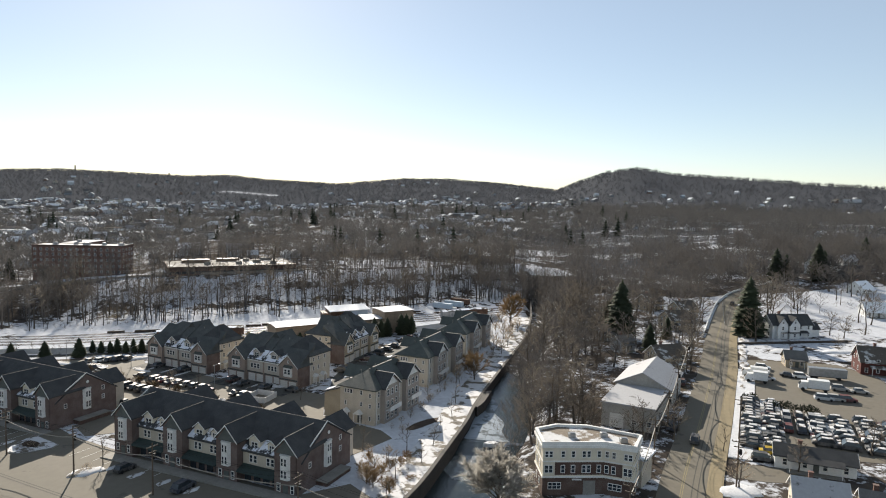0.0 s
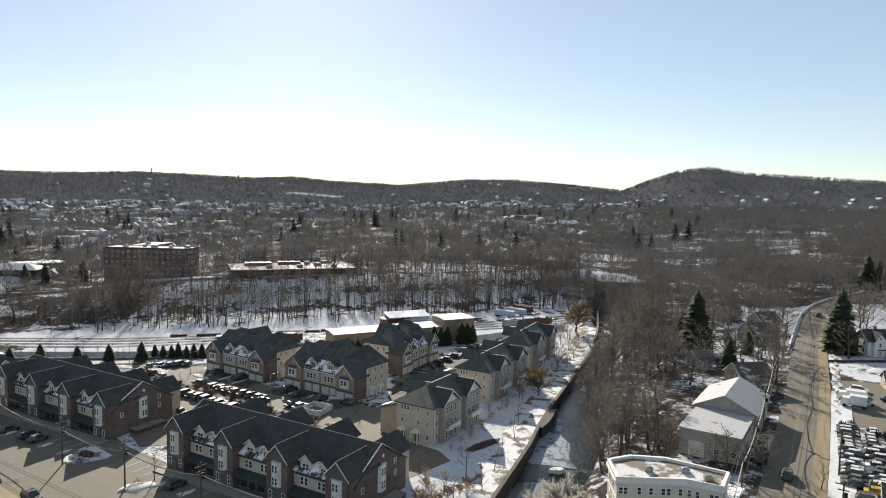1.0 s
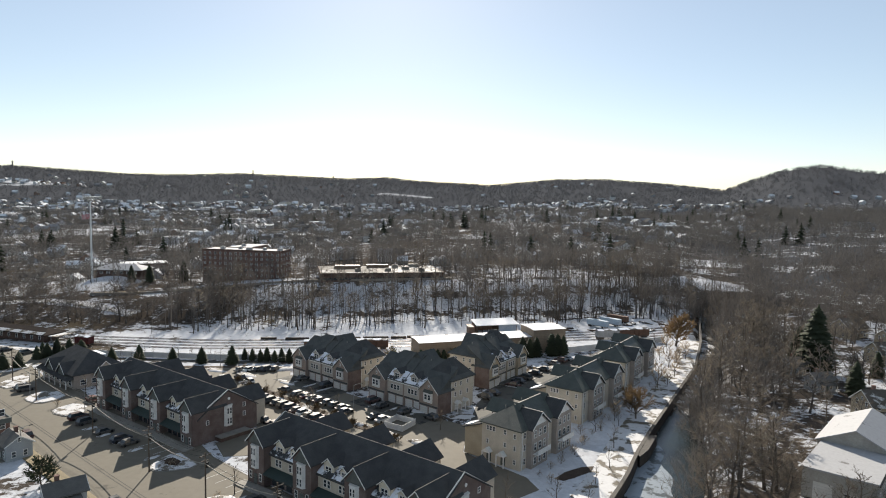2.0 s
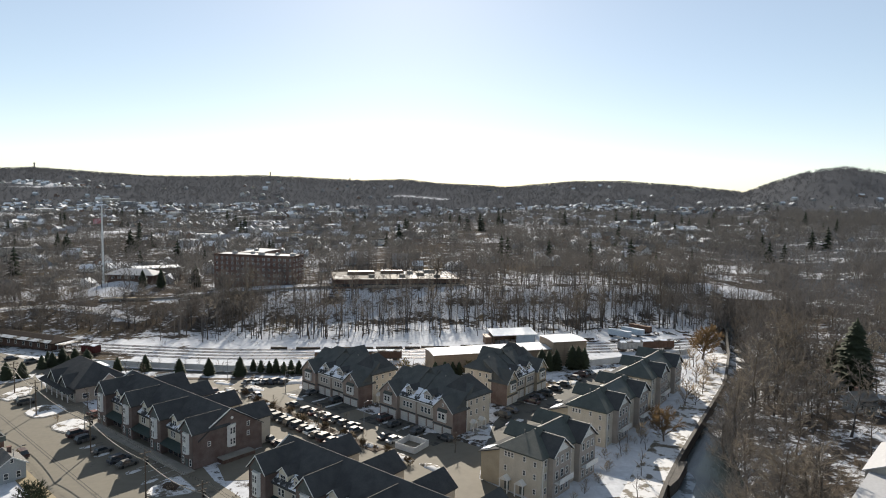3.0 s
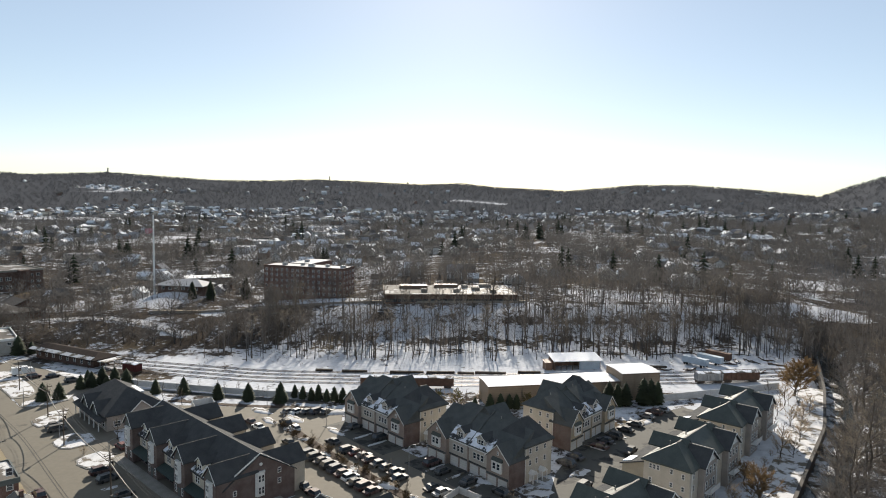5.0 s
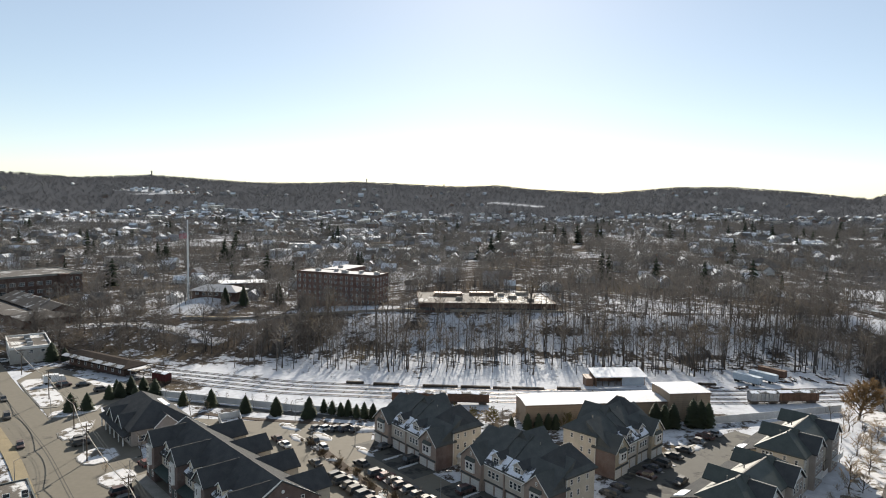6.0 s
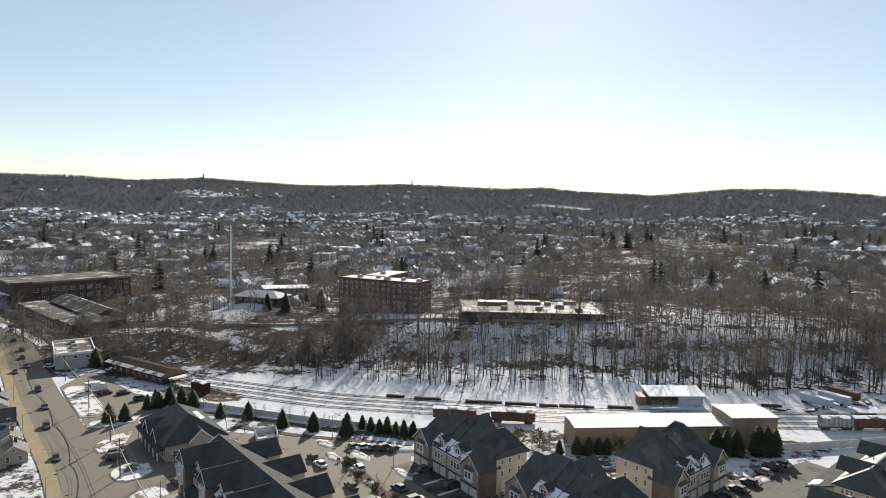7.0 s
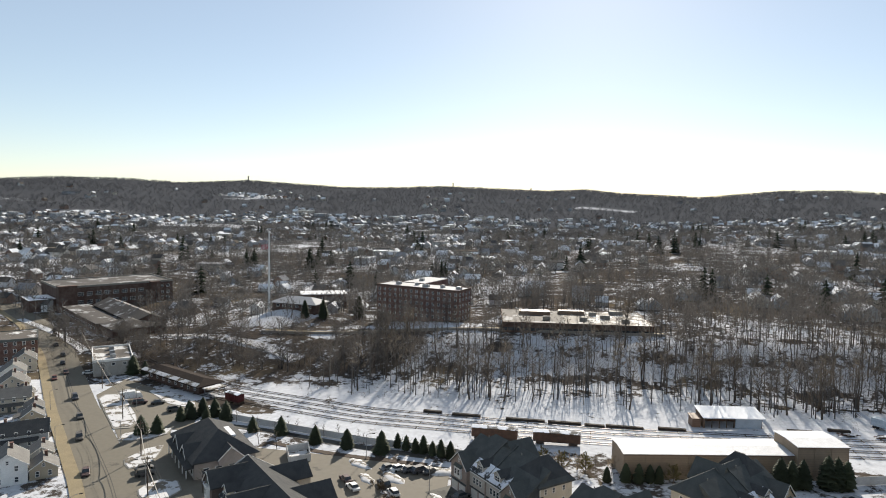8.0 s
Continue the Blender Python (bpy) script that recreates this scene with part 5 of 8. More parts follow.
def flat_works():
    b = thing("low_factory", Matrix.Translation((-136.8, 327.5, 8.8)) @ turn(26), "low brown flat-roofed building with patchy snow on its roof", "factory")
    part("wall", Solid().box(0, 0, -3, 64, 34, 4.6), "brick_dark", b)
    part("wall_band", Solid().box(-0.06, -0.06, 1.2, 64.06, -0.01, 2.6), "glass", b, "long dark ribbon window")
    part("fascia", Solid().box(-0.4, -0.4, 4.2, 64.4, 0.0, 5.0).box(-0.4, 34, 4.2, 64.4, 34.4, 5.0).box(-0.4, 0, 4.2, 0, 34, 5.0).box(64, 0, 4.2, 64.4, 34, 5.0), "brick_dark", b)
    part("flat_roof", Solid().box(0, 0, 4.6, 27, 34, 4.75), "roof_dull", b)
    part("flat_roof", Solid().box(27.01, 0, 4.6, 64, 34, 4.8), "roof_brown", b, "flat roof under patchy snow")
    for i, (x, y, w, d) in enumerate(((8, 20, 14, 6), (26, 24, 12, 4), (34, 8, 3, 2.5), (44, 14, 4, 3), (52, 6, 3, 3), (50, 26, 6, 4), (18, 8, 3, 2), (40, 22, 3, 3))):
        part("roof_unit", Solid().box(x, y, 4.7, x + w, y + d, 6.2).box(x + 0.2, y + 0.2, 6.2, x + w - 0.2, y + d - 0.2, 6.35), "concrete" if i > 1 else "shed_brown", b)
    for i in range(16):
        part("mullion", Solid().box(i * 4 + 1.9, -0.1, 1.2, i * 4 + 2.1, -0.06, 2.6), "shed_brown", b)


def school():
    b = thing("school_building", Matrix.Translation((-408, 290, -5.2)) @ turn(74), "large dark brick school with flat roof and snowy parapet", "school")
    part("wall", Solid().box(0, 0, 0, 67, 40, 14), "brick_dark", b)
    part("parapet", Solid().box(-0.3, -0.3, 13.6, 67.3, 0.3, 14.8).box(-0.3, 39.7, 13.6, 67.3, 40.3, 14.8).box(-0.3, 0, 13.6, 0.3, 40, 14.8).box(66.7, 0, 13.6, 67.3, 40, 14.8), "concrete", b)
    part("flat_roof", Solid().box(0.3, 0.3, 14, 66.7, 39.7, 14.2), "roof_dull", b)
    part("stair_tower", Solid().box(-1, -5, 0, 9, 0, 15.5), "brick_dark", b)
    part("stair_tower", Solid().box(52, -4, 0, 58, 0, 14.6), "brick_dark", b)
    part("side_block", Solid().box(-14, 6, 0, 0, 26, 7), "brick_dark", b)
    part("side_roof", Solid().box(-14.2, 5.8, 7, 0, 26.2, 7.3), "roof_snowy", b)
    for x in range(12, 52, 5):
        for z in (4.5, 9.5):
            window(b, x, 0, z, 3.2, 2.4, 0, 3)
    for x in (60, 64):
        for z in (3.5, 7, 11):
            window(b, x, 0, z, 2.2, 1.8, 0, 2)
    w = thing("school_wing", Matrix.Translation((-394, 284.4, -5.2)) @ turn(-17), "low brick school wing with brown pitched roof", "school")
    part("wall", Solid().box(0, 0, 0, 66, 14, 5.2), "brick_dark", w)
    part("flat_roof", Solid().box(-0.3, -0.3, 5.2, 66.3, 14, 5.5), "roof_dull", w)
    part("hall_wall", Solid().sweep([(14.05, 0), (14.05, 6.5), (22, 9.6), (30, 6.5), (30, 0)], "x", 10, 78), "brick_dark", w)
    part("hall_roof", Solid().gable("x", 9.5, 78.5, 14.05, 30, 6.5, 9.8, 0.8), "roof_dull", w)
    part("end_wing", Solid().box(66, 2, 0, 86, 26, 5.0), "brick_dark", w)
    part("end_roof", Solid().hip(66, 2, 86, 26, 5.0, 8.0, 7), "roof_dull", w)
    windows_grid(w, 2, 64, 0, (2.6,), 14, 2.4, 1.8)
    for x in (20, 34, 48, 60):
        part("roof_vent", Solid().cone(x, 22, 9.2, 10.4, 0.5, 0.4).box(x - 0.6, 21.4, 10.4, x + 0.6, 22.6, 10.6), "metal", w)


def station():
    b = thing("station_building", Matrix.Translation((-241, 227.4, plane(-222))) @ turn(-6.5), "low brick railway station with dark roof and snowy eaves", "station")
    part("wall", Solid().box(2, 1.5, 0, 35, 8, 3.4), "brick_dark", b)
    part("roof", Solid().hip(0, 0, 37, 9.5, 3.4, 5.3, 4.5, 0.8), "roof_black", b, "dark brown hipped roof")
    part("roof_snow", Solid().sweep([(-0.7, 3.72), (1.0, 4.42), (1.0, 4.5), (-0.7, 3.84)], "x", 0.5, 36.5), "dirty_snow", b, "strip of snow along the eave")
    part("canopy", Solid().box(37.9, 1, 3.0, 42, 8, 3.3), "dirty_snow", b)
    for x in (38.3, 41.4):
        for y in (1.6, 7.4):
            part("post", Solid().box(x, y, 0, x + 0.2, y + 0.2, 3.0), "metal", b)
    for i in range(8):
        window(b, 4 + i * 4.1, 1.5, 1.9, 1.2, 1.6)


def white_block():
    b = thing("shop_building", Matrix.Translation((-281.4, 232.6, -5.2)) @ turn(-31), "white two-storey commercial block with flat snowy roof", "shop")
    part("wall", Solid().box(0, 0, 0, 26, 14, 5.8), "block", b)
    part("parapet", Solid().box(-0.2, -0.2, 5.6, 26.2, 0.2, 6.5).box(-0.2, 13.8, 5.6, 26.2, 14.2, 6.5).box(-0.2, 0, 5.6, 0.2, 14, 6.5).box(25.8, 0, 5.6, 26.2, 14, 6.5), "trim", b)
    part("flat_roof", Solid().box(0.2, 0.2, 5.8, 25.8, 13.8, 5.95), "roof_brown", b)
    for x in (5, 13, 20):
        part("roof_unit", Solid().box(x, 6, 5.9, x + 2, 8, 7.2).box(x + 0.2, 6.2, 7.2, x + 1.8, 7.8, 7.35), "metal", b)
    windows_grid(b, 0, 26, 0, (1.8, 4.4), 7, 1.8, 1.4)
    windows_grid(b, 1, 13, 26, (4.4,), 3, 1.4, 1.2, 90, "y")


def lodge():
    b = thing("lodge", Matrix.Translation((-266, 319.5, 8.0)) @ turn(13), "low dark lodge with a snow-covered pitched roof", "lodge")
    part("wall", Solid().box(0.8, 0.8, -3, 25.2, 13.2, 2.6), "brick_dark", b)
    part("roof", Solid().hip(0, 0, 26, 14, 2.6, 5.6, 7.0, 0.6), "roof_worn_snow", b, "wide hipped roof under thin snow")
    windows_grid(b, 2, 24, 0.8, (1.2,), 6, 1.8, 1.4)
    c = thing("flat_hall", Matrix.Translation((-277, 355, 4.6)) @ turn(45), "low hall with a snow-covered flat roof", "hall")
    part("wall", Solid().box(0, 0, -3, 26, 14, 4.6), "brick_dark", c)
    part("flat_roof", Solid().box(-0.4, -0.4, 4.6, 26.4, 14.4, 5.0), "snow", c)
    windows_grid(c, 1, 25, 0, (2.4,), 6, 1.6, 1.6)


brick_block()
flat_works()
school()
station()
white_block()
lodge()


# ---- hip-roofed corner building on the street ----
def corner_pavilion():
    b = thing("corner_pavilion", Matrix.Translation((-168.0, 185.6, -3.6)) @ turn(-26), "single-storey taupe building with large dark hipped roof and gables", "building")
    part("wall", Solid().box(0, 0, 0, 23, 15, 4.4), "taupe", b)
    part("roof", Solid().hip(0, 0, 23, 15, 4.4, 9.8, 7.2, 0.8), "roof_dark", b)
    for u in (8.5, 16.5):
        part("gable_wall", Solid().sweep([(u - 2.6, 3.0), (u - 2.6, 4.6), (u, 7.0), (u + 2.6, 4.6), (u + 2.6, 3.0)], "y", -0.8, 4), "shingle_wall", b)
        part("gable_roof", Solid().gable("y", -1.3, 6.0, u - 2.6, u + 2.6, 4.6, 7.1, 0.4), "roof_dark", b)
        for q in (-1, 1):
            part("rake_trim", Solid().sweep([(u + q * 3.0, 4.3), (u, 7.1), (u, 7.4), (u + q * 3.0, 4.6)], "y", -1.37, -1.3), "trim", b)
    part("end_gable", Solid().sweep([(5.6, 3.0), (5.6, 4.6), (8.5, 7.2), (11.4, 4.6), (11.4, 3.0)], "x", 19, 24.0), "taupe", b)
    part("end_gable_roof", Solid().gable("x", 17, 24.5, 5.6, 11.4, 4.6, 7.3, 0.4), "roof_dark", b)
    for q in (-1, 1):
        part("rake_trim", Solid().sweep([(8.5 + q * 3.3, 4.3), (8.5, 7.3), (8.5, 7.6), (8.5 + q * 3.3, 4.6)], "x", 24.5, 24.57), "trim", b)
    windows_grid(b, 1, 22, 0, (2.0,), 7, 1.8, 2.0)
    windows_grid(b, 1, 14, 23, (2.0,), 4, 1.8, 1.6, 90, "y")
    for u in range(1, 23, 4):
        part("post", Solid().box(u, -1.6, 0, u + 0.25, -1.35, 3.2), "trim", b)
    part("colonnade_roof", Solid().sweep([(-2.0, 3.1), (-2.0, 3.3), (0, 4.0), (0, 3.2)], "x", 0, 23), "roof_dark", b)
    part("roof_flat_snow", Solid().box(11, 9, 7.6, 18, 11.5, 8.1), "roof_snowy", b)


corner_pavilion()


# ---- houses ----
def house(m, w, d, h, wall, roof, label, pitch=0.75, name="house"):
    b = thing(name, m, label, "house")
    zr = h + d / 2 * pitch
    part("wall", Solid().sweep([(0, -1.2), (0, h), (d / 2, zr - 0.05), (d, h), (d, -1.2)], "x", 0, w), wall, b)
    part("roof", Solid().gable("x", -0.4, w + 0.4, 0, d, h, zr, 0.45), roof, b)
    for x in (-0.46, w + 0.4):
        for q in (0, 1):
            e, c = (-0.45, d / 2) if q == 0 else (d + 0.45, d / 2)
            z0 = h - 0.45 * pitch
            part("rake_trim", Solid().sweep([(e, z0), (c, zr), (c, zr + 0.24), (e, z0 + 0.24)], "x", x, x + 0.06), "trim", b)
    floors = [1.5] if h < 4 else [1.5, 4.2]
    n = max(2, int(w / 3))
    for z in floors:
        for i in range(n):
            window(b, w * (i + 0.5) / n, 0, z, 0.9, 1.4)
            window(b, w * (i + 0.5) / n, d, z, 0.9, 1.4, 180)
        for v in (d * 0.28, d * 0.72):
            window(b, w, v, z, 0.9, 1.4, 90)
            window(b, 0, v, z, 0.9, 1.4, -90)
    window(b, w, d / 2, h + 0.9, 0.7, 1.0, 90)
    window(b, 0, d / 2, h + 0.9, 0.7, 1.0, -90)
    door(b, w * 0.5 + 0.2, 0, 0, 1.0, 2.1, 0, "shingle_wall")
    part("porch_roof", Solid().sweep([(-2.0, 2.4), (-2.0, 2.55), (0, 3.1), (0, 2.6)], "x", w * 0.15, w * 0.85), roof, b)
    for x in (w * 0.17, w * 0.81):
        part("post", Solid().box(x, -1.9, 0, x + 0.15, -1.75, 2.45), "trim", b)
    part("porch_floor", Solid().box(w * 0.15, -2.0, -1.0, w * 0.85, 0, 0.2), "concrete", b)
    part("chimney", Solid().box(w * 0.3, d * 0.55, h, w * 0.3 + 0.7, d * 0.55 + 0.7, zr + 0.9).box(w * 0.3 - 0.08, d * 0.55 - 0.08, zr + 0.9, w * 0.3 + 0.78, d * 0.55 + 0.78, zr + 1.05), "brick_red", b)
    return b


def at(x, y, ang, dz=0.0):
    return Matrix.Translation((x, y, land(x, y) + dz)) @ turn(ang)


SIZES = [(9, 8), (15, 8), (12, 9), (10, 8), (12, 9), (10, 8), (10, 8), (8, 7), (14, 5.6), (15, 10), (6, 6), (6.4, 5)]


def facing_street(x, y, k, ang=-28):
    """Pose of a house of that kind whose corner nearest the street stands at x, y."""
    w, d = SIZES[k]
    u, v = Vector((math.cos(radians(ang)), math.sin(radians(ang)))), Vector((-math.sin(radians(ang)), math.cos(radians(ang))))
    o = Vector((x, y)) - u * w - v * d
    return at(o.x, o.y, ang)


def farmhouse():
    b = house(at(125.6, 244.6, 6), 16, 8, 5.4, "white_siding", "roof_dark", "large white farmhouse with dark roof, twin gables and porch", 0.8)
    for u in (3.2, 8.0):
        part("gable_wall", Solid().sweep([(u - 2.0, -1.0), (u - 2.0, 5.6), (u, 8.3), (u + 2.0, 5.6), (u + 2.0, -1.0)], "y", -1.4, 3.0), "white_siding", b)
        part("gable_roof", Solid().gable("y", -1.9, 4.0, u - 2.0, u + 2.0, 5.6, 8.4, 0.4, 0.2), "roof_dark", b)
        for z in (1.5, 4.2, 6.4):
            window(b, u, -1.4, z, 0.9, 1.4 if z < 6 else 0.9)
    part("side_wing", Solid().box(16.0, 1.5, -1.2, 20.0, 7.0, 3.4), "white_siding", b)
    part("wing_roof", Solid().gable("x", 16.0, 20.4, 1.5, 7.0, 3.4, 5.4, 0.4, 0.2), "roof_dark", b)
    return b


KINDS = [
    house(facing_street(-180.5, 154.3, 0), 9, 8, 4.9, "white_siding", "roof_grey", "pale clapboard house with grey gabled roof", 0.72),
    house(at(-209.0, 157.7, 60), 15, 8, 4.2, "grey_siding", "roof_dark", "long grey clapboard house with dark shingle roof", 0.6),
    house(at(-244.0, 174.7, 60), 12, 9, 4.6, "beige", "roof_grey", "beige clapboard house with grey shingle roof", 0.5),
    house(facing_street(-286.3, 212.7, 3), 10, 8, 4.6, "beige", "roof_grey", "beige clapboard house with grey gabled roof", 0.7),
    farmhouse(),
    house(at(67, 196.5, 16), 10, 8, 4.4, "tan", "roof_brown", "tan house with brown roof among bare trees"),
    house(at(206, 318, 30), 10, 8, 3.2, "white_siding", "roof_snowy", "small white cottage with snow-covered roof"),
    house(at(59.6, 105.2, -20), 8, 7, 3.4, "cream", "roof_worn_snow", "cream house with pale snow-dusted gabled roof"),
    house(at(67.0, 126.4, -23), 14, 5.6, 2.7, "white_siding", "roof_dark", "long low white building with dark shingle roof", 0.5),
    house(at(127.5, 195.0, -18), 15, 10, 4.0, "barn_red", "roof_brown", "dark red barn with brown roof"),
    house(at(109, 203, -15), 6, 6, 2.7, "tan", "roof_grey", "small tan garage with grey roof", 0.7, "garage"),
    house(at(-92.8, 109.8, 55), 6.4, 5, 3.6, "grey_siding", "roof_grey", "small grey house with grey roof beside the street", 0.64),
]
rnd = random.Random(5)
PLACES = [(184.0, 281.0, -12, 6), (69.8, 103.5, -25, 10), (62, 222, 24, 11), (104, 281, 24, 5), (60, 240, 24, 11), (96, 300, 30, 5), (236, 384, 10, 6), (208, 362, 20, 4), (258, 352, 40, 0), (150, 214, -20, 8),
          (118, 160, -22, 8), (104, 108, -25, 7), (88, 100, -25, 0), (250, 300, 60, 6), (52, 262, 20, 5), (92, 258, 20, 5)]
for x, y, ang, k in PLACES:
    copy_thing(KINDS[k], at(x, y, ang))
for x, y, k in ((-118.4, 132.4, 11), (-186.5, 163.6, 11), (-178.2, 160.2, 10), (-221.0, 180.0, 10), (-226.5, 183.0, 11), (-256.0, 193.0, 3), (-270.5, 200.5, 0), (-248.0, 191.5, 10), (-262.5, 197.5, 10)):
    copy_thing(KINDS[k], facing_street(x, y, k))


def far_block(x, y, ang, w, d, h):
    b = thing("brick_store", at(x, y, ang), "red brick commercial block with flat roof and dark cornice", "shop")
    part("wall", Solid().box(0, 0, -1, w, d, h), "brick_red", b)
    part("cornice", Solid().box(-0.3, -0.3, h - 0.7, w + 0.3, 0, h + 0.4).box(w, 0, h - 0.7, w + 0.3, d, h + 0.4).box(-0.3, 0, h - 0.7, 0, d, h + 0.4).box(-0.3, d, h - 0.7, w + 0.3, d + 0.3, h + 0.4), "shingle_wall", b)
    part("flat_roof", Solid().box(0, 0, h, w, d, h + 0.15), "roof_brown", b)
    windows_grid(b, 0, w, 0, (2, 5.2, 8.2), int(w / 3), 1.2, 1.6)
    windows_grid(b, 0, d, w, (2, 5.2, 8.2), int(d / 3), 1.2, 1.6, 90, "y")


far_block(-325.6, 216, -28, 20, 16, 9.8)
# near shop at the street with a flat roof
far_block(-142.4, 133.6, -28, 11, 9, 6.4)

# service drive along the top of the bank, and its low wall
TOP = [(TOE[0] + RAIL_DIR.x * u - 0.349 * 46, TOE[1] + RAIL_DIR.y * u + 0.937 * 46) for u in range(-10, 190, 20)]
lone("service_drive", ribbon(TOP, -2.4, 2.4, 0.35, 0.3), "walk", "sandy service drive along the top of the bank", "road", "", "structure")
lone("bank_wall", ribbon(TOP, 2.7, 3.1, 1.1, 1.6), "concrete", "low pale retaining wall at the top of the bank", "retaining wall", "", "structure")


# ---- bare trees ----
def grow(seed, H, spread, low, limbs, branches, twigs, radius=0.2, thin=1.0, up=0.55, sides=5, twig_len=1.0):
    """Trunk with limbs, and the crown of branches and twigs, as two solids."""
    r = random.Random(seed)
    wood, fine = Solid(), Solid()

    def spike(a, b, w):
        q = (b - a).cross(Vector((r.uniform(-1, 1), r.uniform(-1, 1), r.uniform(-1, 1)))).normalized() * w * 1.1
        k = len(fine.v)
        fine.v += [tuple(a + q), tuple(a - q), tuple(b)]
        fine.f.append((k, k + 1, k + 2))

    pts = [Vector((0, 0, -0.4))]
    n = 5
    for i in range(n):
        pts.append(Vector((pts[-1].x + r.uniform(-0.035, 0.035) * H, pts[-1].y + r.uniform(-0.035, 0.035) * H, H * 0.86 * (i + 1) / n)))
    rad = lambda k: radius * (1 - 0.85 * k) + 0.03
    for i in range(n):
        wood.tube(pts[i], pts[i + 1], rad(i / n) * (1.35 if i == 0 else 1), rad((i + 1) / n), sides)
    for i in range(limbs):
        k = low + (0.97 - low) * (i + r.random() * 0.8) / limbs
        f = k * n
        j = min(int(f), n - 1)
        a = pts[j].lerp(pts[j + 1], f - j)
        ang = i * 2.4 + r.uniform(-0.5, 0.5)
        ln = spread * H * (1.15 - 0.75 * k) * r.uniform(0.7, 1.15)
        lift = up + 0.5 * k + r.uniform(-0.15, 0.2)
        mid = a + Vector((math.cos(ang), math.sin(ang), lift)).normalized() * ln * 0.5
        end = mid + Vector((math.cos(ang + r.uniform(-0.4, 0.4)), math.sin(ang + r.uniform(-0.4, 0.4)), lift + 0.35)).normalized() * ln * 0.5
        w = rad(k) * 0.55
        wood.tube(a, mid, w, w * 0.65, 3)
        wood.tube(mid, end, w * 0.65, 0.02, 3)
        for q in range(branches):
            t = 0.25 + 0.75 * (q + r.random()) / branches
            p = a.lerp(mid, t * 2) if t < 0.5 else mid.lerp(end, t * 2 - 1)
            d = Vector((math.cos(ang) + r.uniform(-1, 1), math.sin(ang) + r.uniform(-1, 1), r.uniform(0.1, 1.3))).normalized()
            bl = ln * r.uniform(0.28, 0.5) * twig_len
            e = p + d * bl
            spike(p, e, 0.045 * thin)
            for _ in range(twigs):
                g = p.lerp(e, r.uniform(0.2, 0.95))
                dd = (d + Vector((r.uniform(-1, 1), r.uniform(-1, 1), r.uniform(-0.4, 1.0)))).normalized()
                spike(g, g + dd * bl * r.uniform(0.3, 0.65), 0.024 * thin)
    return wood, fine


def tree_kind(seed, mats=("bark", "twig"), **k):
    w, f = grow(seed, **k)
    return w.mesh("trunk", M[mats[0]]), f.mesh("crown", M[mats[1]])


def plant(kind, x, y, size, spin, label, name="bare_tree", category="tree", group="", sink=0.0):
    m = Matrix.Translation((x, y, land(x, y) - sink)) @ turn(spin) @ Matrix.Diagonal((size, size, size, 1))
    t = new(name)
    t.matrix_basis = m
    tagged(t, label, category, group)
    part("trunk", kind[0], None, t)
    part("crown", kind[1], None, t)
    return t


TALL = [tree_kind(10 + i, H=19.0, spread=0.24, low=0.42, limbs=11, branches=7, twigs=9, radius=0.22, thin=1.2) for i in range(5)]
BROAD = [tree_kind(30 + i, H=14.0, spread=0.44, low=0.22, limbs=13, branches=8, twigs=10, radius=0.28, thin=1.2) for i in range(4)]
YOUNG = [tree_kind(50 + i, H=6.0, spread=0.34, low=0.28, limbs=9, branches=5, twigs=4, radius=0.07, thin=0.7, up=0.9) for i in range(3)]
BUSH = [tree_kind(60 + i, ("bark", "twig_pale"), H=2.6, spread=0.75, low=0.03, limbs=16, branches=7, twigs=5, radius=0.04, thin=0.6, up=0.8) for i in range(2)]
WILLOW = tree_kind(70, ("bark", "twig_orange"), H=9.0, spread=0.6, low=0.12, limbs=24, branches=16, twigs=24, radius=0.25, thin=1.6, up=0.7)
SANDY = tree_kind(74, ("bark", "twig_pale"), H=6.5, spread=0.5, low=0.2, limbs=14, branches=8, twigs=6, radius=0.1, thin=1.3, up=0.8)
RUSSET = tree_kind(71, ("bark", "twig_orange"), H=5.0, spread=0.6, low=0.1, limbs=20, branches=12, twigs=20, radius=0.1, thin=1.0, up=0.8)
OAK = tree_kind(72, ("bark", "twig_pale"), H=15.0, spread=0.45, low=0.2, limbs=14, branches=8, twigs=7, radius=0.3, thin=1.3)

WOOD = "tall bare grey-brown tree standing in snow"
rnd = random.Random(21)


def clear_of(x, y, spots):
    return all((x - a) ** 2 + (y - b) ** 2 > d * d for a, b, d in spots)


KEEP = [(-180, 330, 14), (-162, 330, 14), (-46, 281, 13), (-62, 281, 9), (-40, 284, 16), (-32, 289, 12), (4, 308, 12), (10, 318, 10), (-262, 318, 18), (-250, 324, 12), (-270, 362, 22)]


def in_box(x, y, ox, oy, ang, w, d, pad=2.0):
    c, s_ = math.cos(radians(ang)), math.sin(radians(ang))
    u, v = (x - ox) * c + (y - oy) * s_, -(x - ox) * s_ + (y - oy) * c
    return -pad < u < w + pad and -pad < v < d + pad


def built(x, y):
    return (in_box(x, y, -214.0, 341.7, 3, 50, 44, 4) or in_box(x, y, -136.8, 327.5, 26, 64, 34, 3) or in_box(x, y, -408, 290, 74, 67, 40, 6)
            or in_box(x, y, -394, 284.4, -17, 86, 30, 5) or in_box(x, y, -266, 319.5, 13, 27, 15) or in_box(x, y, -277, 355, 45, 26, 14)
            or in_box(x, y, 38.3, 150.2, -28, 14, 37) or in_box(x, y, -281.4, 232.6, -31, 26, 14))


mid_spots = []
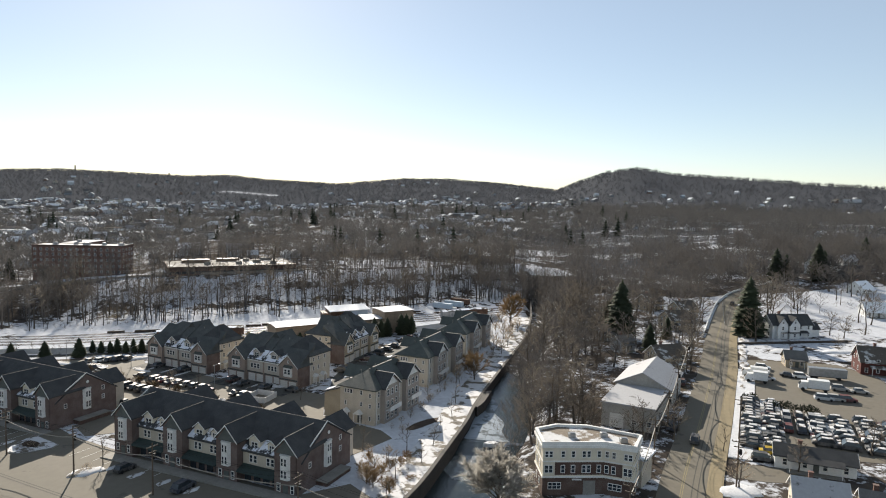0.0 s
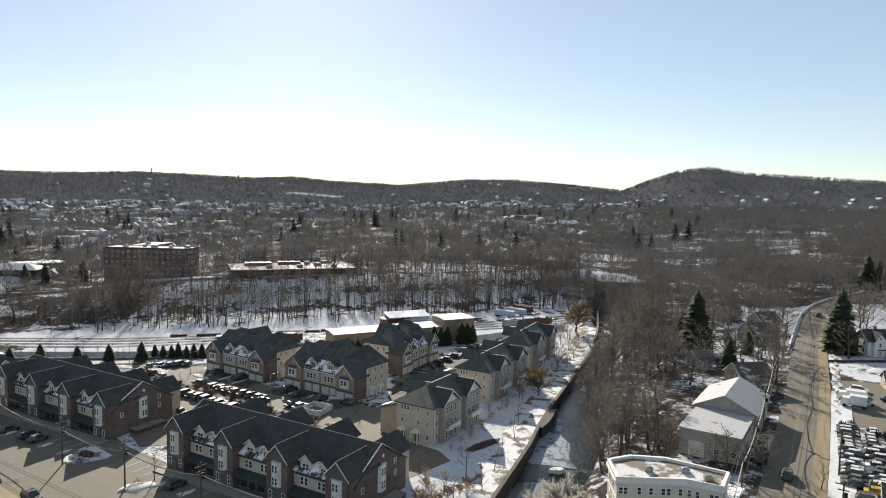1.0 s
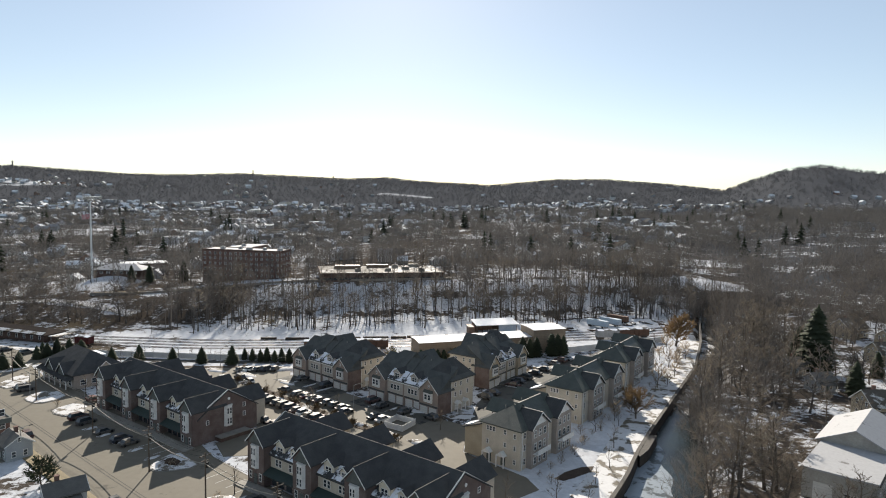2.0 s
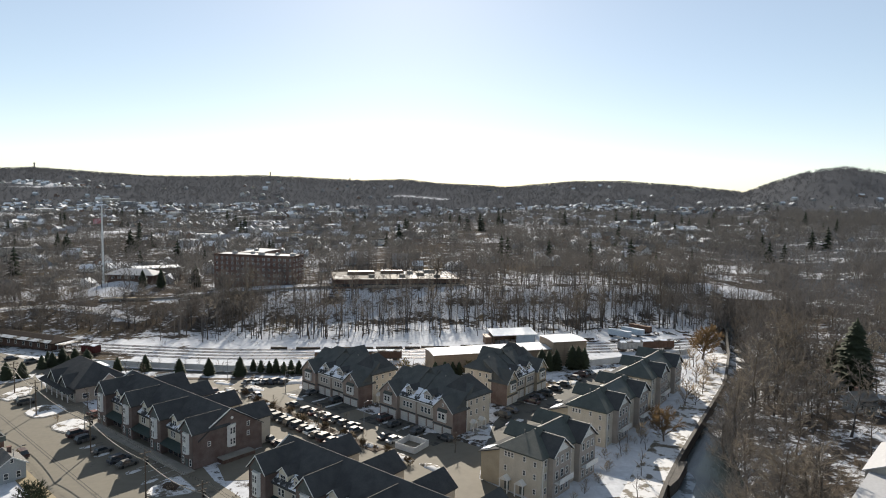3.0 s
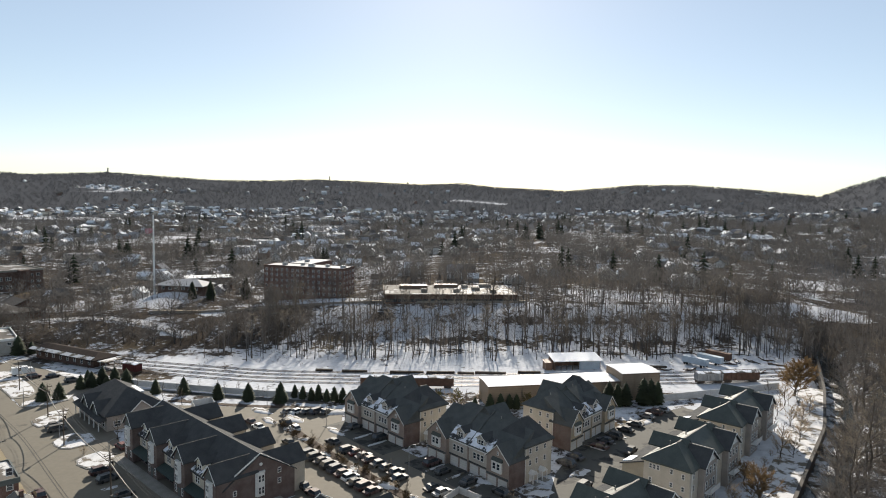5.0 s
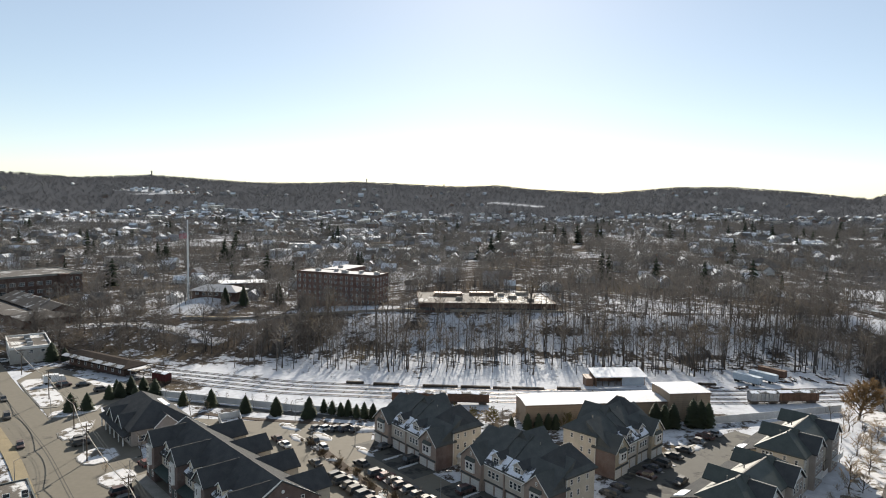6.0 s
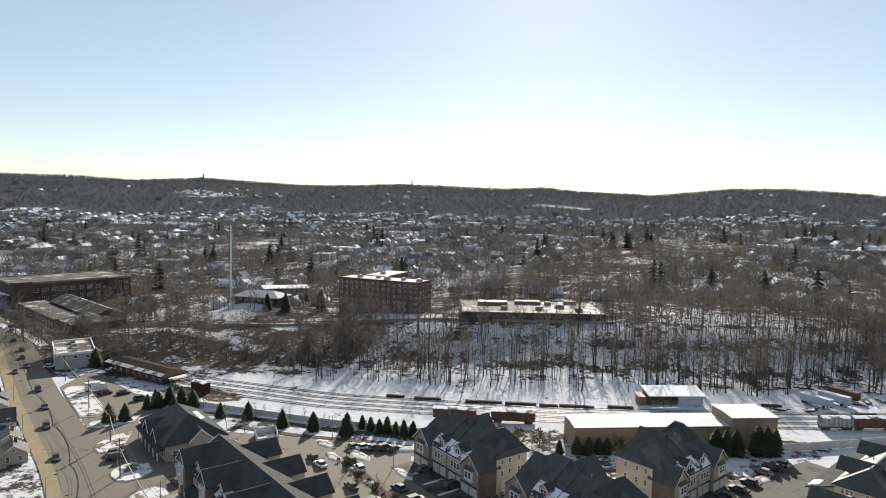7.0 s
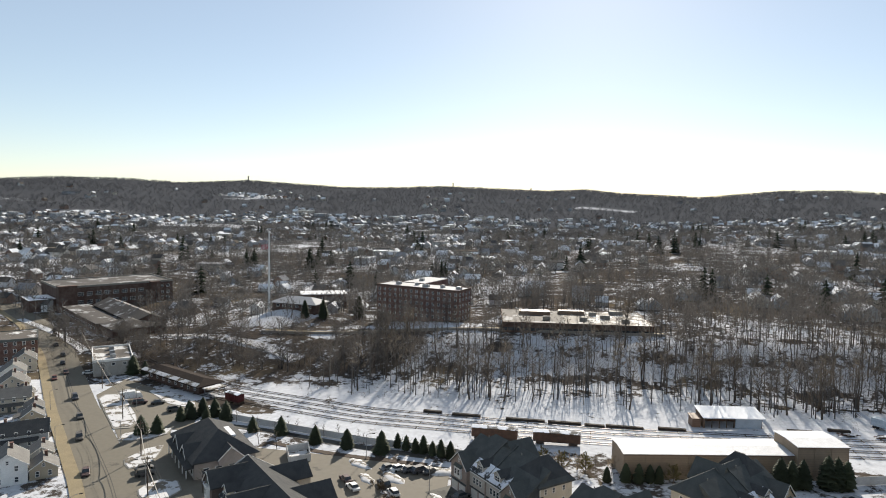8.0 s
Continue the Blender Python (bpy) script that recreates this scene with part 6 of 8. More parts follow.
# the bank above the railway: a picket of tall trunks
count = 0
while count < 120:
    u, v = rnd.uniform(48, 305), rnd.uniform(-21, 34)
    x, y = TOE[0] + RAIL_DIR.x * u - 0.349 * v, TOE[1] + RAIL_DIR.y * u + 0.937 * v
    if not clear_of(x, y, KEEP) or built(x, y):
        continue
    plant(TALL[count % 5], x, y, rnd.uniform(0.75, 1.2), rnd.uniform(0, 360), WOOD, group="trees on the railway bank")
    count += 1
while count < 1120:
    u, v = (rnd.uniform(35, 330), rnd.uniform(-21, 44)) if count < 850 else (rnd.uniform(170, 335), rnd.uniform(-14, 46))
    x, y = TOE[0] + RAIL_DIR.x * u - 0.349 * v, TOE[1] + RAIL_DIR.y * u + 0.937 * v
    if not clear_of(x, y, KEEP) or built(x, y):
        continue
    mid_spots.append((x, y, rnd.uniform(0.6, 1.15)))
    count += 1
# dense trees on the far bank of the river
count = 0
while count < 34:
    y = rnd.uniform(138, 310)
    x = wall_x(y) + river_width(y) + rnd.uniform(1.5 if y > 160 else 4, 18 if y < 200 else 30)
    if in_box(x, y, 38.3, 150.2, -28, 14, 37, 1.5) or y < 128:
        continue
    plant((BROAD + TALL[:1])[count % 5], x, y, rnd.uniform(0.85, 1.25), rnd.uniform(0, 360), "tall bare tree on the river bank", group="trees on the river bank")
    count += 1
# round the houses and along the uphill road
count = 0
while count < 60:
    x, y = rnd.uniform(48, 215), rnd.uniform(185, 345)
    lane_x = 84 + (y - 196) * 0.49
    if abs(x - lane_x) < 8 or (x > lane_x and y < 225) or (x > 150 and rnd.random() < 0.6) or (lane_x < x < 150 and rnd.random() < 0.5):
        continue
    if not clear_of(x, y, [(134, 249, 13), (72, 201, 10), (99, 263, 11), (111, 206, 8), (134, 196, 13), (211, 322, 9), (108, 285, 9)]):
        continue
    plant((BROAD + TALL)[count % 9], x, y, rnd.uniform(0.6, 1.0), rnd.uniform(0, 360), "bare spreading tree beside the houses", group="trees by the uphill road")
    count += 1
BED_TREES = [(-74, 177, 0), (-22.9, 121.1, 1), (-15.8, 133.5, 2), (-3.2, 127.8, 0), (-7.7, 119.9, 1), (-10, 126, 0), (-4.5, 114, 2), (0.5, 146, 1), (4.5, 166, 0), (6, 181, 1), (27, 255, 2), (29, 266, 0), (24, 262, 1), (18, 259, 2), (20, 228, 0), (-1.1, 136.8, 2), (-6.4, 133.7, 0), (3.4, 154.7, 1), (0.6, 175.7, 2), (20.2, 252.8, 0)]
LOT_TREES = [(23.7, 242.6, 1), (14.2, 224.5, 2), (19, 236, 0), (26, 262, 1), (22, 270, 2), (10, 196, 1), (-140, 172, 0), (-128, 166, 2), (-152, 201, 1), (-104, 193, 0), (-98, 187, 1), (-72, 176, 2), (-64, 171, 1), (-36, 168, 0), (-66, 126, 1), (-145, 201, 2), (60, 134, 1), (45, 147, 2), (50, 144, 0), (95, 131, 1), (84, 118, 2)]
for x, y, k in BED_TREES + LOT_TREES:
    plant(YOUNG[k], x, y, rnd.uniform(0.75, 1.15), rnd.uniform(0, 360), "young bare tree in a planting bed", group="young trees")
for x, y, k in ((-4, 160, 0.8), (-2, 168, 0.7), (2, 184, 0.8), (5, 192, 0.8), (-8, 144, 0.8), (-10, 130, 1.0), (-12, 124, 1.1), (-9, 114, 1.2), (22, 258, 1.1), (27, 250, 1.2), (17, 212, 0.8), (24, 160, 1.3), (22, 149, 1.3), (-13, 118, 1.3), (-6, 112, 1.0), (-14, 131, 0.9), (-3, 173, 0.9), (9, 200, 0.9)):
    plant(BUSH[int(x) % 2], x, y, k, rnd.uniform(0, 360), "leafless pale brown shrub", "shrub", "shrub", "shrubs on the river terrace")
for i, (x, y) in enumerate(((21.6, 251.1), (23.8, 242.6), (24.2, 230.2), (18.1, 216.8), (21.0, 218.2), (27.5, 246.4), (30.5, 254.7), (25.0, 262.0), (5.0, 184.5))):
    plant(SANDY, x, y, 0.8 + 0.12 * (i % 4), 47 * i, "sandy-brown leafless tree on the river terrace", "bare_tree", "tree", "trees on the terrace")
for i, (x, y, k) in enumerate(((-14.2, 121.5, 1.3), (-11.6, 116.5, 1.5), (-9.1, 123.6, 1.2), (-6.1, 128.2, 1.1), (-13.6, 127.4, 1.1), (-12.8, 118.8, 1.5), (-10.4, 120.4, 1.3), (-8.4, 114.2, 1.4), (-5.0, 120.6, 1.0), (-7.2, 125.6, 1.0))):
    plant(RUSSET, x, y, 0.42 * k, 71 * i, "tawny leafless shrub on the snowy corner", "shrub", "shrub", "tawny shrubs on the corner")
plant(WILLOW, 29.4, 274.5, 1.3, 20, "large orange-brown willow beside the river", "willow_tree")
plant(RUSSET, 10.4, 187.5, 1.55, 70, "russet-leaved shrub tree on the terrace", "russet_tree")
plant(RUSSET, 8.5, 199.5, 0.9, 200, "russet-leaved shrub tree on the terrace", "russet_tree")
for i, (x, y) in enumerate(((163, 300), (170, 330), (158, 322), (190, 285), (205, 270), (178, 268), (232, 330), (226, 296), (196, 345), (215, 372), (182, 372), (165, 352), (240, 360), (155, 282), (218, 255), (196, 248), (172, 240), (240, 268))):
    plant(BROAD[i % 4], x, y, rnd.uniform(0.7, 1.05), 30 * i, "bare spreading tree in the snowy field", group="trees in the field")
for i in range(12):
    x, y = -86 + i * 4.1, 222.5 + i * 1.45 + (i % 3)
    plant((SANDY, BUSH[0], YOUNG[1])[i % 3], x, y, (0.7, 1.5, 0.8)[i % 3], 70 * i, "scrubby leafless tree before the metal shed", "bare_tree", "tree", "scrub before the shed")
DOME = tree_kind(73, ("bark", "twig_palest"), H=6.0, spread=0.82, low=0.04, limbs=38, branches=15, twigs=24, radius=0.16, thin=2.0, up=0.75)
plant(DOME, 11.2, 112.5, 1.35, 30, "dense round pale leafless tree on the river bank", "bare_tree")
plant(BROAD[1], 70.5, 124.2, 0.5, 60, "bare tree before the low white building", "bare_tree")
for i, (x, y, k) in enumerate(((76.5, 196, 0.75), (80.5, 207, 0.8), (85.5, 219, 0.85), (89, 230, 0.8), (94, 236, 0.7), (97.5, 247, 0.9), (102, 259, 0.85), (110, 272, 0.9), (124, 262, 1.0), (128, 274, 1.15), (134, 283, 1.2), (141, 276, 1.05), (146, 290, 1.2), (152, 300, 1.1), (122, 256, 0.8))):
    plant(BROAD[i % 4], x, y, k, 61 * i, "large bare spreading tree beside the uphill road", group="trees by the uphill road")
plant(OAK, 55.5, 116.2, 0.5, 10, "bare tree on the snowy corner", "bare_tree")
for i, (x, y) in enumerate(((43, 140), (46, 143.5), (52, 141), (55, 146), (35, 146), (33, 141), (90, 132), (70, 190), (62, 188))):
    plant(BROAD[i % 4], x, y, 0.6 + 0.05 * (i % 3), 40 * i, "bare tree beside the warehouse yard", group="trees by the warehouse")


# ---- evergreens ----
def spruce_mesh(seed, H, R, tiers, arms, slim=False, fall=0.7, tuck=1.0):
    r = random.Random(seed)
    s = Solid()
    for i in range(tiers):
        k = i / (tiers - 1)
        z = H * (0.07 + 0.9 * k)
        rad = R * (1 - k) ** (0.5 if slim else fall) * min(1, tuck + 2.2 * k) + 0.08
        for j in range(arms):
            a = 2 * math.pi * (j + r.random() * 0.7) / arms + i * 0.9
            ln = rad * r.uniform(0.55, 1.2)
            wd = ln * r.uniform(0.3, 0.45) + 0.08
            drop = ln * (-0.9 if slim else r.uniform(0.15, 0.4))
            c, q = math.cos(a), math.sin(a)
            th = H / tiers * r.uniform(0.5, 0.8)
            tip = (c * ln, q * ln, z - drop)
            p = [(0, 0, z + th), (0, 0, z - th * 0.4), (c * ln * 0.6 - q * wd, q * ln * 0.6 + c * wd, z - drop * 0.8), (c * ln * 0.6 + q * wd, q * ln * 0.6 - c * wd, z - drop * 0.8), tip]
            s.add(p, [(0, 2, 4), (0, 4, 3), (1, 4, 2), (1, 3, 4), (0, 3, 1), (0, 1, 2)])
    s.cone(0, 0, H * 0.92, H * 1.02, R * 0.1, 0.01, 5)
    return s


def evergreen_kind(seed, mat, H, R, tiers, arms, slim=False, fall=0.7, tuck=1.0):
    return Solid().cone(0, 0, -0.4, H * 0.5, R * 0.07 + 0.04, 0.03, 6).mesh("trunk", M["bark"]), spruce_mesh(seed, H, R, tiers, arms, slim, fall, tuck).mesh("crown", M[mat])


SPRUCE = [evergreen_kind(80 + i, "needle", 6.0, 2.6, 20, 15, False, 0.58, 0.65) for i in range(3)]
PINE = [evergreen_kind(84 + i, "needle", 17.0, 5.2, 30, 18, False, 0.5, 0.7) for i in range(2)]
CEDAR = [evergreen_kind(87 + i, "needle", 5.6, 1.9, 20, 14, False, 0.5, 0.6) for i in range(2)]
OLIVE = tree_kind(90, ("bark", "needle_olive"), H=4.4, spread=0.5, low=0.06, limbs=18, branches=9, twigs=9, radius=0.08, thin=2.0, up=0.8)
for i, (x, y, h) in enumerate(((-187, 189.1, 1), (-183.8, 192.1, 0.95), (-187.7, 203.2, 0.8), (-186.1, 206, 0.9), (-186.2, 210.4, 1.0), (-175.8, 210.4, 1.0), (-161.2, 207.6, 0.8), (-152.2, 209.9, 0.95), (-138.9, 209.5, 0.9), (-129.1, 211.3, 0.95), (-119, 213.5, 1.05), (-251.1, 230.6, 1.3), (-247, 233, 0.9), (-190.6, 208.6, 0.8), (-182.0, 211.5, 1.0), (-180.0, 206.5, 0.75), (-178.6, 213.0, 0.9))):
    plant(SPRUCE[i % 3], x, y, h, 50 * i, "dark green conical spruce on the lot edge", "spruce_tree", "tree", "spruces along the lot")
for i, (x, y) in enumerate(((-117.3, 218.7), (-114.2, 218.3), (-111, 218), (-109.1, 219), (-106.1, 218.8), (-103.8, 219.3), (-101, 219.5), (-61.1, 226), (-57.2, 228.3), (-54.3, 229.4), (-52, 231), (-50, 231.6), (-24.6, 243.6), (-22.3, 245), (-20, 246), (-15, 248.6), (-13, 249.8), (-11, 250.6))):
    plant(CEDAR[i % 2], x, y, rnd.uniform(0.9, 1.2) * (1.25 if i > 11 else 0.8), 40 * i, "slim dark green cedar in a hedge row", "cedar_tree", "tree", "cedar screens")
for i, (x, y) in enumerate(((-77.6, 226), (-73.4, 228), (-67.4, 228.5), (-84, 224), (-47, 233), (-42, 236), (-36, 238))):
    plant(OLIVE, x, y, rnd.uniform(1.05, 1.4), 50 * i, "olive-yellow evergreen shrub before the metal shed", "evergreen_shrub", "shrub", "shrubs before the shed")
for i, (x, y, h) in enumerate(((118.5, 249.5, 1.36), (68.3, 245.3, 1.3), (65.6, 253.5, 0.8), (85.4, 243.6, 0.5), (184, 359, 1.05), (203, 352, 1.2), (191, 362, 0.8), (209, 357, 0.9), (262, 405, 0.9), (-241, 318, 0.55), (-236, 326, 0.6), (-228, 345, 0.7), (72, 222, 0.6))):
    plant(PINE[i % 2], x, y, h, 70 * i, "tall dark evergreen among bare trees", "pine_tree", "tree", "dark pines")


for i in range(15):
    x = -172 + i * 4.6 + 1.4 * math.sin(i * 2.3)
    plant(YOUNG[i % 3], x, 211.2 + (x + 172) * 0.125 + 0.5 * math.sin(i * 1.7), rnd.uniform(0.45, 0.8), 70 * i, "small bare sapling beside the pale panel fence", "sapling", "tree", "saplings along the fence")


YEW = tree_kind(91, ("bark", "needle"), H=5.6, spread=0.62, low=0.05, limbs=24, branches=10, twigs=12, radius=0.12, thin=2.6, up=0.7)
plant(YEW, -104.2, 120.3, 1.0, 20, "dense dark rounded evergreen beside the street", "evergreen_shrub", "shrub")
HEDGE = tree_kind(92, ("bark", "needle"), H=2.3, spread=0.6, low=0.03, limbs=18, branches=10, twigs=22, radius=0.05, thin=1.1, up=0.8, twig_len=0.8)
for i in range(9):
    x, y = (85.0 + i * 1.25, 162.2 - i * 0.9) if i < 7 else (80.0 + (i - 7) * 2.2, 167.6)
    plant(HEDGE, x, y, 0.9 + 0.1 * (i % 3), 50 * i, "clipped dark round shrub between parked cars", "evergreen_shrub", "shrub", "shrubs on the dealer's lot")


# ---- woods and town in the distance ----
def template(seed, H, spread, limbs, twigs, stem, limb, twig, low=0.3, droop=0.0):
    """A light bare tree for the far woods: a tapered stem, limbs and a broom of thin twigs, as arrays of points and triangles."""
    r = random.Random(seed)
    v, f = [], []

    def blade(a, b, w):
        d = b - a
        q = d.cross(Vector((r.uniform(-1, 1), r.uniform(-1, 1), r.uniform(-1, 1)))).normalized() * w
        k = len(v)
        v.extend([a + q, a - q, b])
        f.append((k, k + 1, k + 2))
    top = Vector((r.uniform(-0.06, 0.06) * H, r.uniform(-0.06, 0.06) * H, H * 0.93))
    for i in range(3):
        g = 2.09 * i
        v.append(Vector((stem * math.cos(g), stem * math.sin(g), -1.5)))
    v.append(top)
    f.extend([(0, 1, 3), (1, 2, 3), (2, 0, 3)])
    for i in range(limbs):
        k = low + (0.92 - low) * (i + r.random()) / limbs
        a = top * k
        ang = i * 2.4 + r.random()
        ln = spread * H * (1.2 - 0.75 * k) * r.uniform(0.75, 1.2)
        out = Vector((math.cos(ang), math.sin(ang), 0.45 + k * 0.9 - droop))
        e = a + out.normalized() * ln
        blade(a, e, limb)
        for _ in range(twigs):
            g = a.lerp(e, r.uniform(0.2, 1.0))
            d = (out * 0.6 + Vector((r.uniform(-1.1, 1.1), r.uniform(-1.1, 1.1), r.uniform(-0.3, 1.3)))).normalized()
            blade(g, g + d * ln * r.uniform(0.3, 0.62), twig)
    return np.array([tuple(p) for p in v]), np.array(f)


def joined(kind):
    """A detailed tree's trunk and crown as arrays."""
    v, f, k = [], [], 0
    for me in kind:
        v += [tuple(p.co) for p in me.vertices]
        f += [(q.vertices[0] + k, q.vertices[i] + k, q.vertices[i + 1] + k) for q in me.polygons for i in range(1, len(q.vertices) - 1)]
        k = len(v)
    return np.array(v), np.array(f)


def scatter(name, kinds, spots, mat, label, category, sink=0.0):
    """All the trees of one far wood in one mesh; spots: x, y, size."""
    vs, fs, k = [], [], 0
    r = random.Random(7)
    for i, (x, y, size) in enumerate(spots):
        if clearing(x, y):
            continue
        v, f = kinds[i % len(kinds)]
        a = r.uniform(0, 6.28)
        c, q = math.cos(a) * size, math.sin(a) * size
        rot = np.array(((c, -q, 0), (q, c, 0), (0, 0, size)))
        vs.append(v @ rot.T + np.array((x, y, land(x, y) - sink)))
        fs.append(f + k)
        k += len(v)
    v, f = np.concatenate(vs), np.concatenate(fs)
    me = bpy.data.meshes.new(name)
    me.vertices.add(len(v))
    me.vertices.foreach_set("co", v.ravel())
    me.loops.add(f.size)
    me.loops.foreach_set("vertex_index", f.ravel())
    me.polygons.add(len(f))
    me.polygons.foreach_set("loop_start", np.arange(0, f.size, 3))
    me.update(calc_edges=True)
    me.materials.append(M[mat])
    return tagged(new(name, me), label, category, "", "stuff")


NEARER = [template(100 + i, 18, 0.26, 10, 8, 0.23, 0.07, 0.035, 0.38) for i in range(5)]
MIDDLE = [template(110 + i, 12.5, 0.42, 8, 4, 0.26, 0.18, 0.16, 0.22) for i in range(6)]
DISTANT = [template(120 + i, 11, 0.6, 5, 3, 0.4, 0.5, 0.45, 0.2) for i in range(5)]
thick_spots = []
for _ in range(1500):
    # right-hand slope and the wood behind the low factory
    if rnd.random() < 0.62:
        x, y = rnd.uniform(20, 330), rnd.uniform(320, 520)
        if y < 333 and x > 165:
            continue
    else:
        x, y = rnd.uniform(-175, 40), rnd.uniform(366, 440)
    if built(x, y) or (abs(x - 126 - (y - 290) * 0.52) < 6 and y < 340):
        continue
    if x > 20 and noise.noise(Vector((x / 35, y / 35, 15))) < -0.15:
        continue
    (thick_spots if x > 20 else mid_spots).append((x, y, rnd.uniform(0.6, 1.0)))
for _ in range(45):
    x, y = rnd.uniform(-360, -170), rnd.uniform(246, 345)
    if rail_side(x, y) > 4 and clear_of(x, y, KEEP) and not built(x, y):
        mid_spots.append((x, y, rnd.uniform(0.4, 0.75)))
for _ in range(640):
    # thick wood round and above the snowy field
    x, y = rnd.uniform(135, 340), rnd.uniform(336, 470)
    if y > 358 or x > 190:
        thick_spots.append((x, y, rnd.uniform(0.7, 1.15)))
for _ in range(230):
    x, y = rnd.uniform(85, 172), rnd.uniform(285, 400)
    if abs(x - 126 - (y - 290) * 0.52) > 7 and not (145 < x < 190 and 322 < y < 356) and clear_of(x, y, [(108, 285, 10), (100, 304, 9)]):
        thick_spots.append((x, y, rnd.uniform(0.65, 1.05)))
for _ in range(46):
    x, y = (rnd.uniform(-224, -166), rnd.uniform(333, 340)) if rnd.random() < 0.6 else (rnd.uniform(-150, -72), rnd.uniform(316, 352))
    if not built(x, y):
        mid_spots.append((x, y, rnd.uniform(0.7, 1.0)))
near_spots = []
while len(near_spots) < 26:
    y = rnd.uniform(142, 320)
    x = wall_x(y) + river_width(y) + rnd.uniform(1.5 if y > 160 else 4, 18 if y < 200 else 34)
    if not in_box(x, y, 38.3, 150.2, -28, 14, 37, 1.5) and not in_box(x, y, 67, 196.5, 16, 10, 8, 2):
        near_spots.append((x, y, rnd.uniform(0.7, 1.05)))
for _ in range(260):
    # spreading trees round the houses between river and road, and above the field
    x, y = (rnd.uniform(45, 120), rnd.uniform(200, 335)) if rnd.random() < 0.62 else (rnd.uniform(130, 260), rnd.uniform(318, 372))
    lane_x = 86.5 + (y - 203) * 0.46
    if len(near_spots) > 100 or abs(x - lane_x) < 9 or (x > 145 and y < 356 and x < 185) or (x > lane_x and y < 300) or not clear_of(x, y, [(72, 201, 11), (99, 263, 12), (108, 285, 9), (100, 304, 9), (62, 226, 7), (64, 244, 7)]):
        continue
    near_spots.append((x, y, rnd.uniform(0.75, 1.1)))
for _ in range(210):
    # spreading trees behind the station
    x, y = rnd.uniform(-350, -172), rnd.uniform(240, 316)
    if rail_side(x, y) > 3 and clear_of(x, y, KEEP) and not built(x, y) and not snow_track(x, y) and not (-300 < x < -205 and y > 286):
        near_spots.append((x, y, rnd.uniform(0.5, 0.95)))
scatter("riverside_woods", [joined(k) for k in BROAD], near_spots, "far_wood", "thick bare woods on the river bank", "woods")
THICK = [template(140 + i, 13.5, 0.46, 13, 11, 0.18, 0.09, 0.06, 0.16) for i in range(6)]
RIVERSIDE = [template(160 + i, 14, 0.46, 18, 18, 0.13, 0.06, 0.032, 0.1) for i in range(5)]
river_spots = []
while len(river_spots) < 95:
    y = rnd.uniform(138, 335)
    w = rnd.uniform(-0.8 if y > 185 else 1.5, 12 if y < 200 else 24)
    x = wall_x(y) + river_width(y) + w
    if not in_box(x, y, 38.3, 150.2, -28, 14, 37, 1.5) and not in_box(x, y, 67, 196.5, 16, 10, 8, 2) and y > 128:
        river_spots.append((x, y, rnd.uniform(0.6, 1.0)))
for _ in range(260):
    # spreading scrub trees above the station
    u, v = rnd.uniform(-110, 70), rnd.uniform(-6, 52)
    x, y = TOE[0] + RAIL_DIR.x * u - 0.349 * v, TOE[1] + RAIL_DIR.y * u + 0.937 * v
    if clear_of(x, y, KEEP) and not built(x, y) and not (19 < v < 27 and u < 30) and noise.noise(Vector((x / 14, y / 14, 3))) > -0.1:
        river_spots.append((x, y, rnd.uniform(0.45, 0.95)))
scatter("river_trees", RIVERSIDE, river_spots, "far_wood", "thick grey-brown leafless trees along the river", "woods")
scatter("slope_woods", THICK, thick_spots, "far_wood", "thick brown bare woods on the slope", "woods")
BRUSH = [template(150 + i, 3.2, 0.8, 9, 6, 0.05, 0.04, 0.035, 0.03) for i in range(4)]
low = []
for _ in range(1300):
    u, v = rnd.uniform(-70, 330), rnd.uniform(-18, 50)
    x, y = TOE[0] + RAIL_DIR.x * u - 0.349 * v, TOE[1] + RAIL_DIR.y * u + 0.937 * v
    if noise.noise(Vector((x / 9, y / 9, 9))) > -0.25 and clear_of(x, y, KEEP) and not built(x, y):
        low.append((x, y, rnd.uniform(0.2, 0.5)))
for _ in range(420):
    # weeds along the foot of the bank
    u, v = rnd.uniform(0, 330), rnd.uniform(-31, -8)
    x, y = TOE[0] + RAIL_DIR.x * u - 0.349 * v, TOE[1] + RAIL_DIR.y * u + 0.937 * v
    if clear_of(x, y, KEEP) and noise.noise(Vector((x / 13, y / 13, 4))) > 0:
        low.append((x, y, rnd.uniform(0.2, 0.5)))
for _ in range(800):
    x, y = rnd.uniform(-370, -160), rnd.uniform(240, 335)
    if rail_side(x, y) > 1 and not snow_track(x, y) and clear_of(x, y, KEEP[8:9]) and not built(x, y) and (x < -216 or (x < -176 and y < 303)):
        low.append((x, y, rnd.uniform(0.5, 1.3)))
for _ in range(200):
    y = rnd.uniform(125, 320)
    x = wall_x(y) + river_width(y) + rnd.uniform(2, 34)
    if not in_box(x, y, 38.3, 150.2, -28, 14, 37, 1) and not in_box(x, y, 18, 112, 0, 22, 13, 1):
        low.append((x, y, rnd.uniform(0.5, 1.3)))
for _ in range(300):
    x, y = rnd.uniform(60, 240), rnd.uniform(205, 300)
    lane_x = 84 + (y - 196) * 0.49
    if abs(x - lane_x) > 8 and noise.noise(Vector((x / 15, y / 15, 9))) > 0.1 and clear_of(x, y, [(134, 249, 12), (111, 206, 8), (134, 196, 13)]) and not (x > lane_x and y < 222):
        low.append((x, y, rnd.uniform(0.5, 1.2)))
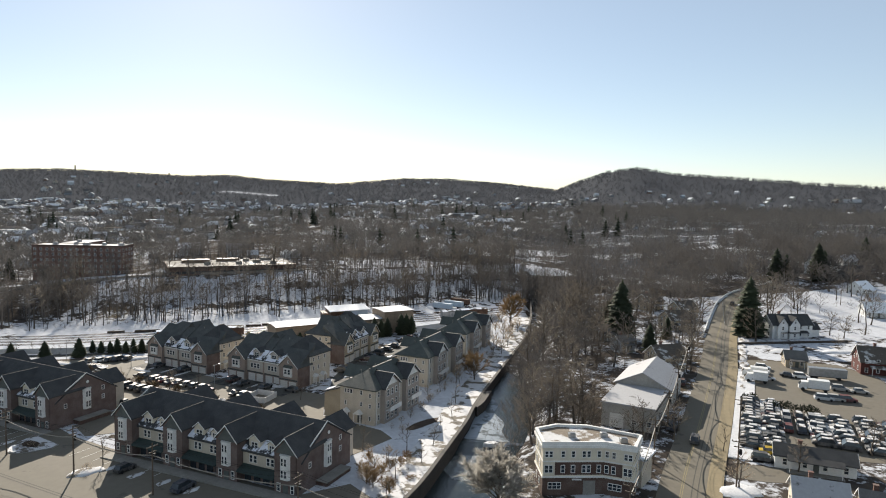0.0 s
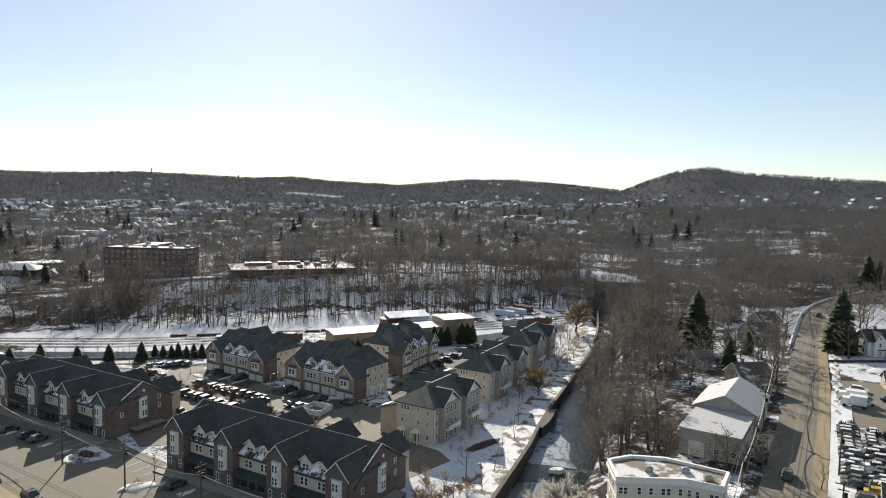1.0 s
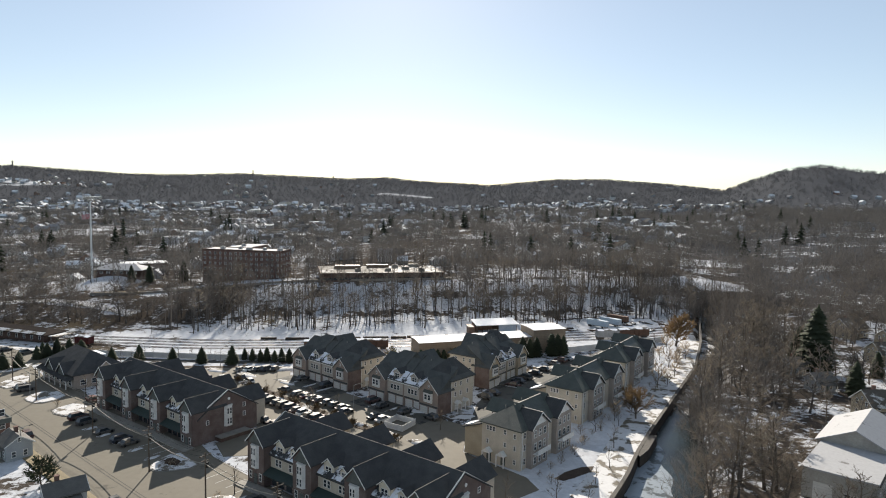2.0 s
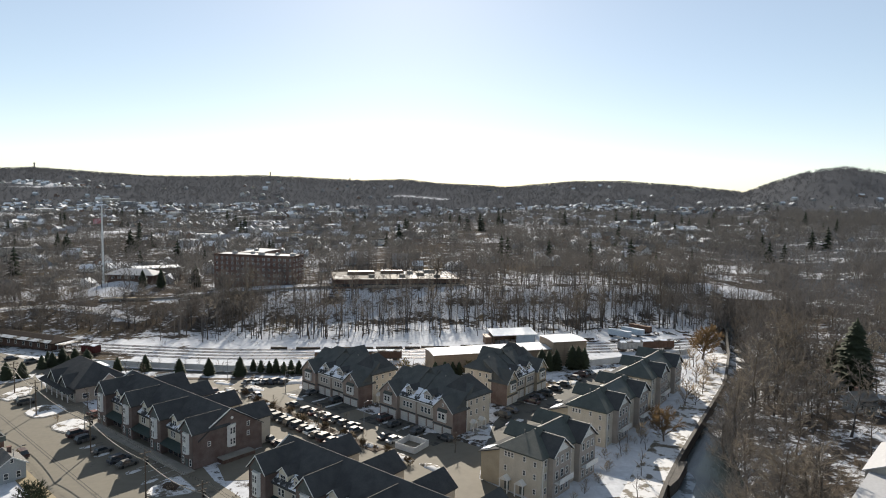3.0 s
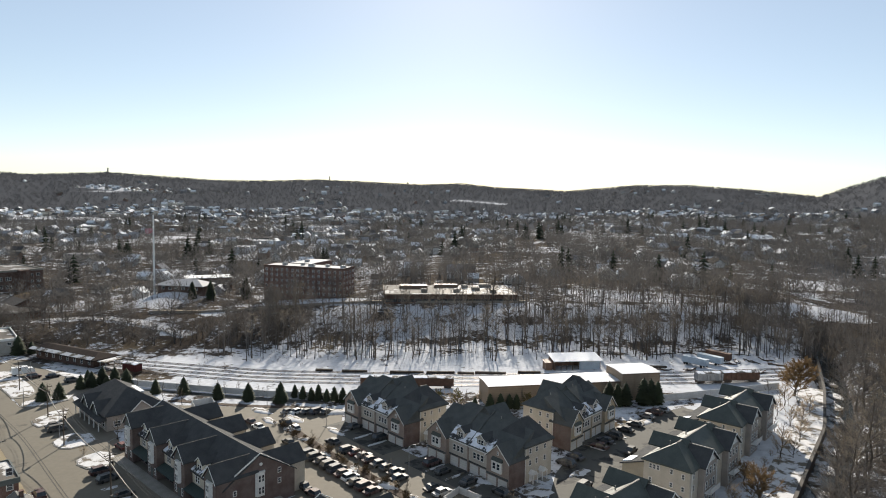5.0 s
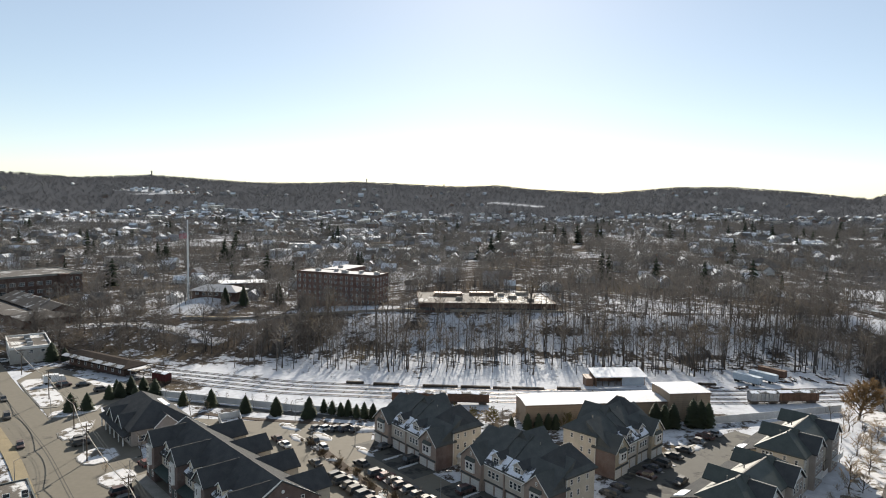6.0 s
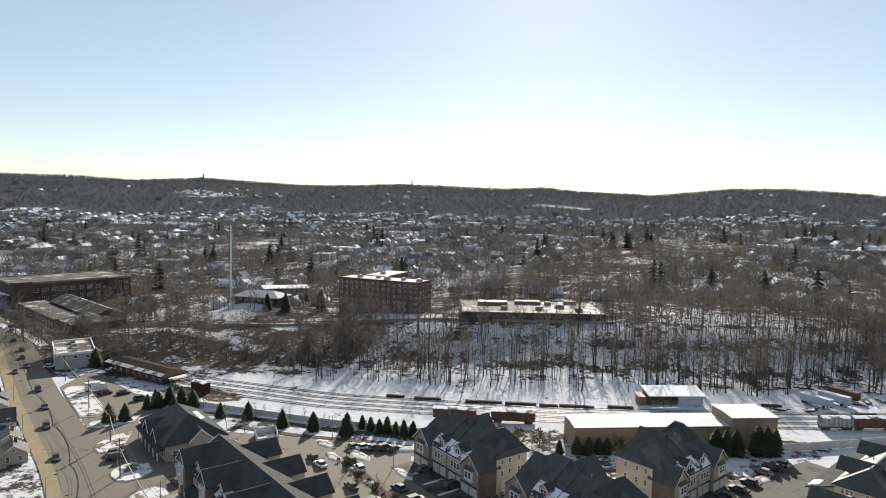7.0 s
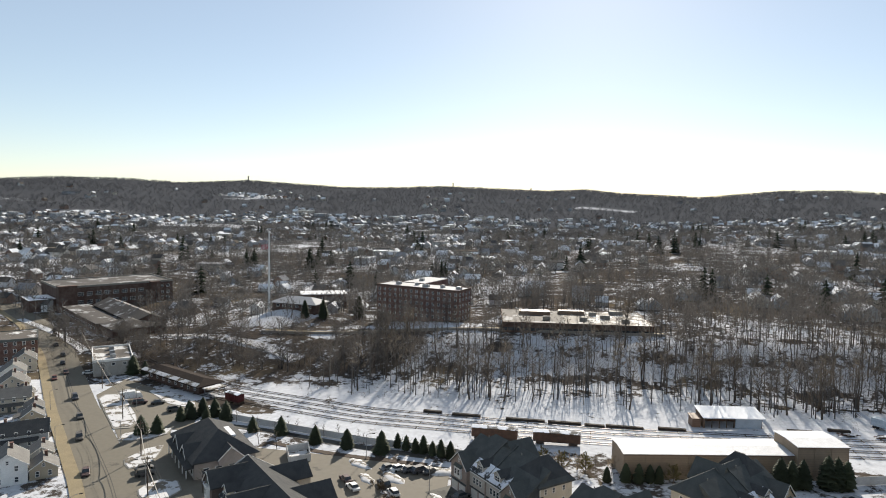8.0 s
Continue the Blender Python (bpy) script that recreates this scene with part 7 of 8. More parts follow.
for _ in range(170):
    # scrub on both edges of the narrow upper river
    y = rnd.uniform(188, 330)
    x = wall_x(y) + rnd.choice((rnd.uniform(0.5, 1.4), rnd.uniform(2.6, 6.5), rnd.uniform(3.0, 6.0)))
    low.append((x, y, rnd.uniform(0.5, 1.1)))
scatter("brushwood", BRUSH, low, "brush", "low tangled brushwood and dead weeds in snow", "brush")
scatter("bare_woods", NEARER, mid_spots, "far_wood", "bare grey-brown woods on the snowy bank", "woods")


def wedge(n, r0, r1, a0=-78, a1=46):
    out = []
    while len(out) < n:
        r = math.sqrt(rnd.uniform(r0 * r0, r1 * r1))
        a = radians(rnd.uniform(a0, a1))
        x, y = r * math.sin(a), r * math.cos(a)
        out.append((x, y))
    return out


def street_grid(x, y):
    """Distance to the nearest far street, which runs away from the river or across."""
    c, s_ = math.cos(0.35), math.sin(0.35)
    u, v = x * c + y * s_, -x * s_ + y * c
    return min(abs((u + 40 * math.sin(v / 300)) % 92 - 46), abs((v + 30 * math.sin(u / 260)) % 170 - 85) + 3)


house_spots = []
# rows of houses in the snowy clearing on the hill
for i in range(26):
    house_spots.append((-1590 + (i % 9) * 26 + 6 * (i % 2), 1440 + (i // 9) * 42 + (i % 9) * 7, 1.0))
for x, y in wedge(19000, 430, 1600):
    if len(house_spots) > 3100:
        break
    if rail_side(x, y) < 95 or built(x, y) or (x > 0.2 * y and rnd.random() < 0.93) or (x > 0 and y < 450):
        continue
    d = street_grid(x, y)
    if math.hypot(x, y) < 720 and rnd.random() < 0.45:
        continue
    if not 9 < d < 30 or noise.noise(Vector((x / 210, y / 210, 8))) < -0.22:
        continue
    if all((x - a) ** 2 + (y - b) ** 2 > 120 for a, b, _ in house_spots[-500:]):
        house_spots.append((x, y, rnd.uniform(0.7, 1.05)))
for x, y in wedge(320, 1500, 2500, -78, 7):
    if noise.noise(Vector((x / 260, y / 260, 2))) > 0.12 and len(house_spots) < 3500:
        house_spots.append((x, y, rnd.uniform(0.9, 1.5)))

walls, roofs = Solid(), Solid()
for i, (x, y, k) in enumerate(house_spots):
    z = land(x, y)
    big = rnd.random() < 0.05 and math.hypot(x, y) > 640
    w, d, h = rnd.uniform(8, 12) * k, rnd.uniform(7, 9) * k, rnd.choice((2.8, 4.2, 4.8)) * k
    a = 0.35 + rnd.choice((0, math.pi / 2)) + rnd.uniform(-0.08, 0.08)
    if big:
        w, d, h = w * 2.6, d * 2.2, 5.5
    c, s_ = math.cos(a), math.sin(a)
    place = lambda p: [(x + q[0] * c - q[1] * s_, y + q[0] * s_ + q[1] * c, z + q[2]) for q in p]
    if big:
        b = Solid().box(-w / 2, -d / 2, -3, w / 2, d / 2, h)
        t = Solid().box(-w / 2 - 0.3, -d / 2 - 0.3, h, w / 2 + 0.3, d / 2 + 0.3, h + 0.5)
    else:
        b = Solid().sweep([(-d / 2, -3), (-d / 2, h), (0, h + d * 0.36), (d / 2, h), (d / 2, -3)], "x", -w / 2, w / 2)
        t = Solid().gable("x", -w / 2 - 0.4, w / 2 + 0.4, -d / 2, d / 2, h, h + d * 0.37, 0.5, 0.3)
    walls.add(place(b.v), b.f)
    roofs.add(place(t.v), t.f)
tagged(new("far_house_walls", walls.mesh("far_house_walls", M["far_wall"])), "walls of small frame houses in the distance", "houses", "", "stuff")
tagged(new("far_house_roofs", roofs.mesh("far_house_roofs", M["far_roof"])), "snowy and dark roofs of distant houses", "houses", "", "stuff")

spots = []
for x, y in wedge(25000, 400, 1300):
    if rail_side(x, y) < 60 or built(x, y) or (y < 560 and x > 60):
        continue
    if clearing(x, y) or street_grid(x, y) < 5 or noise.noise(Vector((x / 90, y / 90, 1))) + 0.4 * noise.noise(Vector((x / 30, y / 30, 2))) < -0.12 - 0.2 * smooth(900, 600, math.hypot(x, y)):
        continue
    spots.append((x, y, rnd.uniform(0.6, 1.2)))
for x, y in wedge(1900, 370, 720, -70, 12):
    if rail_side(x, y) > 62 and not built(x, y) and not clearing(x, y) and street_grid(x, y) > 5 and not (x > 60 and y < 560):
        spots.append((x, y, rnd.uniform(0.6, 1.1)))
for x, y in wedge(5200, 440, 1200, 6, 46):
    if (y > 460 or x < 120) and noise.noise(Vector((x / 60, y / 60, 14))) > -0.2:
        spots.append((x, y, rnd.uniform(0.7, 1.15)))
scatter("town_trees", MIDDLE, spots, "town_wood", "bare trees between the distant houses", "woods")
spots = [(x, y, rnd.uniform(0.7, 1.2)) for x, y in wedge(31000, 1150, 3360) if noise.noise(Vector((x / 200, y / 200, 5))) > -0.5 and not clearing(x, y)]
scatter("hill_woods", DISTANT, spots, "hazed_hill_wood", "bare woods covering the distant hills, coloured as through haze", "woods", 3.0)
FIR = []
for i in range(3):
    s = spruce_mesh(130 + i, 13, 4.6, 8, 7)
    v = np.array(s.v)
    f = np.array([(a[0], a[q], a[q + 1]) for a in s.f for q in range(1, len(a) - 1)])
    FIR.append((v, f))
spots = [(x, y, rnd.uniform(0.6, 1.6)) for x, y in wedge(2600, 420, 1300, -78, 16) if rail_side(x, y) > 90 and not built(x, y) and noise.noise(Vector((x / 45, y / 45, 12))) > 0.32]
scatter("far_conifers", FIR, spots, "far_needle", "scattered dark conifers in the distant town", "woods")


# ---- vehicles ----
def car_kind(L, W, H, hood, trunk, paint="paint", label="parked car", name="car", snow=False):
    """Body with shaped sides, dark glass house, painted roof, four wheels; nose along +x."""
    c = thing(name, Matrix.Translation((0, 0, -300)), label, "car", "parked cars")
    b, e = 0.22, H * 0.56
    half = W / 2
    prof = [(-L / 2, b + 0.12), (-L / 2 + 0.15, b), (L / 2 - 0.15, b), (L / 2, b + 0.14), (L / 2 - 0.06, e * 0.8), (L / 2 - hood * 0.8, e), (-L / 2 + trunk, e + 0.04), (-L / 2 + 0.04, e * 0.94)]
    s = Solid()
    n = len(prof)
    rows = [(-half, 0.0), (-half + 0.1, 0.05), (half - 0.1, 0.05), (half, 0.0)]
    p = [(x * (0.97 if abs(q) == half else 1), q, z - (0.05 if abs(q) == half and z > 0.5 else 0)) for q, _ in rows for x, z in prof]
    f = [tuple(range(n)), tuple(range(4 * n - 1, 3 * n - 1, -1))] + [(r * n + i, r * n + (i + 1) % n, (r + 1) * n + (i + 1) % n, (r + 1) * n + i) for r in range(3) for i in range(n)]
    s.add(p, f)
    x0, x1 = -L / 2 + trunk * 0.75, L / 2 - hood
    t0, t1 = x0 + (H - e) * 0.55, x1 - (H - e) * 0.95
    wt = half * 0.76
    s.box(t0, -wt, H - 0.06, t1, wt, H)
    part("body", s, paint, c)
    g = Solid()
    g.add([(x0, -half + 0.08, e), (x1, -half + 0.08, e), (x1, half - 0.08, e), (x0, half - 0.08, e), (t0, -wt, H - 0.05), (t1, -wt, H - 0.05), (t1, wt, H - 0.05), (t0, wt, H - 0.05)],
          [(3, 2, 1, 0), (4, 5, 6, 7), (0, 1, 5, 4), (1, 2, 6, 5), (2, 3, 7, 6), (3, 0, 4, 7)])
    part("glass", g, "glass", c)
    if snow:
        part("snow_cap", Solid().slab([(t0 + 0.1, -wt + 0.05), (t1 - 0.2, -wt + 0.12), (t1 - 0.1, wt - 0.2), (t0 + 0.05, wt - 0.05)], H, H + 0.09).sweep([(x1 + 0.1, e - 0.02), (x1 + 0.15, e + 0.1), (L / 2 - 0.3, e * 0.9 + 0.04), (L / 2 - 0.25, e * 0.86)], "y", -half + 0.25, half - 0.3), "dirty_snow", c, "crust of snow on roof and bonnet")
    for x in (-L * 0.31, L * 0.32):
        for y in (-half + 0.08, half - 0.08):
            w = Solid()
            r, k = 0.33, 10
            w.add([(x + r * math.cos(2 * math.pi * i / k), y + q, 0.33 + r * math.sin(2 * math.pi * i / k)) for q in (-0.11, 0.11) for i in range(k)],
                  [tuple(range(k)), tuple(range(2 * k - 1, k - 1, -1))] + [(i, (i + 1) % k, (i + 1) % k + k, i + k) for i in range(k)])
            part("wheel", w, "tyre", c)
    return c


CARS = [car_kind(4.6, 1.8, 1.45, 1.25, 1.0, label="parked saloon car with winter grime"), car_kind(4.7, 1.9, 1.72, 1.05, 0.25, label="parked sport utility car with winter grime"), car_kind(4.2, 1.76, 1.5, 1.0, 0.3, label="parked hatchback with winter grime"),
        car_kind(4.6, 1.8, 1.45, 1.25, 1.0, label="parked saloon car capped with snow", snow=True), car_kind(4.7, 1.9, 1.72, 1.05, 0.25, "paint_dark", label="dark parked sport utility car capped with snow", snow=True),
        car_kind(4.8, 1.9, 1.75, 1.05, 0.25, "paint_dark", label="dark parked sport utility car"), car_kind(4.6, 1.8, 1.45, 1.25, 1.0, "paint_dark", label="dark parked saloon car")]
first_used = [False] * len(CARS)
crnd = random.Random(3)


def park(x, y, ang, k=None):
    k = crnd.choice((0, 1, 1, 2, 0)) if k is None else k
    m = Matrix.Translation((x, y, land(x, y) + 0.1)) @ turn(ang)
    if not first_used[k]:
        first_used[k] = True
        CARS[k].matrix_basis = m
        return CARS[k]
    return copy_thing(CARS[k], m)


REAR = [(-110.8, 205.0, 70), (-108.3, 206.0, 70), (-105.6, 206.8, 70), (-103, 207.7, 70), (-100.4, 208.6, 70), (-106.2, 196.6, 150), (-101.5, 193.8, 150), (-97.4, 184.4, 150), (-87.1, 188.5, 160), (-80.9, 184.6, 60), (-86.0, 178.2, 65), (-83.4, 176.8, 65), (-80.6, 175.2, 65), (-78, 173.8, 65), (-78.2, 184.2, 62), (-75.6, 182.7, 62), (-73.0, 181.3, 62), (-70.2, 180.0, 62), (-80.5, 163.5, 155), (-76.4, 161.2, 155), (-70.6, 169.0, 65), (-67.9, 167.8, 65), (-88.6, 179.6, 65), (-75.4, 172.3, 65), (-73.0, 171.0, 65), (-67.4, 178.5, 62), (-64.8, 177.0, 62), (-65.4, 166.4, 65), (-62.8, 174.2, 62), (-51.5, 170.8, 62), (-54.0, 172.2, 62)]
YARD = [(-77.0, 195.2, 62), (-87.2, 200.4, 62), (-58.9, 184.6, 62), (-115.7, 194.1, 150), (-111.4, 191.4, 150), (-40, 175.0, 150), (-55, 181, 62), (-48, 178, 62), (-29.6, 195.0, 158), (-28.1, 199.6, 158), (-23.4, 208.4, 158), (-22.5, 213.0, 158), (-20.8, 217.0, 158), (-18.3, 223.0, 158), (-16.1, 228.2, 158), (-13.4, 236.2, 158), (-11.5, 240.4, 158), (-9.6, 243.8, 158), (-16.0, 208, 250), (-24, 184, 70)]
FRONT = [(-127.0, 154.7, 66), (-122.4, 152.2, 66), (-105.9, 144.2, 66), (-102.6, 142.7, 66), (-134.6, 167.9, 155), (-60.5, 123.5, 66), (-46, 115.4, 66), (-163.4, 173.4, 62), (-160.2, 171.4, 62), (-113.2, 147.4, 66), (-129.1, 141.2, 152), (-197.6, 208.5, 60), (-214.0, 207.5, 60), (-208.6, 210.5, 60), (-228, 213, 60)]
MOVING = [(-354.5, 258, 158), (-345.5, 253.0, 158), (-320.9, 239.6, 155), (-300.1, 231.0, 153), (-287.9, 223.8, 153), (-272.7, 216.4, -27), (-264.8, 220.8, 62), (-237.8, 199.5, -28), (-216.7, 188.6, -28), (-198.8, 177.8, -28), (-173.4, 164.3, -29), (56.2, 139.5, 64), (54.0, 147.5, 62), (71.2, 190.1, 62), (69.4, 183.4, 62), (-268, 209.4, -27), (-83.7, 116.0, -27), (140, 312, 60)]
for group in (REAR, YARD, FRONT, MOVING):
    for x, y, a in group:
        park(x, y, a + crnd.uniform(-4, 4), crnd.choice((5, 6)) if group in (FRONT, MOVING) and crnd.random() < 0.75 else crnd.choice((5, 5, 6, 6, 0, 2, 6)) if group in (REAR, YARD) else None)
# dealer's rows
b_dir, a_dir = Vector((0.414, 0.91)), Vector((0.91, -0.414))
origin = Vector((67.2, 136.6))
for shift, start, cars in ((0.0, 0.0, 16), (4.6, 0.0, 16), (14.2, 7.6, 9), (18.8, 7.4, 9), (24.2, 6.6, 10), (28.8, 6.4, 10), (33.4, 7.0, 10)):
    for row in range(cars):
        p = origin + a_dir * shift + b_dir * (start + row * 2.28)
        if in_box(p.x, p.y, 67.0, 126.4, -23, 14, 5.6, 2.6) or in_box(p.x, p.y, 118, 160, -22, 14, 5.6, 2):
            continue
        park(p.x, p.y, -24.5 + crnd.choice((0, 180)) + crnd.uniform(-2, 2), crnd.choice((3, 4, 4, 3, 4, 0, 6)))
for col in range(3):
    for row in range(3):
        p = Vector((80.4, 146.8)) + a_dir * (2.7 * col) + b_dir * (5.1 * row)
        park(p.x, p.y, 65.5 + crnd.uniform(-2, 2), crnd.choice((3, 4, 1)))
park(66.3, 129.4, -24, 5)
for i, (x, y) in enumerate(((104, 192), (107, 190.4), (98, 196), (100.5, 200.5), (101.7, 169.4), (107.0, 168.2), (104.4, 168.9), (111, 178), (115, 175.6), (96, 188.5))):
    park(x, y, -24 + 5 * (i % 3))
yellow = car_kind(4.6, 1.8, 1.45, 1.25, 1.0, "paint_yellow", "bright yellow car at the end of the dealer's row", "car")
yellow.matrix_basis = Matrix.Translation((69.6, 133.0, 0.75)) @ turn(-20)


def box_truck(x, y, ang, L, label, body="paint_white", cab=True, name="box_truck"):
    t = thing(name, Matrix.Translation((x, y, land(x, y) + 0.08)) @ turn(ang), label, "truck")
    part("box", Solid().box(-L / 2, -1.2, 0.9, L / 2, 1.2, 3.2).box(-L / 2 - 0.04, -1.24, 3.1, L / 2 + 0.04, 1.24, 3.24), body, t)
    if cab:
        part("cab", Solid().sweep([(L / 2 + 0.1, 0.6), (L / 2 + 2.2, 0.6), (L / 2 + 2.2, 1.5), (L / 2 + 1.6, 2.5), (L / 2 + 0.1, 2.6)], "y", -1.1, 1.1), "paint_white", t)
        part("windscreen", Solid().sweep([(L / 2 + 2.12, 1.55), (L / 2 + 2.2, 1.55), (L / 2 + 1.68, 2.42), (L / 2 + 1.58, 2.42)], "y", -0.95, 0.95), "glass", t)
    part("chassis", Solid().box(-L / 2, -0.5, 0.6, L / 2 + (2 if cab else 0), 0.5, 1.0), "tyre", t)
    for px in ((-L * 0.33, L / 2 + 1.2) if cab else (-L * 0.4, -L * 0.3, L * 0.3)):
        for q in (-1.0, 1.0):
            w = Solid()
            w.add([(px + 0.48 * math.cos(2 * math.pi * i / 10), q + o, 0.48 + 0.48 * math.sin(2 * math.pi * i / 10)) for o in (-0.15, 0.15) for i in range(10)],
                  [tuple(range(10)), tuple(range(19, 9, -1))] + [(i, (i + 1) % 10, (i + 1) % 10 + 10, i + 10) for i in range(10)])
            part("wheel", w, "tyre", t)
    return t


box_truck(94.5, 190.5, 156, 4.6, "white box truck parked on the dealer's yard")
box_truck(92.6, 185.6, 156, 3.8, "white box truck parked on the dealer's yard")
box_truck(104.5, 177.2, 158, 5.2, "white box truck parked on the dealer's yard")
box_truck(114.0, 189.4, -17, 10.0, "grey semi-trailer parked on the dealer's yard", "metal", False, "trailer")
box_truck(1.0, 304.0, -32, 9.5, "pale blue semi-trailer in the snowy yard", "paint_blue", False, "trailer")
box_truck(6.3, 309.5, -32, 9.5, "pale blue semi-trailer in the snowy yard", "paint_blue", False, "trailer")
box_truck(9.6, 317.0, -32, 9.5, "rusty semi-trailer in the snowy yard", "rust", False, "trailer")
box_truck(-220.6, 207.6, 62, 4.6, "white van parked near the street", "paint_white", True, "delivery_van")


def rail_car(x, y, ang, L, mat, label):
    t = thing("railway_wagon", Matrix.Translation((x, y, land(x, y) + 0.3)) @ turn(ang), label, "railway wagon", "wagons in the yard")
    part("body", Solid().box(-L / 2, -1.4, 0.9, L / 2, 1.4, 3.3), mat, t)
    part("roof", Solid().sweep([(-1.5, 3.3), (0, 3.65), (1.5, 3.3), (1.5, 3.42), (0, 3.8), (-1.5, 3.42)], "x", -L / 2 - 0.1, L / 2 + 0.1), "roof_half", t)
    part("frame", Solid().box(-L / 2, -1.2, 0.6, L / 2, 1.2, 0.9), "rail", t)
    for i in range(7):
        u = -L / 2 + L * (i + 0.5) / 7
        part("rib", Solid().box(u - 0.08, -1.58, 0.9, u + 0.08, -1.4, 3.2), mat, t)
    for u in (-L * 0.35, L * 0.35):
        part("bogie", Solid().box(u - 1.2, -1.1, 0.0, u + 1.2, 1.1, 0.6), "rail", t)


rail_car(-97, 238.0, 20, 13, "rust", "rusty brown boxcar standing on the siding")
rail_car(-80.5, 243.6, 21, 13, "rust", "rusty brown boxcar standing on the siding")
rail_car(14.5, 286.0, 27, 13, "rust", "rusty brown boxcar standing on the siding")
rail_car(4.6, 281.0, 27, 9, "metal", "grey covered hopper wagon standing on the siding")
rail_car(-187, 224.0, -4, 6.5, "paint_red", "red caboose beside the station")

# stacks of old sleepers at the foot of the bank
STACKS = [(-125.0, 250.2, 6.0), (-114.0, 252.6, 9.0), (-96.0, 257.8, 12.0), (-84.6, 261.5, 10.0), (-75.9, 263.8, 6.0), (-67.7, 267.0, 11.0), (-55.0, 272.5, 8.0), (-22.0, 290.0, 7.0), (-12.0, 296.5, 6.0), (14.0, 300.0, 6.0)]
for i, (x, y, ln) in enumerate(STACKS):
    st = thing("sleeper_stack", Matrix.Translation((x, y, land(x, y))) @ turn(17.5 + (i % 4) * 1.5), "dark stack of old railway sleepers in snow", "stack", "stacks along the bank")
    for q in range(4):
        for h in range(3 - (q % 2)):
            part("sleeper", Solid().box(-ln / 2 + (q * 3 % 2) * 0.3, -0.75 + q * 0.36, h * 0.27, ln / 2, -0.45 + q * 0.36, h * 0.27 + 0.25), "tie", st)


for i, (x, y) in enumerate(((-14.0, 318.0), (-8.0, 322.0), (-2.0, 325.5), (6.0, 321.0), (13.0, 319.5), (16.0, 315.0), (21.0, 318.5), (26.5, 322.5), (30.0, 316.0), (12.0, 311.5), (-9.0, 294.0), (-1.0, 297.0), (22.0, 300.5), (33.0, 308.0))):
    heap = thing("debris_heap", Matrix.Translation((x, y, land(x, y))) @ turn(20 * i), "heap of dark timbers and scrap half under snow", "debris", "heaps in the railway yard")
    r_ = random.Random(200 + i)
    for q in range(9):
        a = Vector((r_.uniform(-2.6, 2.6), r_.uniform(-1.1, 1.1), r_.uniform(0.05, 0.5)))
        g = r_.uniform(-0.5, 0.5)
        half = r_.uniform(0.9, 2.4)
        d = Vector((math.cos(g), math.sin(g), r_.uniform(-0.12, 0.12))) * half
        part("timber", Solid().tube(a - d, a + d, 0.17, 0.15, 5), ("tie", "rust", "wood_pole")[q % 3], heap)
    part("snow_cover", Solid().slab([(-1.8, -0.5), (0.2, -0.9), (1.9, -0.3), (1.2, 0.7), (-1.0, 0.8)], 0.42, 0.56), "snow", heap, "snow lying on the heap")


lone("planting_bed", ribbon([(-107, 197), (-98, 190.5), (-86, 183), (-74, 175.6), (-63, 170), (-53, 164.6)], -1.3, 1.3, 0.16, 0.14), "mulch", "long mulched planting bed between parking rows", "planting bed", "", "structure")
# dark ribbon stands for the fence's shadow band along the drive
lone("back_drive", ribbon([(-180, 204.5), (-166, 209.4), (-150, 211.0), (-126, 213.6), (-106, 217.4)], -1.5, 1.5, 0.07, 0.05), "dark_and_shaded_asphalt", "narrow drive behind the spruces, fence shade in its dark colour", "road", "", "structure")
lone("planting_bed", ribbon([(-104, 212.5), (-118, 208.5), (-133, 205), (-150, 203.5)], -1.0, 1.0, 0.14, 0.12), "mulch", "mulched bed along the lot edge", "planting bed", "", "structure")
LOW = tree_kind(93, ("bark", "brown_leaf"), H=1.3, spread=0.8, low=0.03, limbs=16, branches=8, twigs=14, radius=0.03, thin=0.9, up=0.7)
for i in range(30):
    k = i / 29
    x, y = -109 + 66 * k + 0.8 * math.sin(i * 2.1), 195.6 - 36.6 * k + 0.9 * math.sin(i * 1.3)
    plant(LOW, x, y, 0.8 + 0.25 * (i % 3), 47 * i, "low brown hedge shrub in a mulched bed", "shrub", "shrub", "hedge between the parking rows")
for q, (x, y) in enumerate(((-92, 186.8), (-80.5, 179.4), (-69, 173), (-58, 167.4))):
    plant(YOUNG[q % 3], x, y, 0.7, 50 * q, "young bare tree in a planting bed", group="young trees")


# ---- snow lying on islands, verges and lots ----
def mound(x, y, a, b, h, spin, label, mat="dirty_snow", seed=0):
    r = random.Random(seed)
    s = Solid()
    n = 18
    rings = [(1.0, -0.15), (0.86, 0.35), (0.62, 0.75), (0.3, 0.97)]
    wob = [r.uniform(0.78, 1.15) for _ in range(n)]
    p = [(a * k * wob[i] * math.cos(2 * math.pi * i / n), b * k * wob[i] * math.sin(2 * math.pi * i / n), h * z * r.uniform(0.8, 1.1) if z > 0 else -0.15) for k, z in rings for i in range(n)]
    p.append((0, 0, h))
    f = [(q * n + i, q * n + (i + 1) % n, (q + 1) * n + (i + 1) % n, (q + 1) * n + i) for q in range(3) for i in range(n)] + [(3 * n + i, 3 * n + (i + 1) % n, 4 * n) for i in range(n)]
    s.add(p, f)
    ob = lone("snow_mound", s, mat, label, "snow", "snow piles", m=Matrix.Translation((x, y, land(x, y) + 0.06)) @ turn(spin))
    ob.data.shade_smooth()
    return ob


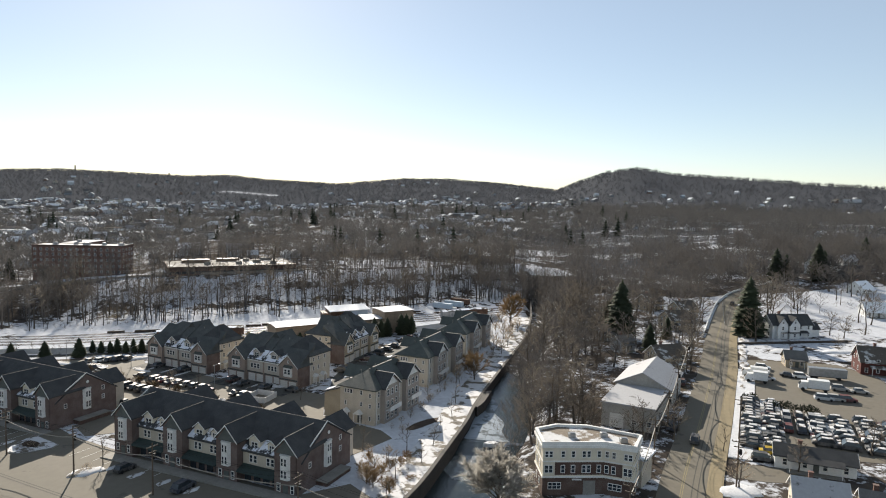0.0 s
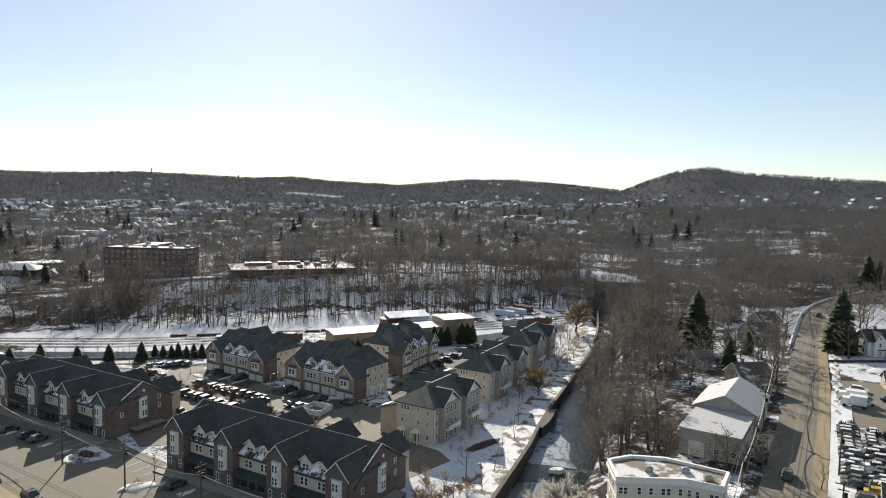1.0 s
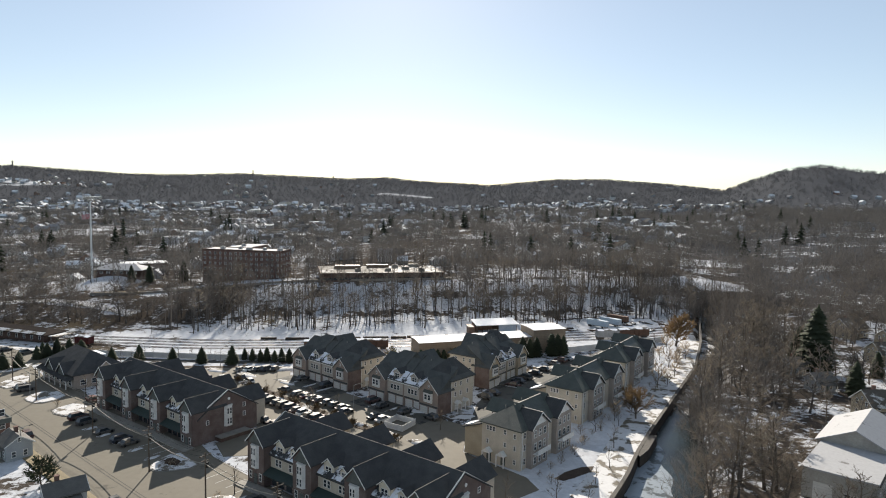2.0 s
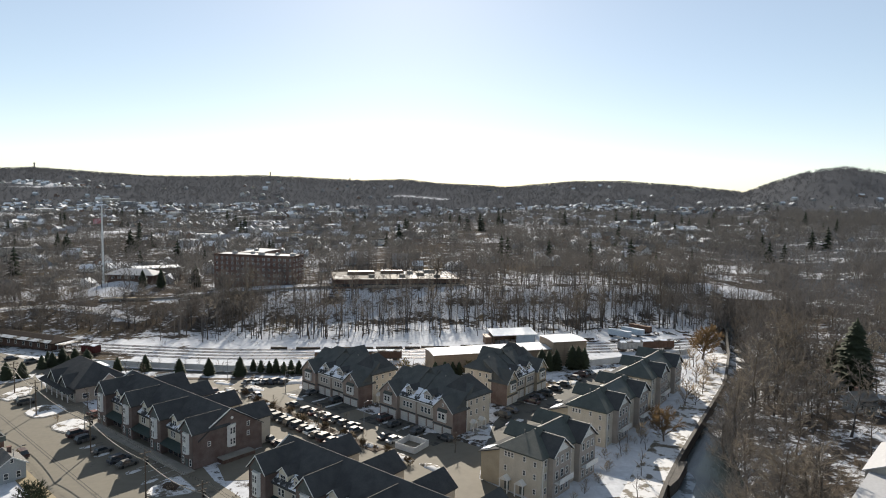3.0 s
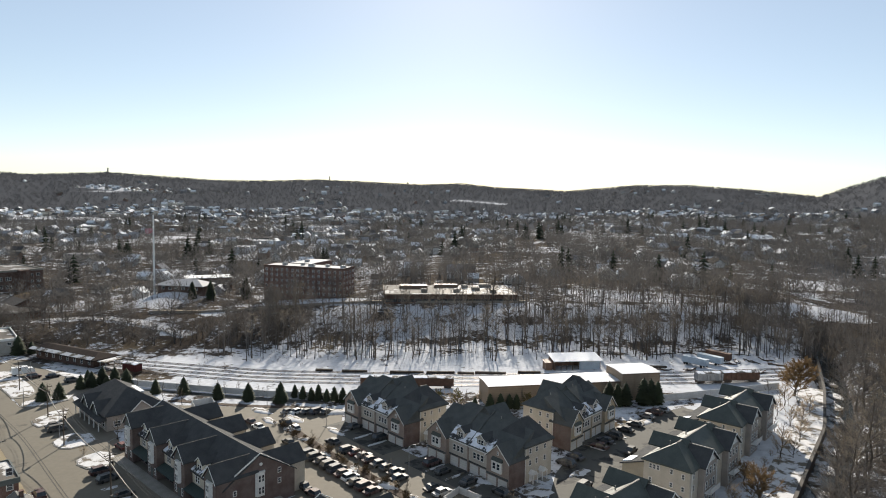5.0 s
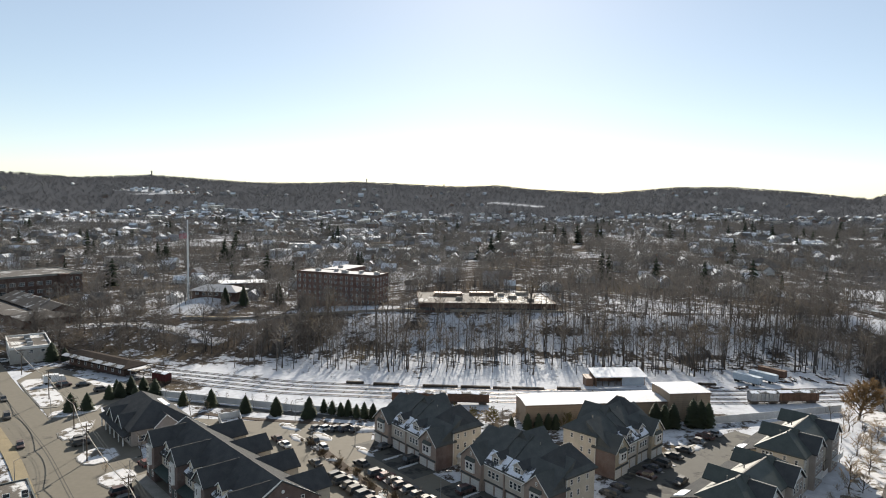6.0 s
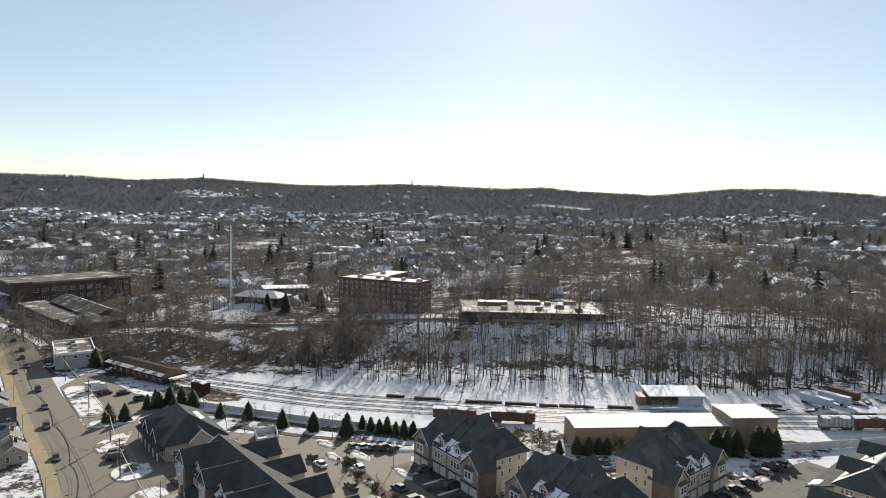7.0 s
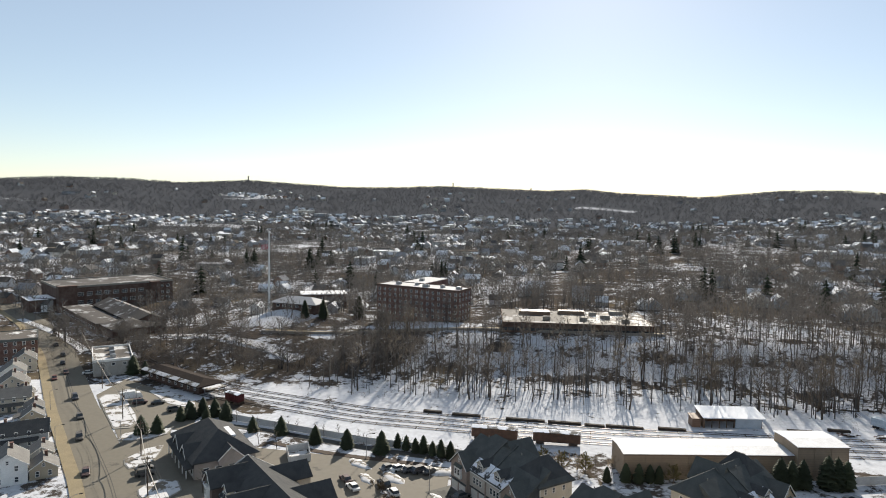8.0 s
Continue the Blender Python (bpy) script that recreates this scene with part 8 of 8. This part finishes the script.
PILE = "low pile of trodden snow on asphalt"
for i, (x, y, a, b, h, spin) in enumerate(((-67.8, 122.6, 3.4, 2.2, 0.5, 40), 
                                          (-103, 193.5, 2.6, 1.4, 0.5, -30), (-95, 188.6, 2.2, 1.1, 0.4, 10), (-85, 181.6, 2.4, 0.9, 0.4, -30), (-74.5, 175.8, 2.8, 1.2, 0.6, -50), (-64, 170.5, 3.4, 1.5, 0.8, -20), (-56, 166.9, 2.6, 1.3, 0.6, -20), (-98, 210.4, 6, 2.5, 0.7, 20), (-119, 204, 5, 2.0, 0.4, -20),
                                          (-46, 180.5, 4, 1.6, 0.5, -28), (-33, 179, 4, 2.2, 0.4, 10), (-26, 191.5, 3.5, 1.5, 0.4, 60), (-14, 232, 4, 2, 0.4, 65), (-107, 201.5, 5.5, 2.2, 0.5, -30), (-112, 197.6, 4.0, 1.6, 0.4, -30), (-90.5, 196.5, 4.2, 1.5, 0.3, -28), (-47.5, 162.6, 4.5, 1.6, 0.5, -28), (-38.5, 158.6, 4.0, 1.4, 0.5, -26))):
    mound(x, y, a, b, h, spin, PILE, seed=i)
for i in range(9):
    mound(-119 + i * 6.6 + (i > 4) * 22, 149.6 - i * 3.05 - (i > 4) * 10, 1.9, 0.9, 0.3, 60, "small heap of snow in a parking bay", seed=40 + i)
for i, (x, y, a, b, spin) in enumerate(((55.6, 115.4, 4.6, 3.2, 20), (122, 226, 9, 3, 20), (140, 224, 9, 3, 10), (-176, 199, 6, 2.4, -30))):
    mound(x, y, a, b, 0.45, spin, "snow lying on a verge", "snow", 60 + i)
for i in range(6, 15):
    # ploughed remains beside the uphill road
    y = 130 + i * 8.5
    k = next(q for q in range(len(LANE) - 1) if LANE[q + 1][1] >= y)
    (xa, ya), (xb, yb) = LANE[k], LANE[k + 1]
    x = xa + (xb - xa) * (y - ya) / (yb - ya) + 9.6
    mound(x, y, 4.6 + (i % 3), 1.3 + 0.3 * (i % 2), 0.25, 64, "ploughed snow beside the pavement", "dirty_snow", 90 + i)
ISLANDS = [[(-89.1, 131.7), (-90.4, 134.5), (-90.2, 138.0), (-89.4, 141.9), (-84.7, 138.9), (-80.7, 136.2), (-80.9, 134.4), (-83.8, 132.3), (-86.6, 131.2)],
           [(-173.7, 174.6), (-175.8, 182.4), (-174.0, 186.9), (-170.5, 183.5), (-166.2, 178.1), (-165.4, 174.0), (-167.0, 171.4), (-170.5, 172.6)],
           [(-153.9, 164.8), (-155.4, 168.4), (-154.8, 171.6), (-150.3, 173.3), (-145.0, 170.2), (-144.2, 166.2), (-145.7, 163.2), (-147.9, 162.1), (-151.4, 163.2)],
           [(-135.9, 156.1), (-138.4, 158.2), (-138.8, 160.9), (-137.7, 164.5), (-134.6, 164.8), (-131.8, 163.4), (-129.6, 160.6), (-128.3, 157.5), (-131.6, 155.2)]]
ISLANDS += [[(-188.1, 182.5), (-191.2, 185.4), (-192.0, 188.5), (-188.6, 193.4), (-183.4, 197.4), (-180.6, 193.0), (-181.6, 187.5), (-184.6, 184.0)],
            [(-231.2, 203.6), (-233.9, 207.7), (-230.2, 211.2), (-225.8, 211.6), (-219.0, 206.6), (-213.4, 203.7), (-204.6, 199.6), (-197.4, 195.2), (-194.6, 190.6), (-198.0, 187.5), (-215.0, 195.6)]]
for pts in ISLANDS:
    cx, cy = sum(p[0] for p in pts) / len(pts), sum(p[1] for p in pts) / len(pts)
    isle = thing("traffic_island", Matrix(), "kerbed island covered by trodden snow", "traffic island", "islands along the street")
    part("kerb", patch(pts, 0.2, 0.3), "concrete", isle)
    part("snow_cover", patch([(cx + (x - cx) * 0.93, cy + (y - cy) * 0.93) for x, y in pts], 0.3, 0.12), "dirty_snow", isle)
lone("garden_bed", patch([(-7.4, 146.6), (-5.6, 150.2), (-2.4, 153.4), (0.2, 154.6), (-0.4, 151.8), (-3.2, 148.6), (-5.6, 146.2)], 0.14, 0.2), "mulch", "dark mulched bed on the snowy terrace", "garden bed")
lone("snow_path", ribbon([(-292, 272), (-272, 276), (-252, 278.3), (-227.5, 277.6), (-206, 274)], -2.2, 2.2, 0.3, 0.3), "dirty_snow", "snowy path on the wooded bank", "path", "", "structure")
mound(-86.6, 136.0, 2.6, 1.6, 0.9, -28, "low mulched hump on a kerbed island", "mulch", 77)
lone("snow_patch", patch([(-224.2, 218.4), (-224.9, 223.2), (-214, 221.4), (-202.1, 220.0), (-193.4, 213.3), (-206.1, 212.5)], 0.16, 0.12), "dirty_snow", "trodden snow on the parking bays before the station", "snow")
lone("verge", ribbon([(-401.4, 265.3), (-374.0, 260.5), (-335.4, 252.4), (-299.0, 240.0)], -2.0, 2.0, 0.2, 0.2), "snow", "snowy verge along the far street", "verge", "", "structure")
lone("verge", ribbon(LANE[3:7], 7.0, 11.6, 0.24, 0.2), "snow", "snowy verge between pavement and car dealer", "verge", "", "structure")
for i, (x, y) in enumerate(((-85.5, 134.5), (-67.6, 122.8), (-140, 161.8), (-102, 194.2), (-92, 187.5), (-86, 183), (-72, 175), (-62, 170), (-79, 178.5))):
    plant(BUSH[i % 2], x, y, 0.55 + 0.1 * (i % 3), 60 * i, "low brown shrub on a planted island", "shrub", "shrub", "shrubs on the islands")
for k in range(16):
    x, y = -97.5 + k * 3.05, 149.3 - k * 1.4 - 3.2
    if k in (4, 5, 6, 7):
        continue
    d = Vector((math.cos(radians(63)), math.sin(radians(63))))
    x2, y2 = x - d.x * 4.8, y - d.y * 4.8
    n_ = Vector((-d.y, d.x)) * 0.07
    lone("bay_line", patch([(x + n_.x, y + n_.y), (x - n_.x, y - n_.y), (x2 - n_.x, y2 - n_.y), (x2 + n_.x, y2 + n_.y)], 0.075, 0.01), "line_white", "worn white parking bay line", "road line", "bay lines", "structure")


# ---- fences and walls ----
def fence(pts, h, mat, label, gap=2.6, name="fence", solid=True):
    f = thing(name, Matrix(), label, "fence")
    for (xa, ya), (xb, yb) in zip(pts, pts[1:]):
        d = Vector((xb - xa, yb - ya))
        n = max(1, int(d.length / gap))
        e = d.normalized()
        s_ = Vector((-e.y, e.x)) * 0.05
        for i in range(n):
            p, q = Vector((xa, ya)) + d * i / n, Vector((xa, ya)) + d * (i + 1) / n
            z0, z1 = land(p.x, p.y), land(q.x, q.y)
            part("post", Solid().box(p.x - 0.08, p.y - 0.08, z0 - 0.2, p.x + 0.08, p.y + 0.08, z0 + h + 0.1), mat, f)
            pn = Solid()
            lo, hi = (0.05, h) if solid else (h - 0.25, h - 0.1)
            pn.add([(p.x - s_.x, p.y - s_.y, z0 + lo), (q.x - s_.x, q.y - s_.y, z1 + lo), (q.x + s_.x, q.y + s_.y, z1 + lo), (p.x + s_.x, p.y + s_.y, z0 + lo), (p.x - s_.x, p.y - s_.y, z0 + hi), (q.x - s_.x, q.y - s_.y, z1 + hi), (q.x + s_.x, q.y + s_.y, z1 + hi), (p.x + s_.x, p.y + s_.y, z0 + hi)],
                   [(3, 2, 1, 0), (4, 5, 6, 7), (0, 1, 5, 4), (1, 2, 6, 5), (2, 3, 7, 6), (3, 0, 4, 7)])
            part("panel", pn, mat, f)
    return f


fence([(-176, 211.5), (-150, 214), (-126, 216.5), (-104, 221.5), (-92, 222)], 2.0, "pale_panel", "pale concrete panel fence along the railway yard", 4.0)
fence([(-9.5, 254), (8, 267), (26, 281)], 2.2, "pale_panel", "pale concrete panel fence along the railway yard", 4.0)
fence([(-134.6, 194.6), (-131.5, 199.2), (-137.6, 205.2), (-141.0, 200.4), (-134.6, 194.6)], 2.0, "pale_panel", "white panel enclosure half full of snow", 3.0)
lone("snow_heap", patch([(-134.7, 195.3), (-132.1, 199.2), (-137.5, 204.5), (-140.3, 200.4)], 0.3, 0.5), "dirty_snow", "snow lying inside the white enclosure", "snow")
fence([(-49.9, 167), (-48.4, 172.6), (-42.9, 170.2), (-44.6, 164.8), (-49.9, 167)], 1.5, "pale_panel", "white panel enclosure on the parking lot", 3.0)
fence([(-2.0, 119), (7, 150.5), (13, 177.8)], 1.0, "metal", "low metal guard rail on the river wall", 3.0, "guard_rail", False)
fence([(118.5, 270), (128, 294), (137, 316)], 0.8, "metal", "metal guard rail beside the uphill road", 3.0, "guard_rail", False)


# ---- poles, lamps and wires ----
def utility_pole(x, y, ang, h=9.6):
    p = thing("utility_pole", Matrix.Translation((x, y, land(x, y))) @ turn(ang), "brown wooden utility pole with crossarms beside the street", "utility pole", "utility poles")
    part("shaft", Solid().cone(0, 0, -0.3, h, 0.17, 0.11, 8), "wood_pole", p)
    part("crossarm", Solid().box(-1.2, -0.07, h - 0.75, 1.2, 0.07, h - 0.6), "wood_pole", p)
    part("crossarm", Solid().box(-0.8, -0.07, h - 1.7, 0.8, 0.07, h - 1.55), "wood_pole", p)
    for dx in (-1.1, -0.5, 0.5, 1.1):
        part("insulator", Solid().cone(dx, 0, h - 0.6, h - 0.4, 0.06, 0.04, 6), "concrete", p)
    part("transformer", Solid().cone(0.38, 0, h - 3.0, h - 2.0, 0.25, 0.25, 10), "tyre", p)
    return p


def street_lamp(x, y, ang, h=8.0):
    p = thing("street_lamp", Matrix.Translation((x, y, land(x, y))) @ turn(ang), "slim grey street lamp with a curved arm", "street lamp", "street lamps")
    part("shaft", Solid().cone(0, 0, -0.2, h, 0.1, 0.06, 8), "metal", p)
    part("arm", Solid().tube((0, 0, h - 0.1), (0.9, 0, h + 0.3), 0.05, 0.04).tube((0.9, 0, h + 0.3), (1.8, 0, h + 0.35), 0.04, 0.04), "metal", p)
    part("lamp_head", Solid().box(1.6, -0.14, h + 0.25, 2.3, 0.14, h + 0.4), "tyre", p)


LINE_A = [(-304, 242), (-242, 212), (-203.9, 194.6), (-172, 178.5), (-149.2, 164.2), (-115.4, 146.4), (-88.4, 131.0), (-69.4, 121.7), (-50.5, 113.1), (-22, 101), (8, 84)]
LINE_B = [(30, 98), (43.5, 128.0), (52.4, 146.0), (62, 167), (76, 198), (96, 240)]
for line in (LINE_A, LINE_B):
    for x, y in line:
        utility_pole(x, y, 62 if line is LINE_A else -26)
    for off, h in ((-1.1, 9.2), (0.5, 9.2), (1.1, 9.2), (0.0, 7.4)):
        for a, b in zip(line, line[1:]):
            d = Vector((b[0] - a[0], b[1] - a[1])).normalized()
            pts = []
            for i in range(9):
                k = i / 8
                x, y = a[0] + (b[0] - a[0]) * k - d.y * off, a[1] + (b[1] - a[1]) * k + d.x * off
                pts.append(Vector((x, y, land(a[0], a[1]) * (1 - k) + land(b[0], b[1]) * k + h - 1.6 * 4 * k * (1 - k) * 0.6)))
            w = Solid()
            rr = 0.03 if h > 8 else 0.11
            side = Vector((-d.y, d.x, 0))
            w.add([p + side * (rr * math.cos(g)) + Vector((0, 0, rr * math.sin(g))) for p in pts for g in (0, 2.09, 4.19)],
                  [(3 * i + g, 3 * i + (g + 1) % 3, 3 * i + 3 + (g + 1) % 3, 3 * i + 3 + g) for i in range(8) for g in range(3)] + [(2, 1, 0), (24, 25, 26)])
            # lower bundle is coloured pale to carry the sun on it
            lone("overhead_wire", w, "tyre" if h > 8 else "concrete", "thin dark overhead wire slung between poles" if h > 8 else "thick bundle of overhead cables between poles, pale as if sunlit", "wire", "overhead wires")
utility_pole(55, 116.5, -26)
utility_pole(66.5, 141.0, -26)
for x, y, a in ((-127.3, 157.3, 60), (-185.6, 181.8, -120), (-154.7, 167.6, -120), (-120, 131, 60), (-150, 147, 60), (-196, 169.5, 60), (-232, 188, 60), (-120, 208, 30), (-95, 199, 30), (-62, 178, 30), (-212, 205, 60)):
    street_lamp(x, y, a, 6.5)

# tall white mast with a flag
mz = land(-266, 318.5)
mast = thing("flag_mast", Matrix.Translation((-266, 318.5, mz)), "very tall white tapered mast with a flag", "mast")
part("shaft", Solid().cone(0, 0, -0.5, 20, 0.62, 0.5, 12).cone(0, 0, 20, 47.2 - mz, 0.5, 0.34, 12), "paint_white", mast)
part("cap", Solid().cone(0, 0, 47.2 - mz, 47.9 - mz, 0.45, 0.1, 10), "paint_white", mast)
s = Solid()
xs = [i * 0.8 for i in range(7)]
s.v = [(-0.5 - a, q + 0.3 * math.sin(a), z - a * 0.12) for a in xs for q in (0.0, 0.04) for z in (32.5, 35.2)]
s.f = [f for i in range(6) for k in (4 * i,) for f in ((k, k + 4, k + 5, k + 1), (k + 2, k + 3, k + 7, k + 6), (k, k + 2, k + 6, k + 4), (k + 1, k + 5, k + 7, k + 3))] + [(0, 1, 3, 2), (24, 26, 27, 25)]
part("flag", s, "flag", mast, "red and white flag hanging from the mast")
# lookout tower and radio mast on the ridge
for x, y, h in ((-2330, 2245, 22), (-1560, 2800, 20), (-1250, 3010, 12)):
    t = thing("hill_tower", Matrix.Translation((x, y, land(x, y))), "small dark tower on the wooded ridge", "tower")
    part("shaft", Solid().cone(0, 0, -2, h, 3.5, 2.5, 8), "concrete", t)
    part("head", Solid().cone(0, 0, h, h + 4, 4.0, 3.6, 8), "concrete", t)

# planting along the riverside facades
for i in range(26):
    k = i / 25
    x, y = -10.5 + 34 * k + 0.6 * (i % 3), 147 + 92 * k + 0.5 * (i % 2)
    if not any(in_box(x, y, a, b, c, l, 15.5, 0.2) for a, b, c, l in ((-13.9, 148.2, 64, 21), (-2.4, 179.4, 67, 27), (9.2, 211.5, 69, 28))):
        plant(BUSH[i % 2], x, y, 0.45 + 0.12 * (i % 3), 37 * i, "low bare shrub before the townhouse wall", "shrub", "shrub", "shrubs along the facade")
